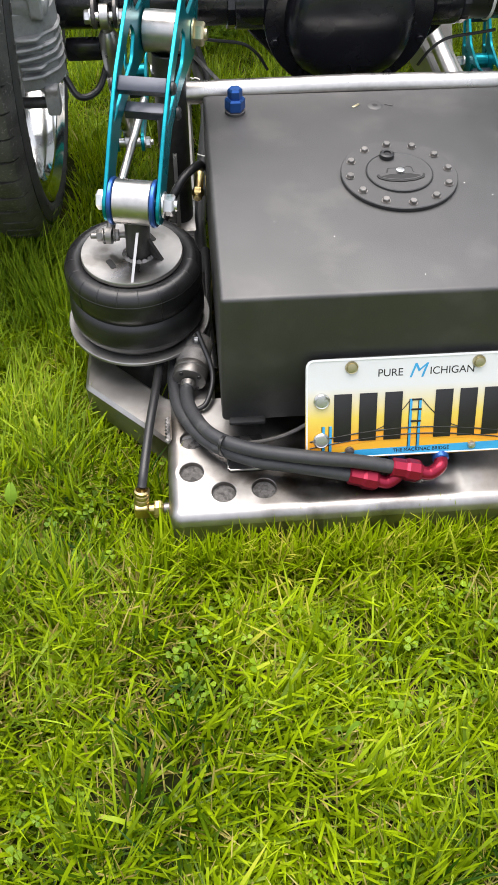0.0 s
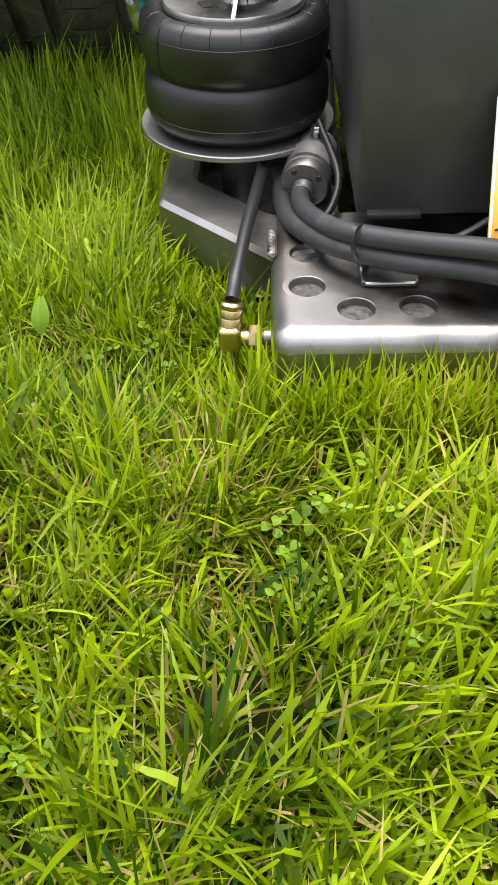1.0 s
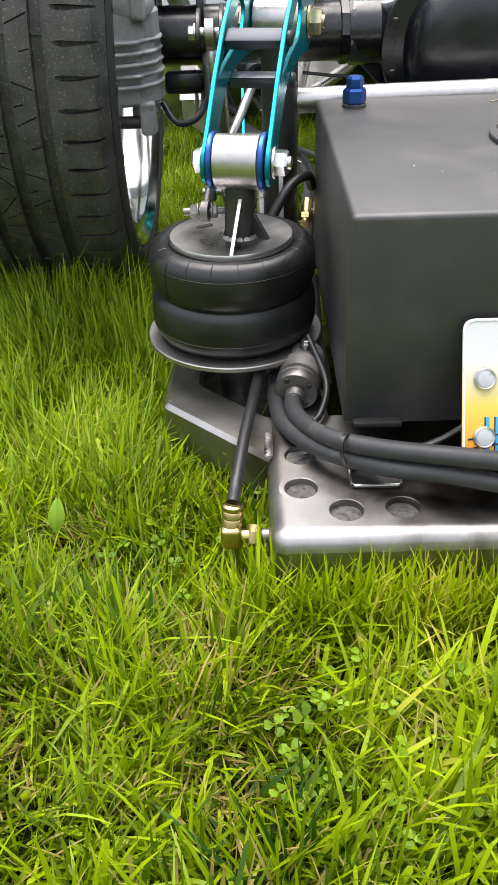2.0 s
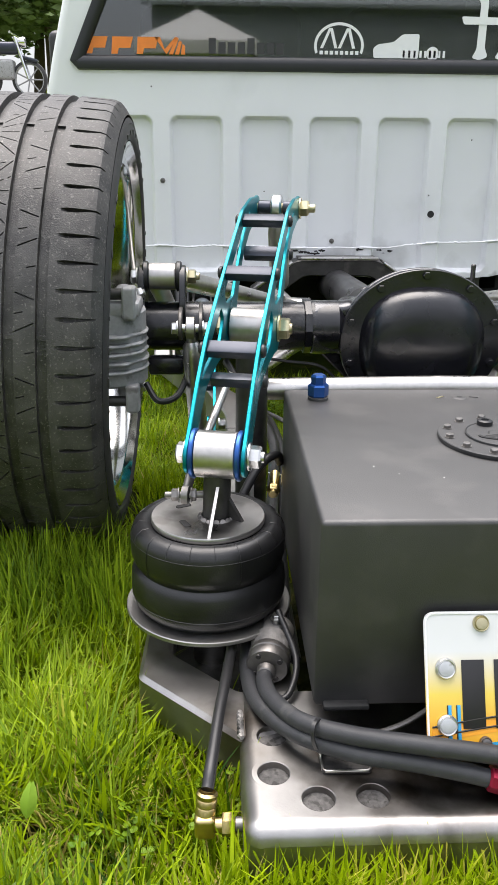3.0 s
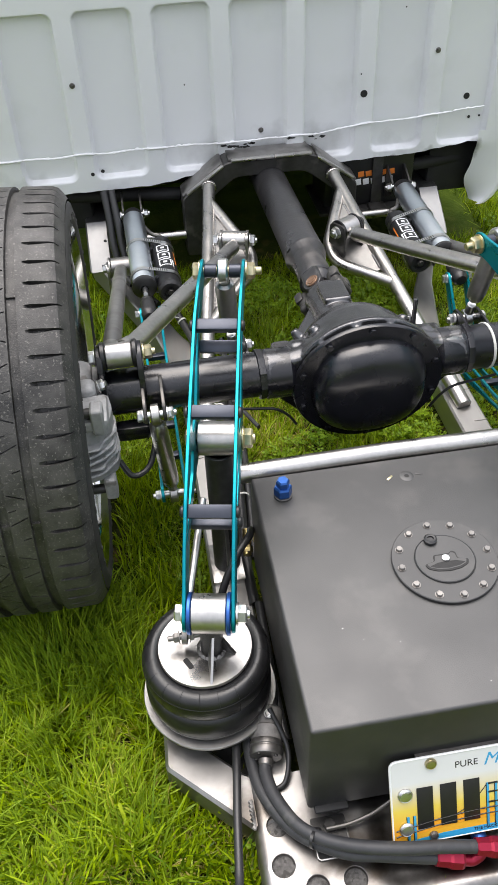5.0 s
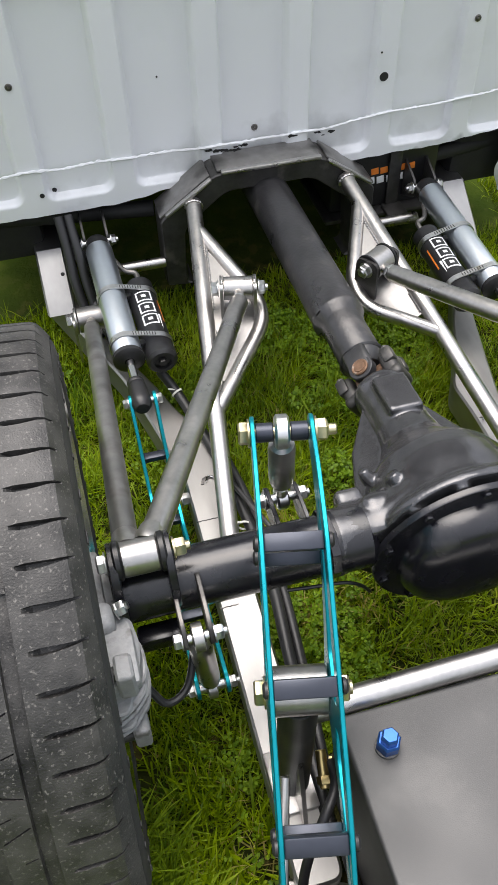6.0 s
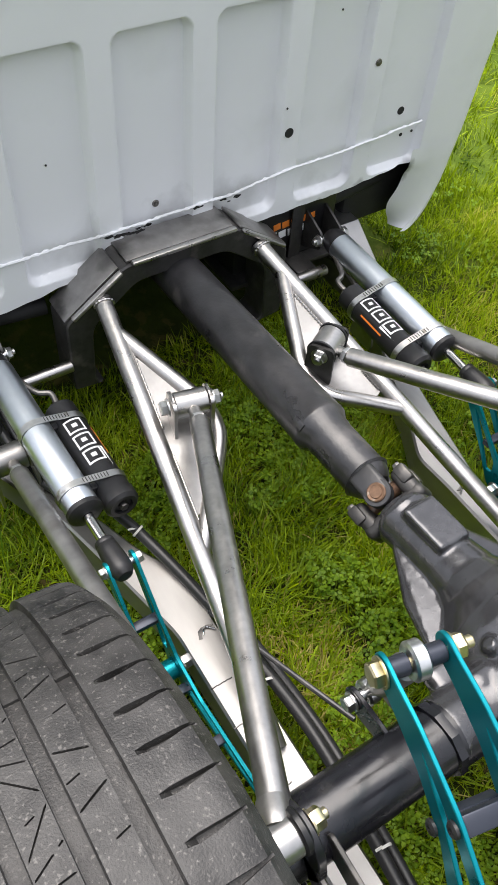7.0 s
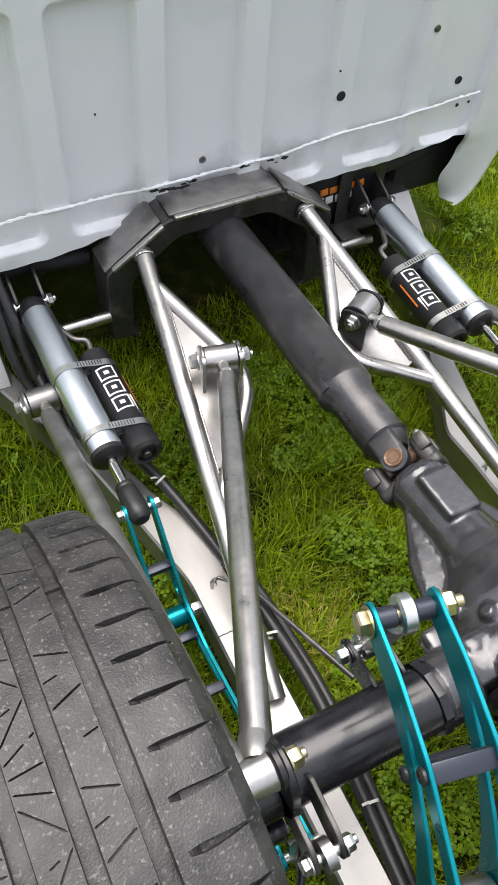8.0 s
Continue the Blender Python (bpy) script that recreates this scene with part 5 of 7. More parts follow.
def build_wheel():
    wheel = thing("wheel", (-0.36, AXY, 0.0), "wide low-profile tyre on a polished rim, standing in the grass", "wheel", "rear wheels")
    tilt = Matrix.Translation((-0.36, AXY, AXZ)) @ Matrix.Rotation(radians(2.7), 4, "Y") @ Matrix.Translation((0.36, -AXY, -AXZ))
    xs = [-0.512, -0.507, -0.499, -0.487, -0.472, -0.4555]
    for g, h in reversed(GROOVES):
        xs += [g - h - 0.001, g - h, g + h, g + h + 0.001]
        xs += [g + h + 0.009, g + h + 0.017, g + h + 0.0245] if g != GROOVES[0][0] else []
    xs += [-0.314, -0.308, -0.299, -0.288, -0.279, -0.271, -0.264, -0.258, -0.254, -0.251]
    xs = sorted(xs)

    fr = [0.0, 0.035, 0.045, 0.180, 0.190, 0.32, 0.50, 0.512, 0.545, 0.557, 0.75, 0.90]

    def shear(x):
        if x > -0.319:
            return -0.25 * ((x + 0.319) / 0.07) ** 2 + 0.18 * (x + 0.319) / 0.07
        return 0.3 * (x + 0.477) / 0.05
    ribs = [(g1 + h1 + 0.001, g0 - h0 - 0.001) for (g0, h0), (g1, h1) in zip(GROOVES, GROOVES[1:])]
    bm = bmesh.new()
    cols = []
    for k in range(PITCH):
        for f in fr:
            col = []
            for x in xs:
                r = crown(x)
                cut = 0.0
                for g, h in GROOVES:
                    if abs(x - g) <= h + 1e-6:
                        cut = 0.0085
                if not cut:
                    wide = 0.040 < f < 0.185
                    if x > -0.319:
                        cut = 0.0090 * smooth(-0.309, -0.297, x) * (1 - smooth(-0.266, -0.258, x)) if wide else 0
                    elif x < -0.455:
                        cut = 0.005 if wide and x > -0.503 else 0
                g = f
                if x > -0.319 and f < 0.3:
                    # the slot is pointed towards the groove
                    g = 0.112 + (f - 0.112) * (0.18 + 1.02 * smooth(-0.314, -0.302, x) * (1 - 0.72 * smooth(-0.296, -0.262, x)))
                a = 2 * math.pi * (k + g + shear(x)) / PITCH
                rr = r - cut
                col.append(bm.verts.new((x, AXY + rr * math.cos(a), AXZ + rr * math.sin(a))))
            cols.append(col)
    n = len(cols)
    for i in range(n):
        a, b = cols[i], cols[(i + 1) % n]
        for j in range(len(xs) - 1):
            if not any(lo - 1e-5 < xs[j] and xs[j + 1] < hi + 1e-5 for lo, hi in ribs):
                bm.faces.new((a[j], a[j + 1], b[j + 1], b[j]))
    bmesh.ops.delete(bm, geom=[v for v in bm.verts if not v.link_faces], context="VERTS")
    bmesh.ops.recalc_face_normals(bm, faces=bm.faces[:])
    (lo, hi), (lo3, hi3), (lo4, hi4) = ribs
    tread_rib(bm, lo, hi, bar_cuts(lo, hi), 0.0)
    tread_rib(bm, lo3, hi3, fan_cuts(lo3, hi3), 0.0)
    tread_rib(bm, lo4, hi4, fan_cuts(lo4, hi4, True), SPAN * 0.5)
    bars = [box((g, AXY + (RT - 0.0080) * math.cos(t), AXZ + (RT - 0.0080) * math.sin(t)), (2 * h, 0.006, 0.004), 0, Matrix.Rotation(t - math.pi / 2, 3, "X"))
            for g, h in GROOVES[:3] for t in lin(0.2, 5.75, 7)]
    bm = join(bm, *bars)
    bm.transform(tilt)
    tyre = part("tyre", bm, TREAD, wheel, "dusty dark grey tread with straight grooves and slanted cuts", 28)
    ax = tilt @ basis((0, AXY, AXZ), (1, 0, 0))
    wall_in = [(0.3320, -0.2510), (0.328, -0.2485), (0.322, -0.2465), (0.3205, -0.2460), (0.319, -0.2470), (0.313, -0.2450), (0.304, -0.2435), (0.297, -0.2430), (0.290, -0.2450), (0.284, -0.252)]
    wall_in = [(0.332 - (0.332 - r) * 0.68, -0.251 + (z + 0.251) * 0.65) for r, z in wall_in]
    wall_out = [(r, -0.763 - z) for r, z in wall_in]
    part("sidewall", lathe(wall_in, ax, 96), SIDEW, tyre, "black sidewall", 50)
    part("sidewall", lathe(wall_out, ax, 96), SIDEW, tyre, "black sidewall", 50)
    for k in range(46):
        a = 2 * math.pi * k / 46 + 0.02
        if k % 11 in (4, 5):
            continue
        m = ax @ Matrix.Rotation(a, 4, "Z") @ Matrix.Translation((0.3115, 0, -0.2455))
        part("sidewall_mark", xform(box((0, 0, 0), (0.006, 0.0055 + 0.004 * (k % 3), 0.0014), 0.0004), m), SIDEW, tyre)
    rim_p = [(0.283, -0.262), (0.286, -0.256), (0.285, -0.2505), (0.280, -0.2500), (0.275, -0.254), (0.268, -0.259), (0.262, -0.264), (0.254, -0.27), (0.250, -0.33), (0.254, -0.44), (0.272, -0.49), (0.284, -0.50),
             (0.278, -0.51), (0.242, -0.455), (0.240, -0.34), (0.244, -0.275), (0.252, -0.262)]
    rim_p = [(r + 0.0125, z) for r, z in rim_p]
    rim = part("rim", lathe(rim_p, ax, 96, True), BRIGHT, wheel, "polished alloy rim barrel", 40)
    for k in range(10):
        m = ax @ Matrix.Rotation(2 * math.pi * k / 10, 4, "Z")
        part("spoke", xform(box((0.157, 0, -0.455), (0.21, 0.034, 0.026), 0.008), m), BRIGHT, rim)
    part("hub", lathe([(0, -0.40), (0.075, -0.40), (0.08, -0.42), (0.08, -0.47), (0, -0.48)], ax, 40), BRIGHT, rim)
    part("brake_disc", lathe([(0.060, -0.300), (0.165, -0.300), (0.167, -0.304), (0.167, -0.326), (0.165, -0.330), (0.060, -0.330)], ax, 60, True), DARKST, wheel, "dark brake disc")
    part("hub_carrier", lathe([(0.038, -0.238), (0.060, -0.245), (0.066, -0.262), (0.066, -0.305), (0, -0.305)], ax, 32), CAST, wheel)
    # finned caliper
    cal = thing("brake_caliper", (-0.24, 0.57, 0.38), "grey cast finned brake caliper behind the wheel", "brake caliper", "brake calipers")
    block = [(-0.272, 0.602), (-0.236, 0.606), (-0.216, 0.594), (-0.211, 0.560), (-0.216, 0.530), (-0.236, 0.512), (-0.272, 0.502)]
    part("caliper_body", sheet(round_poly(block, 0.007), 0.118, XY(0.384), (), 0.0045), CAST, cal)
    for i in range(5):
        k = 0.004 * math.sin(i * 1.9)
        wavy = [(-0.270, 0.590), (-0.224, 0.588), (-0.213 + k * 0.5, 0.580), (-0.208, 0.560), (-0.211 + k * 0.5, 0.540), (-0.214, 0.526 + k), (-0.226 - k, 0.512), (-0.236, 0.499 - k), (-0.252, 0.493), (-0.270, 0.489 + k)]
        part("fin", sheet(round_poly(wavy, 0.007), 0.0058, XY(0.352 + 0.0138 * i), (), 0.0022), CAST, cal)
    for z0, z1 in ((0.432, 0.482), (0.288, 0.332)):
        part("caliper_post", sheet(round_poly([(0.500, z0), (0.532, z0), (0.532, z1), (0.500, z1)], 0.006), 0.020, YZ(-0.232), (), 0.003), CAST, cal, "upright cast lug")
    part("caliper_shoulder", box((-0.246, 0.540, 0.448), (0.060, 0.070, 0.022), 0.006, None, 2), CAST, cal)
    part("guide_pin", rod((-0.285, 0.515, 0.470), (-0.222, 0.515, 0.470), 0.0085), DARKST, cal, "dark guide pin")
    part("guide_pin", rod((-0.285, 0.515, 0.304), (-0.222, 0.515, 0.304), 0.0085), DARKST, cal, "dark guide pin")
    for z in (0.302, 0.455):
        part("caliper_lug", box((-0.248, 0.590, z), (0.030, 0.040, 0.034), 0.012, None, 3), CAST, cal)
        part("caliper_bolt", nut((-0.230, 0.600, z), (1, 0.1, 0.3), 0.0095, 0.010, True, 0.004), ZINC, cal)
    part("bleed_hose", sweep(spline([(-0.215, 0.56, 0.32), (-0.195, 0.545, 0.295), (-0.165, 0.56, 0.300), (-0.145, 0.60, 0.335)], 8), 0.0052, 10), PLASTIC, cal, "black brake hose")
    part("hose_block", box((-0.185, 0.62, 0.335), (0.060, 0.028, 0.030), 0.006), GLOSS, cal)


sides(build_wheel)


# ---- links ----
def build_links():
    link = thing("wishbone_link", (-0.19, 0.65, 0.47), "raw steel suspension wishbone of two tubes from axle to frame", "suspension link", "suspension links")
    J = Vector((-0.190, 0.652, 0.476))
    # the lower pivot sits further in on one side, under the shock
    L = Vector((-0.148, 1.440, 0.184)) if FLIP[0] else Vector((-0.188, 1.440, 0.196))
    FE = J.lerp(Vector((0.096, 1.288, 0.305)), 0.972)
    LE = J.lerp(L, 0.935) + Vector((-0.001, 0, 0))
    part("rear_sleeve", pipe(J + Vector((-0.0215, 0, 0)), J + Vector((0.0215, 0, 0)), 0.0220, 0.007), STEEL, link, "short steel pivot sleeve")
    part("upper_tube", rod(J + Vector((0.010, 0.004, -0.001)), FE, 0.0175, 0.0170, 24, 0.004), STEEL, link, "long round raw steel tube")
    part("lower_tube", rod(J + Vector((-0.014, 0.004, -0.002)), LE, 0.0165, None, 24, 0.004), GUSSET, link, "long round raw steel tube")
    for q, e_ in ((J + Vector((0.010, 0.010, -0.001)), Vector((0.096, 1.288, 0.305))), (J + Vector((-0.013, 0.010, -0.002)), L)):
        part("weld_fillet", lathe([(0.0195, 0), (0.0205, 0.008), (0.0190, 0.018), (0.0172, 0.032)], basis(q, e_ - q), 24), STEEL, link)
    for d in (-1, 1):
        part("bush", lathe([(0, 0), (0.0205, 0), (0.0245, 0.003), (0.0248, 0.0085), (0.0225, 0.011), (0, 0.011)], basis(J + Vector((d * 0.0210, 0, 0)), (d, 0, 0)), 28), RUBBER, link, "black rubber bush")
    part("bolt_head", nut(J + Vector((-0.040, 0, 0)), (-1, 0, 0), 0.012, 0.010), ZINC, link)
    part("bolt_nut", nut(J + Vector((0.040, 0, 0)), (1, 0, 0), 0.012, 0.013, True, 0.006), GOLDZ, link)
    # one pivot is short and stands across its link
    F = Vector((0.098, 1.318, 0.303))
    turn = Vector((0.86, -0.51, 0)) if FLIP[0] else Vector((0.976, -0.216, 0))
    half, fat = (0.0235, 0.0262) if FLIP[0] else (0.028, 0.0225)
    part("front_sleeve", pipe(F - turn * half, F + turn * half, fat, 0.007), STEEL, link)
    part("rod_end", rod(FE - (F - FE) * 0.1, F, 0.0105), STEEL, link, "threaded rod end")
    part("jam_nut", nut(FE, F - FE, 0.0150, 0.010, False), ZINC, link)
    part("rod_end", rod(LE - (L - LE) * 0.1, L, 0.0105), STEEL, link, "threaded rod end")
    part("jam_nut", nut(LE, L - LE, 0.0145, 0.010, False), ZINC, link)
    for d in (-1, 1):
        part("washer", rod(F + turn * (d * (half + 0.001)), F + turn * (d * (half + 0.005)), fat + 0.002), RUBBER if FLIP[0] else STEEL, link)
        part("pivot_nut", nut(F + turn * (d * (half + 0.010)), turn * d, 0.0130, 0.012, True, 0.005 if d > 0 else 0), ZINC, link)
    part("front_sleeve", pipe(L + Vector((-0.026, 0, 0)), L + Vector((0.026, 0, 0)), 0.0255, 0.007), GUSSET, link)
    for d in (-1, 1):
        part("washer", rod(L + Vector((d * 0.027, 0, 0)), L + Vector((d * 0.0325, 0, 0)), 0.0270), GUSSET, link)
        part("pivot_nut", nut(L + Vector((d * 0.0375, 0, 0)), (d, 0, 0), 0.011, 0.010), ZINC, link)
        part("frame_ear", sheet(round_poly([(1.405, 0.105), (1.480, 0.105), (1.462, 0.208), (1.418, 0.208)], 0.014), 0.005, YZ(L.x + d * 0.035)), GUSSET, link)


sides(build_links)


# ---- shocks ----
def build_shock():
    sh = thing("shock_absorber", (-0.137, 1.42, 0.243), "silver shock absorber with black reservoir clamped beside it", "shock absorber", "shock absorbers")
    A, Bq = Vector((-0.141, 1.607, 0.248)), Vector((-0.1345, 1.247, 0.246))
    d = (Bq - A).normalized()
    part("shock_body", lathe([(0, 0.016), (0.0270, 0.016), (0.0285, 0.018), (0.0285, 0.356), (0.0275, 0.359), (0, 0.359)], basis(A, d), 36), SILVERSH, sh, "bright silver cylinder")
    part("top_cap", lathe([(0, -0.024), (0.017, -0.022), (0.024, -0.012), (0.0270, -0.002), (0.0280, 0.017), (0, 0.017)], basis(A, d), 28), PLASTIC, sh, "black top cap")
    part("seal_head", lathe([(0.0275, 0.357), (0.0300, 0.3585), (0.0300, 0.367), (0.024, 0.372), (0.0095, 0.374), (0.0095, 0.366)], basis(A, d), 36), PLASTIC, sh, "black seal head")
    part("piston_rod", rod(A + d * 0.360, A + d * 0.440, 0.0085), BRIGHT, sh, "chrome piston rod")
    part("rod_boot", lathe([(0.0090, 0.426), (0.0152, 0.427), (0.0160, 0.430), (0.0160, 0.434), (0.0153, 0.4355), (0.0165, 0.437), (0.0176, 0.450), (0.0188, 0.468), (0.0192, 0.480), (0.0178, 0.490), (0.012, 0.498), (0, 0.501)], basis(A, d), 28), PLASTIC, sh, "black rod end")
    T = A + Vector((0, 0.018, 0))
    part("top_bolt", join(rod(T + Vector((-0.040, 0, 0)), T + Vector((0.040, 0, 0)), 0.007), nut(T + Vector((-0.030, 0, 0)), (-1, 0, 0), 0.011, 0.010), nut(T + Vector((0.030, 0, 0)), (1, 0, 0), 0.011, 0.010, True, 0.005)), ZINC, sh)
    for s in (-1, 1):
        part("top_ear", sheet(round_poly([(1.620, 0.225), (1.690, 0.19), (1.690, 0.29), (1.622, 0.262)], 0.01), 0.005, YZ(T.x + s * 0.025)), DARKST, sh)
    R0, R1 = Vector((-0.079, 1.472, 0.230)), Vector((-0.073, 1.234, 0.230))
    e = (R1 - R0).normalized()
    res = part("reservoir", lathe([(0, 0), (0.024, 0.001), (0.0285, 0.006), (0.0285, 0.212), (0.0298, 0.214), (0.0298, 0.234), (0.024, 0.240), (0.017, 0.240), (0.016, 0.234), (0, 0.234)], basis(R0, e), 32), PLASTIC, sh, "black reservoir with a white printed mark")
    part("valve_nut", nut(R0 + e * 0.233, e, 0.008, 0.010, False), DARKST, res)
    part("reservoir_hose", sweep(spline([R0, R0 + Vector((0.002, 0.035, 0.006)), R0 + Vector((-0.022, 0.055, 0.008)), A + Vector((0.01, 0.01, -0.01))], 8), 0.0055, 10), RIMBOLT, sh, "braided reservoir hose")
    # printed white mark: three blocks and a slanted stroke, as raised vinyl on the upper side
    upv = Vector((0.0, 0, 1))
    side = e.cross(upv).normalized()

    def decal(u0, u1, a0, a1, material, name="printed_mark"):
        bm = bmesh.new()
        rows = [[bm.verts.new(R0 + e * (u0 + (u1 - u0) * i / 2) + 0.0289 * (math.cos(a0 + (a1 - a0) * j / 4) * upv + math.sin(a0 + (a1 - a0) * j / 4) * side)) for j in range(5)] for i in range(3)]
        for i in range(2):
            for j in range(4):
                bm.faces.new((rows[i][j], rows[i][j + 1], rows[i + 1][j + 1], rows[i + 1][j]))
        ext = bmesh.ops.extrude_face_region(bm, geom=bm.faces[:])
        for v in ext["geom"]:
            if isinstance(v, bmesh.types.BMVert):
                v.co += (v.co - R0 - e * (v.co - R0).dot(e)).normalized() * 0.0003
        bmesh.ops.recalc_face_normals(bm, faces=bm.faces[:])
        part(name, bm, material, res, "white printed stroke")
    # three plain blocks in outline, with a pointed tail
    for u in (0.054, 0.090, 0.126):
        decal(u, u + 0.0035, -0.56, 0.56, PALE)
        decal(u + 0.0265, u + 0.030, -0.56, 0.56, PALE)
        decal(u + 0.0035, u + 0.0265, -0.56, -0.45, PALE)
        decal(u + 0.0035, u + 0.0265, 0.45, 0.56, PALE)
        decal(u + 0.011, u + 0.019, -0.16, 0.16, PALE)
    for k in range(5):
        decal(0.126 + 0.009 * k, 0.135 + 0.009 * k, -0.78 + 0.02 * k, -0.62 - 0.02 * k, PALE)
    decal(0.075, 0.140, -1.15, -1.03, ORANGE)
    for t in (0.045, 0.190):
        c0, c1 = R0 + e * t, A + d * (t + 0.122)
        c1 = A + d * (c0 - A).dot(d)
        w = (c1 - c0)
        ax_ = w.normalized()
        perp = d.cross(ax_).normalized()
        path = []
        for a in lin(-math.pi / 2, math.pi / 2, 12):
            path.append(c1 + 0.0295 * (math.cos(a) * ax_ + math.sin(a) * perp))
        for a in lin(math.pi / 2, 3 * math.pi / 2, 12):
            path.append(c0 + 0.0296 * (math.cos(a) * ax_ + math.sin(a) * perp))
        bm = bmesh.new()
        rows = []
        for i, p in enumerate(path):
            o = (p - (c1 if i < 12 else c0)).normalized()
            rows.append([bm.verts.new(p + o * k + d * h) for k, h in ((0, -0.0065), (0.0016, -0.0065), (0.0016, 0.0065), (0, 0.0065))])
        for a, b in zip(rows, rows[1:] + rows[:1]):
            for k in range(4):
                bm.faces.new((a[k], b[k], b[(k + 1) % 4], a[(k + 1) % 4]))
        bmesh.ops.recalc_face_normals(bm, faces=bm.faces[:])
        clamp = part("band_clamp", bm, ZINC, sh, "steel band clamp")
        for i in range(9):
            q = path[23].lerp(path[0], 0.15 + 0.085 * i)
            part("band_slot", box(q - perp * 0.0018, (0.0014, 0.009, 0.0009), 0, None), DARKST, clamp)
        part("clamp_block", box((c0 + c1) / 2 - Vector((0, 0, 0.004)), ((w.length - 0.05) * 1.4 if w.length > 0.05 else 0.012, 0.014, 0.030), 0.003), PLASTIC, clamp)
    # rocker
    rk = thing("rocker_arm", (-0.128, 1.0, 0.10), "teal anodised rocker arm of two slim plates", "rocker arm", "rocker arms")
    P1, P2, P3 = (1.131, 0.242), (1.002, 0.102), (0.606, 0.176)
    up_ = [(1.144, 0.236), (1.147, 0.248), (1.137, 0.257), (1.124, 0.255), (1.060, 0.190), (1.000, 0.140), (0.93, 0.128), (0.80, 0.150), (0.66, 0.182), (0.612, 0.192), (0.594, 0.186), (0.592, 0.168), (0.604, 0.160),
           (0.66, 0.158), (0.80, 0.120), (0.92, 0.084), (0.995, 0.076), (1.028, 0.090), (1.070, 0.150)]
    h1 = round_poly([(1.112, 0.226), (1.060, 0.178), (1.030, 0.148), (1.026, 0.122), (1.040, 0.118), (1.062, 0.152)], 0.006)
    h2 = round_poly([(0.965, 0.118), (0.80, 0.143), (0.68, 0.171), (0.68, 0.162), (0.80, 0.127), (0.965, 0.090)], 0.006)
    for x in (-0.1505, -0.1065):
        part("side_plate", sheet(round_poly(up_, 0.01, 3), 0.006, YZ(x), (h1, h2), 0.0008), TEAL, rk, "teal side plate")
        part("plate_nut", nut((x + (0.003 if x > -0.12 else -0.003), P1[0], P1[1]), (1 if x > -0.12 else -1, 0, 0), 0.0095, 0.009), ZINC, rk)
        part("plate_nut", nut((x + (0.003 if x > -0.12 else -0.003), P3[0], P3[1]), (1 if x > -0.12 else -1, 0, 0), 0.0095, 0.009, True, 0.005), ZINC, rk)
    part("pivot_tube", rod((-0.148, *P2), (-0.109, *P2), 0.017), TEAL, rk, "teal pivot tube")
    part("pivot_nut", nut((-0.098, *P2), (1, 0, 0), 0.012, 0.014), ZINC, rk)
    for y, z in ((1.062, 0.168), (0.965, 0.098), (0.86, 0.130), (0.74, 0.150)):
        part("spacer", box((-0.1285, y, z), (0.046, 0.016, 0.012), 0.002), SLATE, rk)
    for y in (0.606, 1.131):
        part("cross_pin", rod((-0.150, y, 0.176 if y < 1 else 0.242), (-0.107, y, 0.176 if y < 1 else 0.242), 0.007), ZINC, rk)
    # drop link between axle and rocker
    dl = thing("drop_link", (-0.14, 0.60, 0.18), "short steel drop link with rod ends", "suspension link", "drop links")
    Q1, Q2 = Vector((-0.143, 0.566, 0.408)), Vector((-0.130, 0.606, 0.178))
    dq = (Q2 - Q1).normalized()
    part("link_tube", lathe([(0.009, 0.022), (0.0145, 0.030), (0.0155, 0.05), (0.0155, 0.18), (0.0145, 0.196), (0.010, 0.205)], basis(Q1, dq), 24), STEEL, dl)
    for q in (Q1, Q2):
        part("rod_end", join(lathe([(0.009, -0.008), (0.018, -0.006), (0.018, 0.006), (0.009, 0.008)], basis(q, (1, 0, 0)), 26, True), rod(q + (Q1 + Q2 - 2 * q).normalized() * 0.012, q + (Q1 + Q2 - 2 * q).normalized() * 0.034, 0.008)), STEEL, dl)
    part("link_bolt", join(rod(Q1 + Vector((-0.024, 0, 0)), Q1 + Vector((0.028, 0, 0)), 0.0065), nut(Q1 + Vector((-0.0195, 0, 0)), (-1, 0, 0), 0.010, 0.009), nut(Q1 + Vector((0.0195, 0, 0)), (1, 0, 0), 0.010, 0.010, True, 0.005)), ZINC, dl)
    part("link_bolt", rod(Q2 + Vector((-0.02, 0, 0)), Q2 + Vector((0.02, 0, 0)), 0.0065), ZINC, dl)


sides(build_shock)


# ---- cantilever over the air spring ----
AS = Vector((0.2013, 0.9795, 0))
AN = Vector((0.9795, -0.2013, 0))
P0 = Vector((-0.050, 0.460, 0))


def arm_frame(n):
    m = Matrix((AS, Vector((0, 0, 1)), AN)).transposed().to_4x4()
    m.translation = P0 + AN * n
    return m


def on_arm(s, z, n=0.0):
    return P0 + AS * s + AN * n + Vector((0, 0, z))


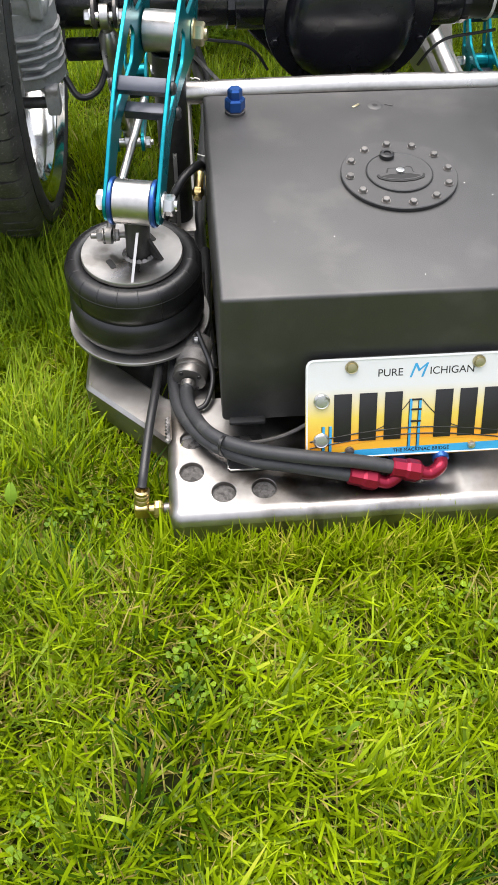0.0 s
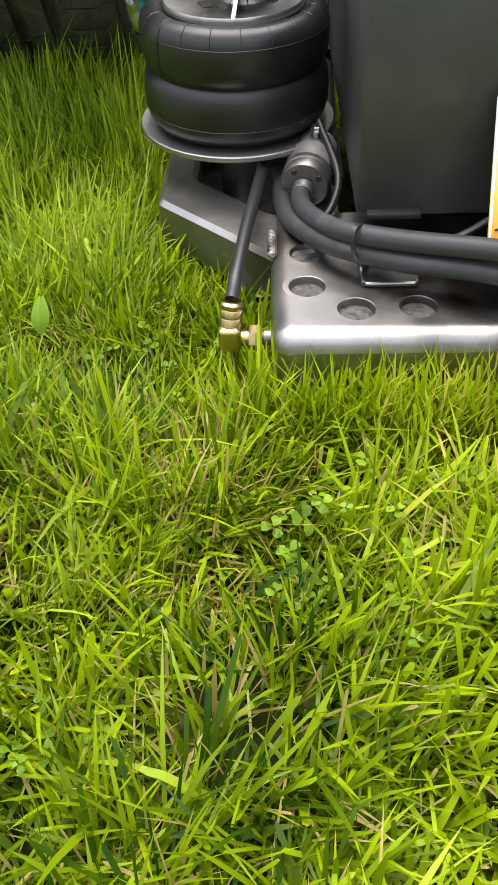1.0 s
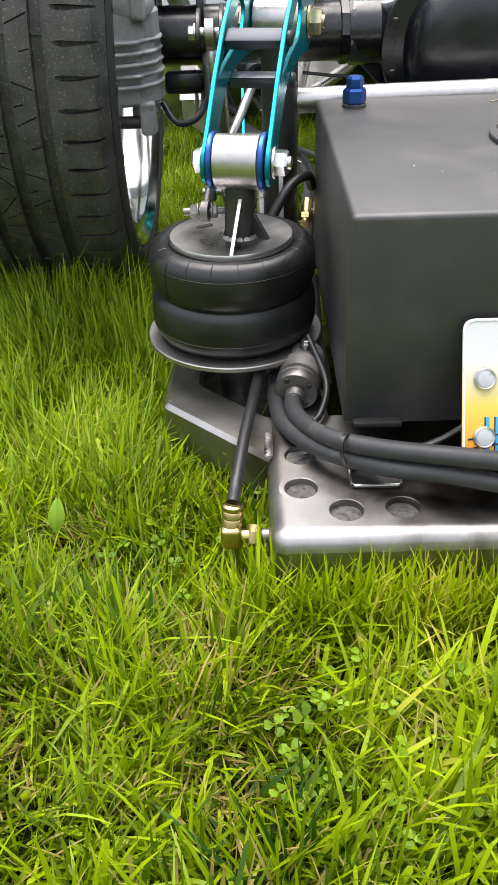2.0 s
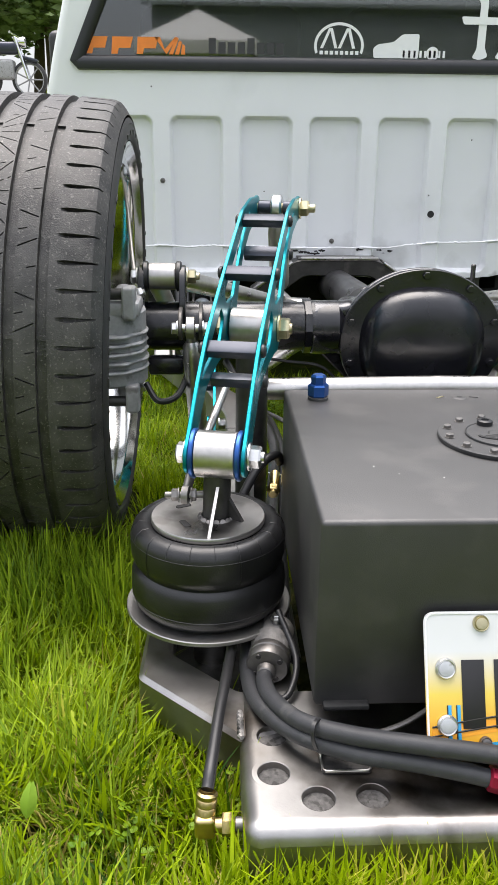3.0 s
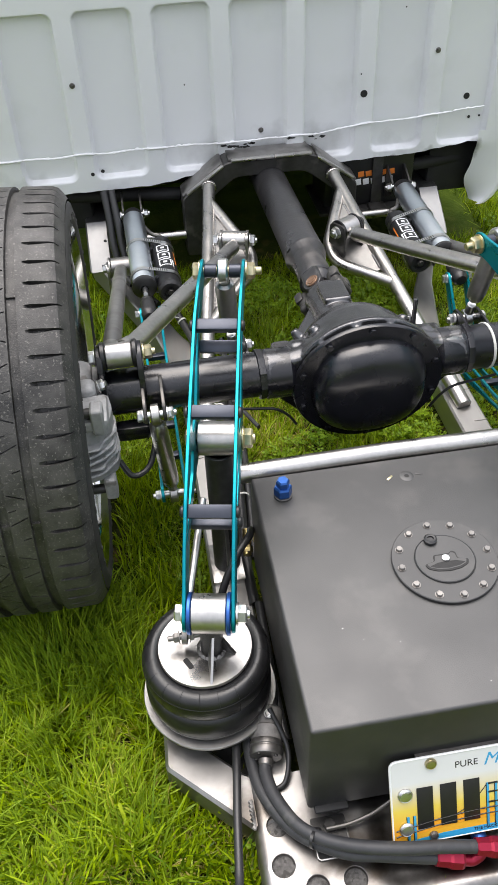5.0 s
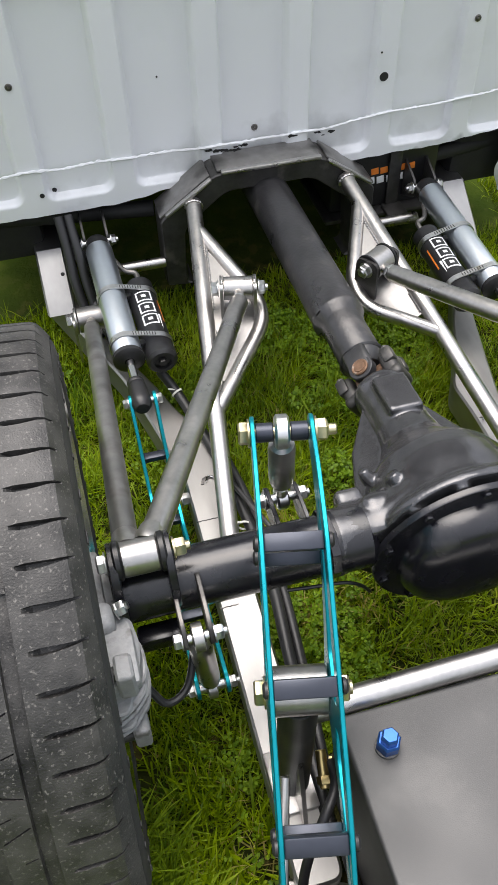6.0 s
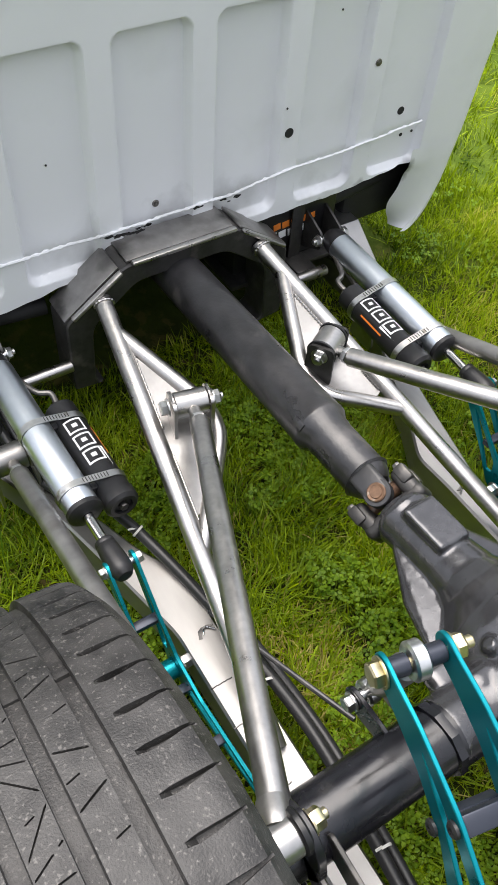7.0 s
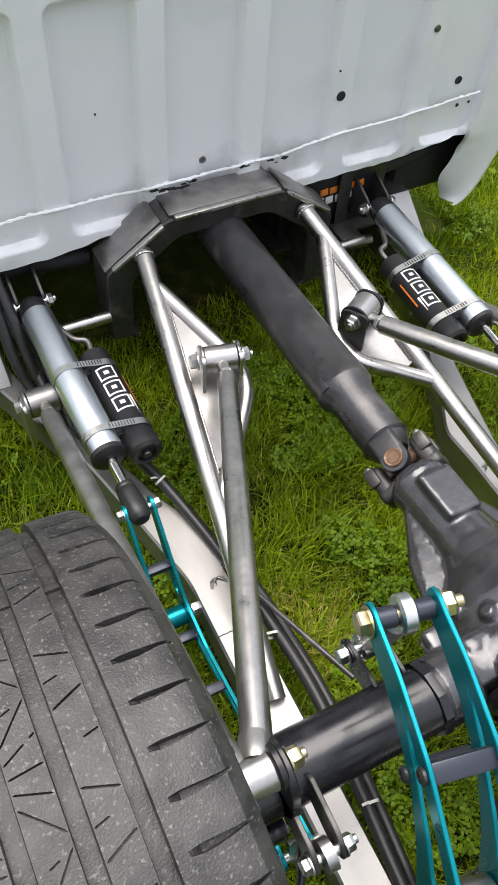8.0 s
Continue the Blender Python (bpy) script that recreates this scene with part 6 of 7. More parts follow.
def build_cantilever():
    ca = thing("cantilever_arm", (-0.05, 0.46, 0.43), "teal anodised cantilever arm of two cut plates with grey spacer bars", "suspension arm", "cantilever arms")
    ol = [(0.270, 0.580), (0.266, 0.596), (0.252, 0.602), (0.235, 0.600), (0.185, 0.601), (0.105, 0.588), (0.04, 0.557), (-0.02, 0.527), (-0.09, 0.490), (-0.16, 0.450), (-0.215, 0.404), (-0.262, 0.357), (-0.283, 0.340),
          (-0.284, 0.318), (-0.268, 0.306), (-0.248, 0.310), (-0.215, 0.350), (-0.170, 0.387), (-0.10, 0.400), (-0.035, 0.402), (0.0, 0.398), (0.030, 0.412), (0.060, 0.468), (0.105, 0.520), (0.165, 0.550), (0.225, 0.562), (0.255, 0.563)]
    w1 = round_poly([(0.172, 0.583), (0.105, 0.563), (0.02, 0.521), (-0.045, 0.487), (-0.030, 0.470), (0.024, 0.472), (0.062, 0.510), (0.115, 0.551)], 0.008)
    w2 = round_poly([(-0.070, 0.472), (-0.050, 0.452), (-0.075, 0.426), (-0.140, 0.417), (-0.182, 0.408), (-0.200, 0.406), (-0.155, 0.430)], 0.008)
    for n in (-0.0345, 0.0345):
        part("side_plate", sheet(round_poly(ol, 0.012, 3), 0.0052, arm_frame(n), (w1, w2), 0.0009), TEAL, ca, "teal anodised plate with cut-outs")
    bars = [(0.102, 0.573), (0.117, 0.5225), (-0.034, 0.5135), (-0.160, 0.436), (-0.138, 0.390)]
    angs = [0.42, 0.75, 0.5, 0.62, 0.2]
    rot0 = Matrix((AN, AS, Vector((0, 0, 1)))).transposed()
    for (s, z), a in zip(bars, angs):
        sp = part("spacer_bar", box(on_arm(s, z), (0.064, 0.020, 0.013), 0.002, rot0 @ Matrix.Rotation(a, 3, "X")), SLATE, ca, "slate grey spacer bar")
        for n in (-1, 1):
            part("spacer_screw", lathe([(0.0088, 0), (0.0085, 0.003), (0.006, 0.0052), (0.003, 0.0055), (0.003, 0.003), (0, 0.003)], basis(on_arm(s, z, n * 0.0378), AN * n), 18), PLASTIC, sp, "black button screw")
    # middle pivot
    part("pivot_sleeve", pipe(on_arm(0, 0.432, -0.030), on_arm(0, 0.432, 0.030), 0.0275, 0.008), STEEL, ca, "steel pivot sleeve")
    part("pivot_bolt", join(rod(on_arm(0, 0.432, -0.045), on_arm(0, 0.432, 0.050), 0.009), nut(on_arm(0, 0.432, -0.038), -AN, 0.0148, 0.011)), GOLDZ, ca)
    part("pivot_nut", nut(on_arm(0, 0.432, 0.038), AN, 0.0160, 0.014, True, 0.004), GOLDZ, ca, "yellow zinc nut")
    # upper end
    part("tip_bolt", join(rod(on_arm(0.250, 0.582, -0.05), on_arm(0.250, 0.582, 0.055), 0.008), nut(on_arm(0.250, 0.582, -0.038), -AN, 0.0140, 0.011), nut(on_arm(0.250, 0.582, 0.038), AN, 0.0138, 0.013, True, 0.011)), GOLDZ, ca, "yellow zinc bolt and nut")
    for n in (-1, 1):
        part("tip_spacer", rod(on_arm(0.250, 0.582, n * 0.010), on_arm(0.250, 0.582, n * 0.031), 0.0115), SLATE, ca)
    # lower end with its roller sleeve
    Rr = on_arm(-0.258, 0.331)
    part("end_sleeve", pipe(Rr - AN * 0.0245, Rr + AN * 0.0245, 0.0285, 0.007, 36), STEEL, ca, "bright steel end sleeve")
    for n in (-1, 1):
        part("blue_washer", rod(Rr + AN * n * 0.0248, Rr + AN * n * 0.0308, 0.0305, None, 36), BLUEA, ca, "blue anodised washer")
    part("end_bolt", join(rod(Rr - AN * 0.04, Rr + AN * 0.042, 0.008), nut(Rr - AN * 0.038, -AN, 0.0130, 0.010), nut(Rr + AN * 0.038, AN, 0.0138, 0.013, True, 0.004)), ZINC, ca)
    # push rod down to the axle
    pr = thing("push_rod", (0.012, 0.745, 0.39), "short dark push rod with ball ends from arm to axle", "suspension link", "push rods")
    T, Q = on_arm(0.250, 0.582), Vector((0.014, 0.746, 0.397))
    d = (Q - T).normalized()
    part("rod_body", lathe([(0.010, 0.026), (0.0155, 0.030), (0.0170, 0.042), (0.0170, 0.120), (0.0155, 0.135), (0.011, 0.142)], basis(T, d), 22), GUSSET, pr)
    for q, n, r in ((T, AN, 0.021), (Q, Vector((1, 0, 0)), 0.017)):
        part("ball_end", join(lathe([(0.0085, -0.0085), (r - 0.003, -0.0085), (r, -0.006), (r, 0.006), (r - 0.003, 0.0085), (0.0085, 0.0085)], basis(q, n), 30, True), rod(q, q + (d if q == T else -d) * 0.036, 0.0085)), ZINC, pr, "zinc plated ball end")
    part("lower_bolt", join(rod(Q + Vector((-0.03, 0, 0)), Q + Vector((0.03, 0, 0)), 0.007), nut(Q + Vector((-0.024, 0, 0)), (-1, 0, 0), 0.0105, 0.010), nut(Q + Vector((0.024, 0, 0)), (1, 0, 0), 0.0105, 0.010, True, 0.004)), ZINC, pr)
    # air spring
    ab = thing("air_spring", (-0.114, 0.212, 0.13), "black double-bellows rubber air spring between steel discs", "air spring", "air springs")
    C = Vector((-0.114, 0.211, 0))
    prof = [(0.066, 0.240), (0.070, 0.2435), (0.077, 0.2470), (0.085, 0.2465), (0.0915, 0.2415), (0.0950, 0.233), (0.0960, 0.222), (0.0955, 0.208), (0.0930, 0.199), (0.0895, 0.1945), (0.0890, 0.1920), (0.0925, 0.1890), (0.0955, 0.182), (0.0968, 0.170), (0.0965, 0.156), (0.0940, 0.145), (0.088, 0.137), (0.072, 0.133)]
    part("bellows", lathe(prof, Matrix.Translation(C), 72), RUBBER, ab, "black rubber bellows", 60)
    for k in range(20):
        a = 2 * math.pi * (k + 0.3) / 20
        pts = [C + Vector(((r + 0.0003) * math.cos(a), (r + 0.0003) * math.sin(a), z)) for r, z in prof[2:(9 if k % 4 == 0 else 6)]]
        part("mould_line", sweep(pts, 0.0004, 5), RUBBER, ab)
    for r, z in ((0.0955, 0.2305), (0.0962, 0.1545)):
        part("mould_ring", sweep([C + Vector((r * math.cos(a), r * math.sin(a), z)) for a in lin(0, 2 * math.pi, 73)], 0.0004, 5), RUBBER, ab)
    part("top_disc", lathe([(0, 0.244), (0.0695, 0.244), (0.0700, 0.2455), (0.0700, 0.2500), (0.0692, 0.2512), (0, 0.2512)], Matrix.Translation(C), 64), DISC, ab, "round steel top disc with dark smears round its stem")
    part("base_disc", lathe([(0, 0.1265), (0.1035, 0.1265), (0.1045, 0.1275), (0.1045, 0.1315), (0.1035, 0.1325), (0, 0.1325)], Matrix.Translation(C + Vector((0, 0.003, 0))), 72), SHEET, ab, "round steel base disc")
    part("base_post", pipe(C + Vector((0.002, 0, 0.040)), C + Vector((0.002, 0, 0.128)), 0.0225), STEEL, ab, "short bare post")
    st = part("stem", pipe(C + Vector((0.010, -0.006, 0.250)), C + Vector((0.012, -0.004, 0.308)), 0.0168), DARKST, ab, "welded steel stem")
    part("stem_gusset", xform(sheet([(-0.067, 0), (-0.012, 0), (-0.010, 0.048), (-0.018, 0.048)], 0.0036, YZ(0)), Matrix.Translation(C + Vector((0.004, 0, 0.2512))) @ Matrix(((1, 0.04, 0.20, 0), (0, 1, 0, 0), (0, 0, 1, 0), (0, 0, 0, 1)))), STEEL, st, "thin welded gusset")
    part("stem_gusset", xform(sheet([(-0.030, 0), (0, 0), (0, 0.040)], 0.005, YZ(0)), Matrix.Translation(C + Vector((0.018, -0.006, 0.2512))) @ Matrix.Rotation(radians(55), 4, "Z")), DARKST, st)
    for k in range(16):
        a = 2 * math.pi * k / 16
        part("weld_bead", lathe([(0.0050, 0), (0.004, 0.0014), (0, 0.0018)], basis(C + Vector((0.010 + 0.021 * math.cos(a), -0.006 + 0.021 * math.sin(a), 0.251)), (math.cos(a), math.sin(a), 1)), 8), RIMBOLT, st)
    for a0 in (0.9, 2.4, 4.0):
        part("disc_slot", sheet(round_poly([(-0.010, -0.004), (0.010, -0.004), (0.010, 0.004), (-0.010, 0.004)], 0.004), 0.0012, Matrix.Translation(C + Vector((0.042 * math.cos(a0), 0.036 * math.sin(a0), 0.2514))) @ Matrix.Rotation(a0 + 1.2, 4, "Z")), UNDER, ab, "dark slot")
    # bolted ride-height rod beside the stem
    hr = thing("height_rod", (-0.15, 0.215, 0.27), "thin steel height sensor rod bolted beside the stem", "rod", "height rods")
    K = Vector((-0.141, 0.214, 0.276))
    part("rod_eye", join(lathe([(0.005, -0.005), (0.0115, -0.004), (0.0115, 0.004), (0.005, 0.005)], basis(K, (1, -0.2, 0)), 20, True), rod(K, K + Vector((0.006, 0.02, 0.020)), 0.006)), RIMBOLT, hr)
    part("eye_bolt", join(rod(K + Vector((-0.026, 0, 0)), K + Vector((0.024, 0, 0)), 0.0042), nut(K + Vector((-0.008, 0, 0)), (-1, 0, 0), 0.0078, 0.008), nut(K + Vector((0.006, 0, 0)), (1, 0, 0), 0.0078, 0.006)), RIMBOLT, hr)
    part("thin_rod", rod(K + Vector((0.006, 0.02, 0.020)), (-0.086, 0.395, 0.370), 0.0056), STEEL, hr)


sides(build_cantilever)


# ---- hoses, pump, fittings ----
pump = thing("fuel_pump", (-0.04, 0.12, 0.09), "dusty black inline fuel pump with metal end", "pump")
Pa, Pb = Vector((-0.030, 0.168, 0.116)), Vector((-0.046, 0.094, 0.108))
pd = (Pb - Pa).normalized()
part("pump_body", lathe([(0, 0), (0.020, 0), (0.0228, 0.004), (0.0228, 0.030), (0.0258, 0.033), (0.0250, 0.046), (0.0232, 0.049), (0.0232, 0.054)], basis(Pa, pd), 30), DIRTY, pump, "dusty black casing")
part("pump_end", lathe([(0.0240, 0.052), (0.0252, 0.054), (0.0252, 0.060), (0.0240, 0.061), (0.0240, 0.063), (0.0252, 0.064), (0.0252, 0.071), (0.0235, 0.0745), (0.012, 0.076), (0, 0.076)], basis(Pa, pd), 36), RIMBOLT, pump, "bare metal end cap")
for k in range(4):
    a = 2 * math.pi * k / 4 + 0.6
    q = basis(Pa, pd) @ Vector((0.018 * math.cos(a), 0.018 * math.sin(a), 0.0745))
    part("end_screw", lathe([(0.0035, 0), (0.003, 0.002), (0, 0.0022)], basis(q, pd), 10), DARKST, pump)
part("terminal", join(rod((-0.032, 0.146, 0.132), (-0.032, 0.146, 0.146), 0.0045), nut((-0.032, 0.146, 0.142), (0, 0, 1), 0.006, 0.005)), ZINC, pump)
part("outlet", rod(Pb + pd * 0.002, Pb + pd * 0.012, 0.0115, 0.0105), RIMBOLT, pump, "bare outlet stub")


def hose(name, pts, r, material, label, category="hose", n=10, base=None):
    th = thing(name, pts[0] if base is None else base, label, category)
    part("hose_run", sweep(spline(pts, n), r, 16), material, th)
    return th


h1 = hose("fuel_hose", [Pb + pd * 0.006, Pb + pd * 0.022, (-0.043, 0.030, 0.113), (-0.018, -0.022, 0.126), (0.030, -0.056, 0.135), (0.102, -0.076, 0.137), (0.165, -0.082, 0.130), (0.215, -0.086, 0.118)], 0.0093, HOSE, "thick black rubber fuel hose with red end fitting")
h2 = hose("fuel_hose", [(-0.066, 0.150, 0.100), (-0.068, 0.100, 0.094), (-0.058, 0.043, 0.097), (-0.024, -0.020, 0.110), (0.032, -0.060, 0.117), (0.085, -0.074, 0.117), (0.130, -0.082, 0.112), (0.160, -0.086, 0.106)], 0.0093, HOSE, "thick black rubber fuel hose with red end fitting")


def red_end(parent, p, d):
    m = basis(p, d)
    part("red_socket", lathe([(0.0105, -0.004), (0.0125, -0.002), (0.0130, 0.014), (0.0150, 0.018), (0.0150, 0.032), (0.013, 0.036), (0.009, 0.037)], m, 8), REDA, parent, "red anodised hexagon socket", 20)
    part("red_elbow", sweep(spline([m @ Vector((0, 0, 0.034)), m @ Vector((0, 0, 0.050)), m @ Vector((0, 0.004, 0.062)) + Vector((0, 0.006, 0.006)), m @ Vector((0, 0, 0.068)) + Vector((0, 0.018, 0.010))], 6), 0.0090, 16), REDA, parent, "red anodised elbow")
    part("blue_adapter", rod(m @ Vector((0, 0, 0.068)) + Vector((0, 0.018, 0.010)), m @ Vector((0, 0, 0.068)) + Vector((0, 0.044, 0.014)), 0.011), BLUEA, parent, "blue anodised adapter")


red_end(h1, (0.215, -0.086, 0.118), (0.060, -0.006, -0.014))
red_end(h2, (0.160, -0.086, 0.106), (0.044, -0.006, -0.010))
tie_ = thing("cable_tie", (-0.005, -0.035, 0.103), "black cable tie round two hoses", "cable tie")
part("tie_band", xform(lathe([(0.0122, -0.002), (0.0136, -0.002), (0.0136, 0.002), (0.0122, 0.002)], None, 24, True), basis((0.000, -0.037, 0.119), (1, -0.6, 0.15)) @ Matrix.Rotation(0.5, 4, "Z") @ Matrix.Diagonal((1.05, 1.9, 1, 1))), PLASTIC, tie_)
air = hose("air_line", [(-0.114, -0.079, 0.094), (-0.110, -0.055, 0.105), (-0.102, 0.010, 0.113), (-0.093, 0.075, 0.115), (-0.085, 0.145, 0.112), (-0.082, 0.22, 0.09)], 0.0062, PLASTIC, "black plastic air line from brass elbow to air spring")
elb = thing("brass_elbow", (-0.112, -0.083, 0.07), "brass push-in elbow screwed into the rear plate", "fitting")
part("elbow_collar", lathe([(0.0080, 0), (0.0100, 0.001), (0.0100, 0.012), (0.0092, 0.0135), (0.0104, 0.015), (0.0104, 0.020), (0.0096, 0.0215), (0.0104, 0.023), (0.0104, 0.026), (0.008, 0.028)], basis((-0.1165, -0.087, 0.066), (0.09, 0.25, 0.96)), 24), BRASS, elb)
part("elbow_body", join(box((-0.1165, -0.089, 0.062), (0.020, 0.020, 0.024), 0.004, None, 3), rod((-0.112, -0.089, 0.060), (-0.088, -0.089, 0.060), 0.0072)), BRASS, elb)
part("elbow_nut", nut((-0.100, -0.089, 0.060), (1, 0, 0), 0.0112, 0.011, False), BRASS, elb)
part("thread_seal", rod((-0.088, -0.089, 0.060), (-0.079, -0.089, 0.060), 0.0070), RIMBOLT, elb)
tag_ = thing("mounting_tab", (0.024, -0.018, 0.082), "thin bare steel tab bolted on the rear plate", "bracket")
part("tab_plate", sheet(round_poly([(0.000, -0.058), (0.050, -0.058), (0.050, 0.000), (0.000, 0.000)], 0.004), 0.004, XY(0.0925)), DARKST, tag_)
# the lit rim of the dark tab, put in as a lighter steel rod
part("tab_edge", sweep([(0.001, -0.010, 0.0935), (0.001, -0.0550, 0.0935), (0.004, -0.0575, 0.0935), (0.046, -0.0575, 0.0935), (0.049, -0.0550, 0.0935), (0.049, -0.010, 0.0935)], 0.0015, 8), STEEL, tag_, "bright rod for the tab's lit edge")
part("tab_bolt", nut((0.026, -0.014, 0.0945), (0, 0, 1), 0.0095, 0.006), DARKST, tag_)
strap = thing("tank_strap", (0.07, -0.02, 0.10), "thin bare steel strap from plate stay to tank foot", "strap")
part("strap_run", sweep(spline([(0.020, -0.022, 0.104), (0.055, -0.021, 0.107), (0.092, -0.015, 0.116), (0.128, -0.004, 0.133)], 8), 0.0030, 8), RIMBOLT, strap)
wires = [("wire_loom", [(-0.030, 0.150, 0.150), (-0.012, 0.100, 0.118), (-0.022, 0.060, 0.100), (-0.040, 0.050, 0.094)], 0.0038, "thin black wire loom beside the pump"),
         ("wire_loom", [(-0.020, 0.300, 0.13), (-0.018, 0.250, 0.125), (-0.014, 0.215, 0.118), (-0.010, 0.12, 0.100)], 0.0070, "black cable behind the air spring"),
         ("wire_loom", [(-0.008, 0.440, 0.230), (-0.016, 0.405, 0.255), (-0.042, 0.372, 0.250), (-0.072, 0.340, 0.205), (-0.088, 0.310, 0.150)], 0.0065, "black cable crossing to the air spring"),
         ("wire_loom", [(-0.016, 0.37, 0.112), (-0.016, 0.45, 0.116), (-0.010, 0.54, 0.120), (0.000, 0.66, 0.128), (0.010, 0.80, 0.126), (0.000, 0.95, 0.124), (-0.020, 1.10, 0.124), (-0.050, 1.22, 0.140), (-0.078, 1.27, 0.175)], 0.0098, "ribbed black wire loom along the rail"),
         ("wire_loom", [(0.004, 0.485, 0.098), (0.008, 0.54, 0.110), (0.018, 0.66, 0.118), (0.026, 0.80, 0.116), (0.018, 0.95, 0.114), (0.002, 1.08, 0.112)], 0.0085, "black hose along the rail"),
         ("wire_loom", [(-0.205, 1.72, 0.24), (-0.180, 1.60, 0.200), (-0.168, 1.50, 0.150), (-0.150, 1.42, 0.132), (-0.120, 1.36, 0.125)], 0.0085, "black cable along the front rail"),
         ("wire_loom", [(-0.188, 1.72, 0.23), (-0.160, 1.60, 0.190), (-0.150, 1.50, 0.142), (-0.135, 1.42, 0.124), (-0.105, 1.36, 0.118)], 0.0085, "black cable along the front rail"),
         ("wire_loom", [(-0.210, 1.640, 0.315), (-0.205, 1.600, 0.255), (-0.203, 1.560, 0.195), (-0.190, 1.520, 0.140), (-0.165, 1.470, 0.122)], 0.0105, "black cable hanging beside the shock"),
         ("wire_loom", [(-0.190, 1.640, 0.315), (-0.184, 1.590, 0.255), (-0.180, 1.550, 0.195), (-0.168, 1.510, 0.140), (-0.142, 1.460, 0.122)], 0.0095, "black cable hanging beside the shock"),
         ("wire_loom", [(-0.010, 0.36, 0.13), (-0.012, 0.28, 0.125), (-0.016, 0.20, 0.12), (-0.030, 0.10, 0.105)], 0.0075, "black cable beside the tank")]
for nm, pts, r, lab in wires:
    hose(nm, pts, r, PLASTIC, lab, "cable")
hose("vent_hose", [(0.175, 0.535, 0.070), (0.200, 0.535, 0.088), (0.235, 0.535, 0.096), (0.275, 0.530, 0.098), (0.320, 0.525, 0.095), (0.380, 0.53, 0.05)], 0.0150, PLASTIC, "thick black vent hose lying behind the tank tube")
stay = thing("brake_cable", (0.0, 1.03, 0.13), "flat dark cable stretched under the axle", "cable")
part("cable_run", sweep([(-0.022, 1.045, 0.130), (0.020, 0.905, 0.150), (0.062, 0.775, 0.165)], 0.0045, 10), SHAFT, stay)
ties = [((-0.005, 0.900, 0.126), (0.2, 1, 0)), ((0.004, 0.62, 0.126), (0.1, 1, 0)), ((-0.054, 1.230, 0.145), (-0.5, 1, 0.5))]
for p, d in ties:
    t_ = thing("cable_tie", p, "pale plastic cable tie round a loom", "cable tie", "cable ties")
    part("tie_band", lathe([(0.0105, -0.002), (0.0118, -0.002), (0.0118, 0.002), (0.0105, 0.002)], basis(p, d), 20, True), TIE, t_)
    part("tie_tail", box(Vector(p) + Vector((-0.010, 0.002, 0.011)), (0.014, 0.004, 0.0014), 0.0004, Matrix.Rotation(0.35, 3, "Y")), TIE, t_)
valve = thing("brass_fitting", (-0.016, 0.45, 0.19), "small brass air fitting behind the tank tube", "fitting")
part("brass_body", join(rod((-0.012, 0.470, 0.200), (-0.018, 0.425, 0.182), 0.0075), nut((-0.016, 0.440, 0.188), (-0.1, -0.9, -0.35), 0.0105, 0.011, False)), BRASS, valve)
part("brass_tee", nut((-0.004, 0.452, 0.196), (1, 0, 0), 0.009, 0.015, False), BRASS, valve)

# battery under the cab
bat = thing("battery", (0.55, 1.75, 0.17), "black battery with orange and white printing, strapped under the cab", "battery")
part("battery_case", box((0.545, 1.765, 0.262), (0.262, 0.16, 0.175), 0.006), PLASTIC, bat)
part("battery_lid", box((0.545, 1.765, 0.342), (0.270, 0.168, 0.022), 0.004), PLASTIC, bat)
for k in range(5):
    part("printed_bar", box((0.520 + 0.0225 * k, 1.6842, 0.268), (0.018, 0.0012, 0.016), 0.0004, Matrix.Rotation(-0.12, 3, "Y")), ORANGE, bat)
    part("printed_bar", box((0.512 + 0.0235 * k, 1.6842, 0.245), (0.018, 0.0012, 0.018), 0.0004, Matrix.Rotation(-0.12, 3, "Y")), PALE, bat)
part("hold_down_strap", box((0.566, 1.676, 0.243), (0.030, 0.004, 0.150), 0.001), DARKST, bat, "dark steel strap")
part("tray", box((0.545, 1.755, 0.168), (0.30, 0.20, 0.010), 0.002), DARKST, bat)
part("strap_foot", box((0.566, 1.650, 0.176), (0.05, 0.06, 0.012), 0.003), DARKST, bat)


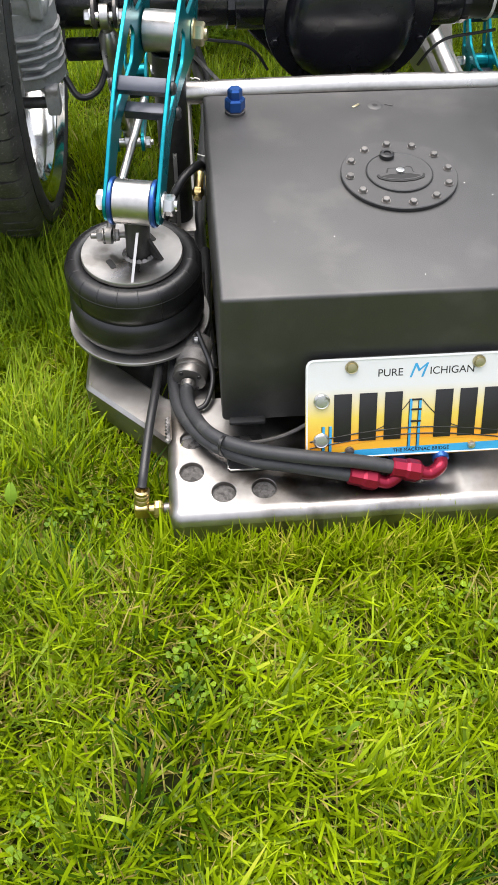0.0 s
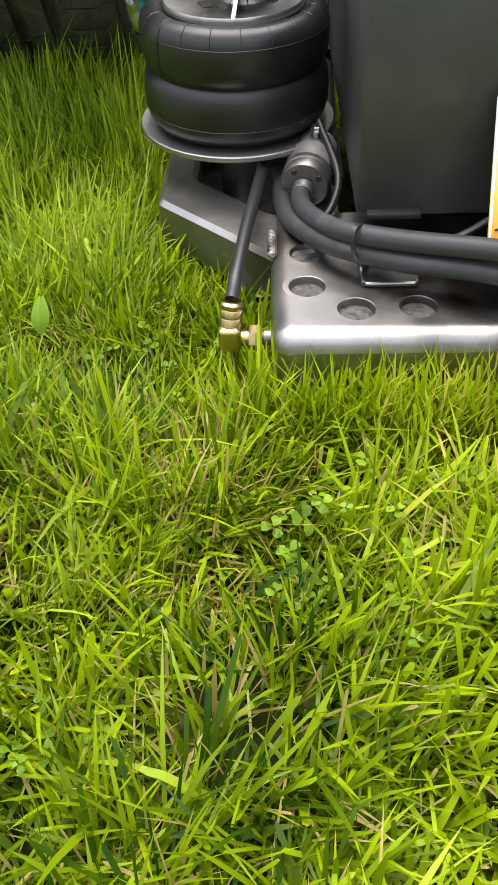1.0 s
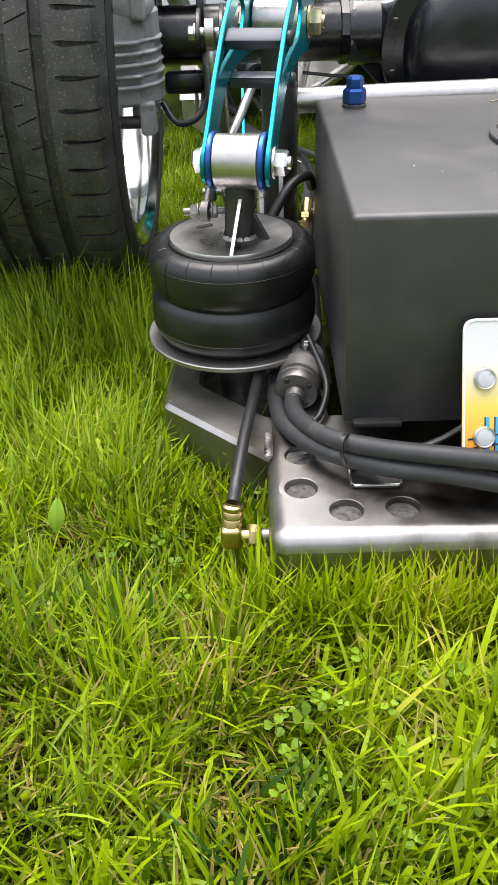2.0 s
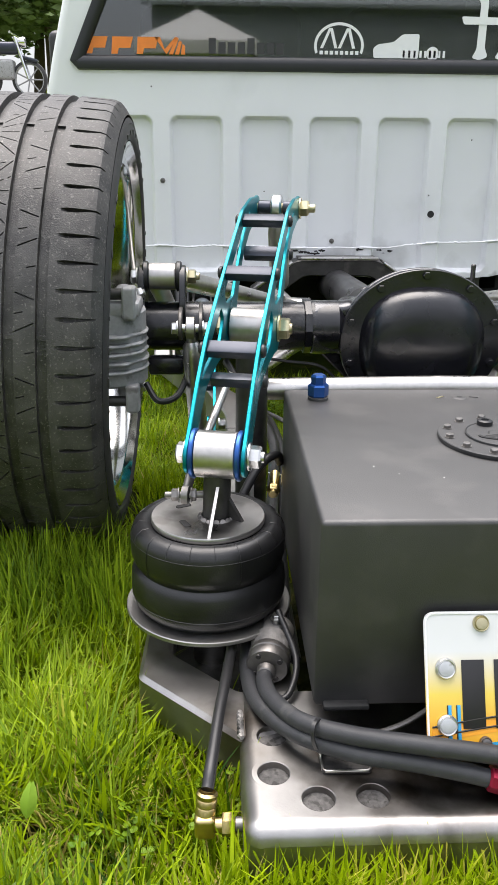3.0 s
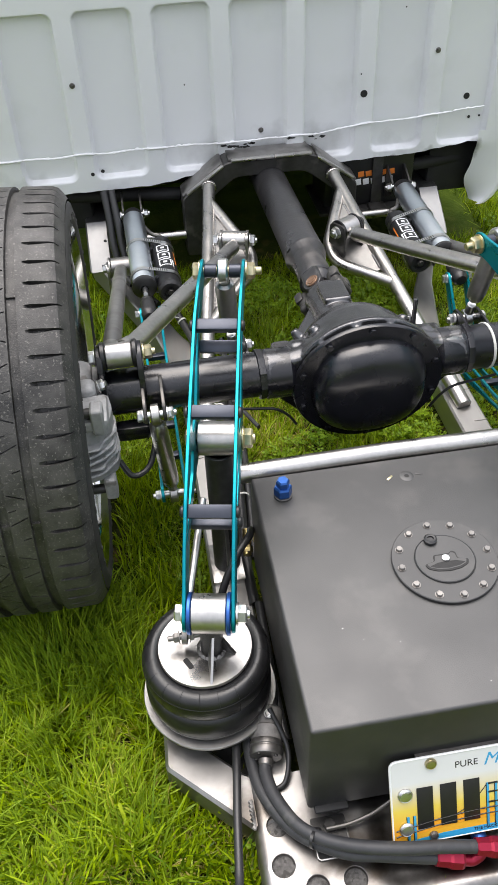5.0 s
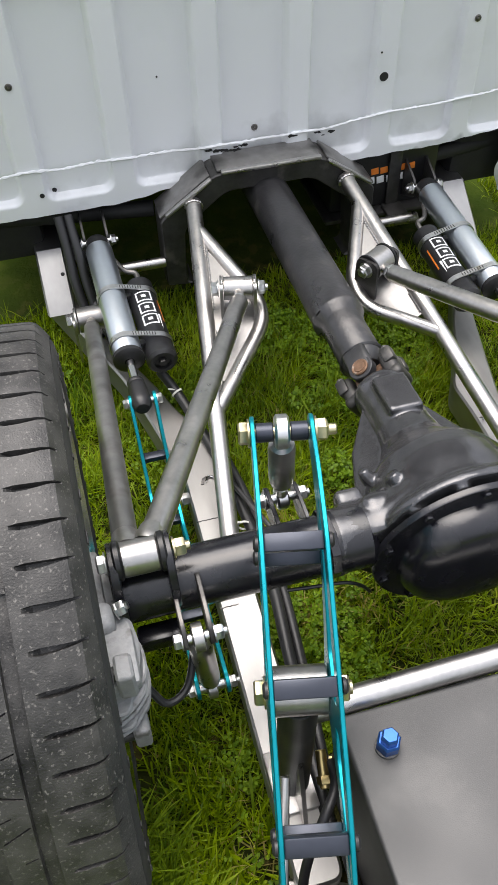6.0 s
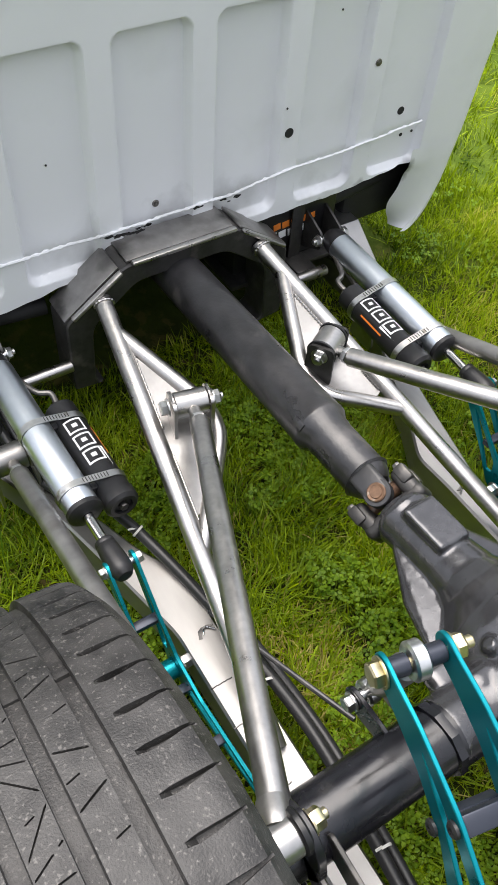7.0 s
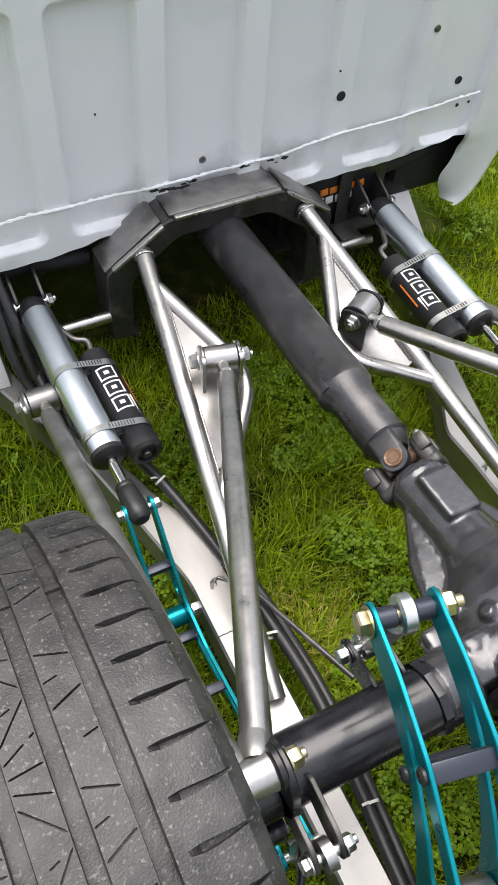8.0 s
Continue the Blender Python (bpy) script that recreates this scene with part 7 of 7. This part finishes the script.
# ---- lawn ----
def leaf_strips(name, xy, z0, length, width, lean, heading, bend, material, label, segs=4, category="grass"):
    """Many narrow curved leaves as one mesh. All arguments but the last ones are arrays, one entry a leaf."""
    n = len(xy)
    t = np.linspace(0, 1, segs + 1)
    ang = lean[:, None] + bend[:, None] * t[None, :]
    step = length[:, None] / segs
    run = np.concatenate([np.zeros((n, 1)), np.cumsum(np.sin(ang[:, 1:]) * step, 1)], 1)
    rise = np.concatenate([np.zeros((n, 1)), np.cumsum(np.cos(ang[:, 1:]) * step, 1)], 1)
    dx, dy = np.cos(heading)[:, None], np.sin(heading)[:, None]
    cx, cy, cz = xy[:, :1] + run * dx, xy[:, 1:] + run * dy, z0[:, None] + rise
    blunt = (np.arange(n) * 7919 % 100) < 34
    taper = np.array([0.75, 1.0, 0.95, 0.72, 0.0, 0.0, 0.0][: segs]) if segs == 4 else np.linspace(1, 0.5, segs)
    w = width[:, None] * taper[None, :segs] * 0.5
    w[blunt, -1] *= 1.25
    tw = heading + np.pi / 2
    ox, oy = np.cos(tw)[:, None] * w, np.sin(tw)[:, None] * w
    L = np.stack([cx[:, :segs] - ox, cy[:, :segs] - oy, cz[:, :segs] + w * 0.25], -1)
    R = np.stack([cx[:, :segs] + ox, cy[:, :segs] + oy, cz[:, :segs] + w * 0.25], -1)
    cx[blunt, segs] = 0.85 * cx[blunt, segs - 1] + 0.15 * cx[blunt, segs]
    cy[blunt, segs] = 0.85 * cy[blunt, segs - 1] + 0.15 * cy[blunt, segs]
    cz[blunt, segs] = 0.85 * cz[blunt, segs - 1] + 0.15 * cz[blunt, segs]
    tip = np.stack([cx[:, segs], cy[:, segs], cz[:, segs]], -1)[:, None, :]
    per = 2 * segs + 1
    co = np.concatenate([L, R, tip], 1).reshape(-1, 3)
    quads = []
    for i in range(segs - 1):
        quads.append([i, segs + i, segs + i + 1, i + 1])
    base = (np.arange(n) * per)[:, None, None]
    q = (np.array(quads)[None] + base).reshape(-1, 4)
    tri = (np.array([[segs - 1, 2 * segs - 1, 2 * segs]])[None] + base).reshape(-1, 3)
    me = bpy.data.meshes.new(name)
    me.vertices.add(len(co))
    me.vertices.foreach_set("co", co.astype(np.float32).ravel())
    me.loops.add(q.size + tri.size)
    me.loops.foreach_set("vertex_index", np.concatenate([q.ravel(), tri.ravel()]).astype(np.int32))
    me.polygons.add(len(q) + len(tri))
    me.polygons.foreach_set("loop_start", np.concatenate([np.arange(len(q)) * 4, q.size + np.arange(len(tri)) * 3]).astype(np.int32))
    me.update(calc_edges=True)
    me.polygons.foreach_set("use_smooth", np.ones(len(me.polygons), dtype=bool))
    me.materials.append(material)
    return tagged(new(name, me), label, category, "", "stuff")


rng = np.random.default_rng(5)


def clear_of_things(xy):
    """Keeps leaves out of the tank, the plate, the wheels and the rails."""
    x, y = xy[:, 0], xy[:, 1]
    m = np.abs(x - CX)
    bad = (m < 0.325) & (y > -0.128) & (y < 0.47)
    bad |= (m < 0.44) & (y > 0.12) & (y < 0.34) & (m > 0.30)
    bad |= (np.abs(m - 0.605) < 0.135) & (np.abs(y - AXY) < 0.16)
    bad |= (np.abs(m - 0.29) < 0.036) & (y > 0.3) & (y < 1.06)
    bad |= (m < 0.72) & (y > 1.72) & (y < 3.3)
    return xy[~bad]


def patchy(xy, scale, seed):
    return np.array([noise.noise((p[0] * scale, p[1] * scale, seed)) for p in xy])


def lawn(name, n, x0, x1, y0, y1, lo, hi, w0, w1, segs, label, skip=None, straw=False, blades=None, stand=1.0, bare=0.03):
    xy = np.stack([rng.uniform(x0, x1, n), rng.uniform(y0, y1, n)], 1)
    if skip is not None:
        a, b, c, d = skip
        xy = xy[~((xy[:, 0] > a) & (xy[:, 0] < b) & (xy[:, 1] > c) & (xy[:, 1] < d))]
    xy = clear_of_things(xy)
    if not straw:
        # tufts, with thin spots that let the thatch through
        thin = patchy(xy, 13.0, 31.0) + 0.6 * patchy(xy, 31.0, 47.0)
        xy = xy[rng.random(len(xy)) > np.clip(-0.10 - 2.6 * (thin + bare), 0, 0.94)]
    p = patchy(xy, 7.0, 2.0)
    k = len(xy)
    length = rng.uniform(lo, hi, k) * (1 + 0.7 * p) * np.where(rng.random(k) < 0.08, 1.3, 1.0)
    width = rng.uniform(w0, w1, k) * np.where(rng.random(k) < 0.16, 1.55, 1.0)
    # most blades stand and arch over, some lie flat
    lean = rng.gamma(2.0, 0.27, k) / stand
    bend = np.where(rng.random(k) < 0.16, rng.uniform(0.9, 1.9, k), rng.uniform(-0.1, 0.8, k)) / stand
    swirl = patchy(xy, 9.0, 9.0) * 6
    heading = swirl + rng.normal(0, 1.3, k)
    z = np.array([ground_z(a, b) for a, b in xy]) - 0.004
    leaf_strips(name, xy, z, length, width, lean, heading, bend, STRAW if straw else (blades or GRASS), label, segs)


NEAR = (-1.0, 1.15, -0.85, 0.45)
MID = (-0.85, 1.35, 0.45, 1.95)
lawn("lawn_grass", 120000, *NEAR, 0.034, 0.092, 0.0015, 0.0040, 4, "bright green uncut lawn grass with curving blades")
lawn("lawn_grass", 80000, *NEAR, 0.020, 0.062, 0.0007, 0.0016, 3, "fine green lawn grass between the broader blades")
lawn("lawn_grass", 150000, *MID, 0.020, 0.062, 0.0013, 0.0034, 3, "short dense green grass under the chassis", bare=0.22)
lawn("lawn_grass", 105000, -1.5, 2.2, -0.95, 3.0, 0.030, 0.080, 0.0022, 0.0050, 3, "bright green lawn grass round the chassis", (-0.95, 1.2, -0.95, 1.95))
lawn("lawn_grass", 42000, -4.5, 6.0, -3.0, 7.0, 0.05, 0.11, 0.006, 0.012, 3, "green lawn grass further off", (-1.5, 2.2, -0.95, 3.0), False, FARGRASS)
lawn("lawn_grass", 30000, -16.0, 14.0, -14.0, 14.0, 0.08, 0.14, 0.02, 0.04, 2, "distant green lawn grass", (-4.5, 6.0, -3.0, 7.0), False, FARGRASS)
lawn("lawn_grass", 11000, -0.95, -0.215, 0.02, 0.58, 0.060, 0.120, 0.0012, 0.0030, 4, "longer paler lawn grass beside the wheel", None, False, LONGGRASS, 1.3)
lawn("lawn_grass", 8000, -0.95, -0.235, 0.30, 0.50, 0.085, 0.140, 0.0012, 0.0030, 4, "tall pale grass against the tyre", None, False, LONGGRASS, 2.2)
lawn("lawn_grass", 9000, -0.95, -0.20, -0.36, 0.10, 0.040, 0.090, 0.0012, 0.0030, 4, "paler lawn grass beside the outrigger", None, False, LONGGRASS, 1.1)
lawn("lawn_grass", 16000, -0.30, 0.80, 0.50, 1.60, 0.035, 0.080, 0.0012, 0.0028, 4, "longer paler grass between the rails", None, False, LONGGRASS, 1.2, 0.1)
lawn("dry_grass", 6000, -1.0, 1.3, 0.45, 1.6, 0.020, 0.055, 0.0010, 0.0022, 4, "dry stalks under the chassis", None, True)
lawn("dry_grass", 17000, -1.0, 1.3, -0.85, 0.45, 0.025, 0.075, 0.0010, 0.0026, 4, "dry straw-coloured stalks lying in the lawn", None, True)


lawn("dry_grass", 2600, -0.44, -0.08, -0.34, 0.06, 0.02, 0.06, 0.0014, 0.0030, 4, "brownish dry stalks in the lawn", None, True)
lawn("dry_grass", 260, 0.42, 0.60, -0.42, -0.26, 0.02, 0.06, 0.0014, 0.0030, 4, "brownish dry stalks in the lawn", None, True)
lawn("dry_grass", 1100, 0.02, 0.20, 0.72, 1.02, 0.02, 0.05, 0.0014, 0.0030, 4, "yellowed patch of dry grass between the rails", None, True)


def fringe(name, pts, n, wide, label, lo=0.05, hi=0.105):
    """Longer upright blades along the foot of the frame, where no mower reaches."""
    P = np.array(pts)
    run = np.linalg.norm(P[1:] - P[:-1], axis=1)
    seg = rng.choice(len(P) - 1, n, p=run / run.sum())
    t = rng.random((n, 1))
    xy = P[seg] * (1 - t) + P[seg + 1] * t + rng.normal(0, 1, (n, 2)) * 0.003
    d = P[seg + 1] - P[seg]
    nrm_ = np.stack([d[:, 1], -d[:, 0]], 1) / np.linalg.norm(d, axis=1)[:, None]
    xy = xy + nrm_ * rng.uniform(0.004, wide, (n, 1))
    leaf_strips(name, xy, np.full(n, -0.004), rng.uniform(lo, hi, n), rng.uniform(0.0016, 0.0040, n), np.abs(rng.normal(0, 0.22, n)), rng.uniform(0, 6.28, n), rng.uniform(0.0, 0.7, n), GRASS, label, 4)


def outward(pts):
    return [(2 * CX - x, y) for x, y in reversed(pts)]


EDGE = [(-0.185, 0.33), (-0.200, 0.115), (-0.082, -0.002), (-0.086, -0.115)]
FRONT = [(-0.086, -0.115), (-0.065, -0.133), (CX, -0.133)]
fringe("fringe_grass", EDGE, 800, 0.06, "green grass along the foot of the outrigger", 0.030, 0.072)
fringe("fringe_grass", outward(EDGE), 1300, 0.06, "green grass along the foot of the outrigger", 0.030, 0.072)
fringe("fringe_grass", FRONT, 1500, 0.050, "longer green grass along the foot of the rear plate", 0.045, 0.108)
fringe("fringe_grass", outward(FRONT), 1500, 0.050, "longer green grass along the foot of the rear plate", 0.045, 0.108)
fringe("fringe_grass", [(-0.255, 0.80), (-0.255, 0.46), (-0.50, 0.44)][::-1], 1400, 0.10, "longer green grass round the wheel")


def clover(name, n, x0, x1, y0, y1, size, label, spare=0.12):
    """Three-lobed leaves on short stalks, and a few broad ones."""
    xy = np.stack([rng.uniform(x0, x1, n * 3), rng.uniform(y0, y1, n * 3)], 1)
    xy = clear_of_things(xy)
    xy = xy[patchy(xy, 5.0, 21.0) > spare][:n]
    co, faces = [], []
    for x, y in xy:
        h = rng.uniform(0.018, 0.045)
        s = size * rng.uniform(0.6, 1.2)
        tiltx, tilty, a0 = rng.normal(0, 0.35), rng.normal(0, 0.35), rng.uniform(0, 6.28)
        for lobe in range(3):
            a = a0 + lobe * 2.094
            ring = []
            for u, v in ((0.05, 0), (0.5, 0.42), (0.9, 0.40), (1.0, 0.12), (0.94, 0.0), (1.0, -0.12), (0.9, -0.40), (0.5, -0.42)):
                px, py = s * (u * math.cos(a) - v * math.sin(a)), s * (u * math.sin(a) + v * math.cos(a))
                ring.append(len(co))
                co.append((x + px, y + py, h + px * tiltx + py * tilty + s * 0.25 * abs(v)))
            faces.append(ring)
    me = bpy.data.meshes.new(name)
    me.from_pydata(co, [], faces)
    me.materials.append(CLOVER)
    tagged(new(name, me), label, "clover", "", "stuff")


clover("clover", 3400, -0.12, 0.62, 0.50, 1.62, 0.0080, "clover between the rails", 0.03)
clover("clover", 3600, -1.0, 1.3, -0.85, 2.6, 0.0085, "small green clover leaves among the grass")


def weed(x, y, size, n, seed):
    r = random.Random(seed)
    w = thing("broadleaf_weed", (x, y, 0), "pale green broadleaf weed in the lawn", "weed", "broadleaf weeds")
    for k in range(n):
        a = 6.283 * k / n + r.uniform(-0.4, 0.4)
        L, wd = size * r.uniform(0.7, 1.1), size * r.uniform(0.26, 0.36)
        bm = grid_mesh(lin(0.0, 1, 9), lin(-1, 1, 5), lambda u, v: (
            x + (L * u) * math.cos(a) - v * wd * math.sin(math.pi * min(1, 0.08 + 0.92 * u)) ** 0.8 * math.sin(a) * 0.5,
            y + (L * u) * math.sin(a) + v * wd * math.sin(math.pi * min(1, 0.08 + 0.92 * u)) ** 0.8 * math.cos(a) * 0.5,
            0.02 + 0.055 * u * (1.25 - u) * 2 * r.uniform(0.98, 1.02) + 0.006 * abs(v)))
        part("leaf", bm, PALELEAF, w)


leaf_ = thing("broadleaf_weed", (-0.295, -0.060, 0), "single pale upright oval weed leaf in the lawn", "weed", "broadleaf weeds")
part("leaf", grid_mesh(lin(0, 1, 11), lin(-1, 1, 5), lambda u, v: (-0.295 + 0.0085 * v * math.sin(math.pi * (0.08 + 0.88 * u)) ** 0.8 + 0.004 * u, -0.060 + 0.014 * u * u + 0.004 * abs(v), 0.044 + 0.032 * u)), PALELEAF, leaf_)
for args in ((0.385, -0.265, 0.024, 2, 2), (0.28, -0.46, 0.018, 2, 3), (0.50, 0.95, 0.05, 4, 5), (0.11, -0.40, 0.020, 2, 6)):
    weed(*args)


# ---- distance ----
def tree_meshes(seed, crown=2.6, height=7.5, leaves=11000):
    r = random.Random(seed)
    tr = sweep(spline([(0, 0, -0.2), (0.05, 0, height * 0.2), (0.15, 0.1, height * 0.45), (0.05, 0.05, height * 0.75)], 6), 0.2, 10, [0.24 - 0.011 * i for i in range(19)])
    limbs = [tr]
    for k in range(7):
        a, z = r.uniform(0, 6.28), height * r.uniform(0.3, 0.6)
        limbs.append(sweep([(0.1, 0.05, z), (crown * 0.35 * math.cos(a), crown * 0.35 * math.sin(a), z + 0.8), (crown * 0.7 * math.cos(a), crown * 0.7 * math.sin(a), z + 1.6)], 0.06, 6, [0.08, 0.05, 0.02]))
    co, faces = [], []
    clumps = []
    for k in range(46):
        a, e = r.uniform(0, 6.28), r.uniform(-0.9, 1.3)
        d = crown * r.uniform(0.35, 1.0)
        clumps.append((d * math.cos(a) * math.cos(e), d * math.sin(a) * math.cos(e), height * 0.66 + d * 1.15 * math.sin(e), r.uniform(0.35, 0.8)))
    for k in range(leaves):
        x, y, z, s = clumps[k % len(clumps)]
        g = Vector((r.gauss(0, 1), r.gauss(0, 1), r.gauss(0, 0.8))) * s * 0.55
        n = Vector((r.gauss(0, 1), r.gauss(0, 1), r.gauss(0.4, 1))).normalized()
        m = basis(Vector((x, y, z)) + g, n)
        q = r.uniform(0.10, 0.20)
        i = len(co)
        co += [tuple(m @ Vector(p)) for p in ((-q, 0, 0), (0, -q * 0.5, 0.03), (q, 0, 0), (0, q * 0.5, 0.03))]
        faces.append((i, i + 1, i + 2, i + 3))
    bm = bmesh.new()
    vs = [bm.verts.new(c) for c in co]
    for f in faces:
        bm.faces.new([vs[i] for i in f])
    return join(*limbs), bm


def plant_tree(seed, x, y, z):
    trunk, crown = tree_meshes(seed)
    t = thing("tree", (0, 0, 0), "leafy green tree at the edge of the field", "tree", "trees")
    part("trunk", trunk, BARK, t)
    part("crown", crown, LEAF, t)
    t.location = (x, y, z)
    return t


first = plant_tree(3, -9.5, 30, 1.4)
second = plant_tree(8, -5.5, 27, 1.4)
spots = [(-12.5, 26, 1.4, 1), (-7.6, 24, 1.4, 2.2), (-3.6, 22.5, 1.4, 4), (-15, 31, 1.4, 3), (0.5, 29, 1.4, 5), (-5.9, 22, 1.4, 0.4), (-4.7, 25, 1.4, 1.4), (9, 28, 1.4, 2), (14, 25, 1.4, 0.7), (-6.9, 27, 1.4, 2.9), (-3.0, 27, 1.4, 0.9),
         (-6.8, -25, 0, 0.3), (-9.5, -23, 0, 3.6), (-14, -22, 0, 1), (-11, -26, 0, 2), (11, -27, 0, 3.1), (15, -20, 0, 4), (18, -14, 0, 5), (-19, -10, 0, 0.5), (-20, 4, 0, 2), (19, 2, 0, 3), (20, 14, 0.8, 1)]
for i, (x, y, z, a) in enumerate(spots):
    copy_thing(first if i % 2 else second, Matrix.Translation((x, y, z)) @ Matrix.Rotation(a, 4, "Z") @ Matrix.Diagonal((1, 1, 0.72 + 0.06 * (i % 5), 1)))


def build_motorcycle():
    x, y = -3.35, 15.0
    z = ground_z(x, y) + 0.012
    mc = thing("motorcycle", (x, y, z), "dark motorcycle with bright metal parts parked on the gravel drive", "motorcycle")
    o = Vector((x - 0.75, y, z))
    for dx in (0.0, 0.78):
        w = part("tyre", lathe([(0.255, -0.05), (0.30, -0.035), (0.31, 0), (0.30, 0.035), (0.255, 0.05)], basis(o + Vector((dx, 0, 0.31)), (0, 1, 0)), 36), SIDEW, mc)
        part("rim", lathe([(0.235, -0.03), (0.258, -0.035), (0.258, 0.035), (0.235, 0.03)], basis(o + Vector((dx, 0, 0.31)), (0, 1, 0)), 36, True), CAST, w)
        for k in range(7):
            a = 6.283 * k / 7
            part("spoke", rod(o + Vector((dx, 0, 0.31)), o + Vector((dx + 0.24 * math.cos(a), 0, 0.31 + 0.24 * math.sin(a))), 0.012), CAST, w)
    part("fuel_tank", box(o + Vector((0.45, 0, 0.80)), (0.40, 0.24, 0.20), 0.07, None, 4), SLATE, mc)
    part("seat", box(o + Vector((0.12, 0, 0.74)), (0.46, 0.24, 0.10), 0.04, None, 3), PLASTIC, mc)
    part("engine", box(o + Vector((0.36, 0, 0.46)), (0.36, 0.28, 0.32), 0.05, None, 3), CAST, mc)
    part("front_mudguard", box(o + Vector((0.78, 0, 0.64)), (0.34, 0.15, 0.06), 0.025, Matrix.Rotation(0.25, 3, "Y")), SLATE, mc)
    for s in (-0.08, 0.08):
        part("fork", rod(o + Vector((0.78, s, 0.31)), o + Vector((0.58, s, 0.98)), 0.025), BRIGHT, mc)
    part("handlebar", rod(o + Vector((0.56, -0.32, 1.02)), o + Vector((0.56, 0.32, 1.02)), 0.018), BRIGHT, mc)
    part("headlight", lathe([(0, 0), (0.07, 0.02), (0.09, 0.10), (0.085, 0.13), (0, 0.14)], basis(o + Vector((0.62, 0, 0.90)), (1, 0, 0)), 20), BRIGHT, mc)


build_motorcycle()


def build_behind():
    tent = thing("canopy_tent", (-0.45, -16.0, 0), "white pop-up canopy tent on thin legs", "tent")
    bm = bmesh.new()
    tx, ty = -0.45, -16.0
    b = [bm.verts.new((tx + sx * 1.3, ty + sy * 1.3, 2.75)) for sx, sy in ((-1, -1), (1, -1), (1, 1), (-1, 1))]
    f = [bm.verts.new((tx + sx * 1.3, ty + sy * 1.3, 2.5)) for sx, sy in ((-1, -1), (1, -1), (1, 1), (-1, 1))]
    top = bm.verts.new((tx, ty, 3.5))
    for i in range(4):
        bm.faces.new((b[i], b[(i + 1) % 4], top))
        bm.faces.new((f[i], f[(i + 1) % 4], b[(i + 1) % 4], b[i]))
    bmesh.ops.recalc_face_normals(bm, faces=bm.faces[:])
    part("canopy", bm, CANVAS, tent)
    for sx in (-1, 1):
        for sy in (-1, 1):
            part("leg", rod((tx + sx * 1.25, ty + sy * 1.25, 0), (tx + sx * 1.25, ty + sy * 1.25, 2.7), 0.02), BRIGHT, tent)
    tr = thing("metal_barn", (4.5, -27, 0), "long dull grey metal barn at the field's edge", "barn")
    part("barn_wall", box((4.5, -27, 2.4), (13, 6, 4.8), 0.03), SIDING, tr)
    part("barn_roof", sheet([(-30.3, 4.8), (-27, 6.0), (-23.7, 4.8), (-23.7, 4.7), (-27, 5.9), (-30.3, 4.7)], 13.6, YZ(4.5)), SIDING, tr)
    part("barn_door", box((1.2, -23.97, 1.6), (2.6, 0.06, 3.2), 0.01), CAST, tr, "dull grey sliding door")
    for k in range(25):
        part("wall_rib", box((-1.8 + 0.51 * k, -23.985, 2.4), (0.04, 0.03, 4.7), 0.004), SIDING, tr)


build_behind()
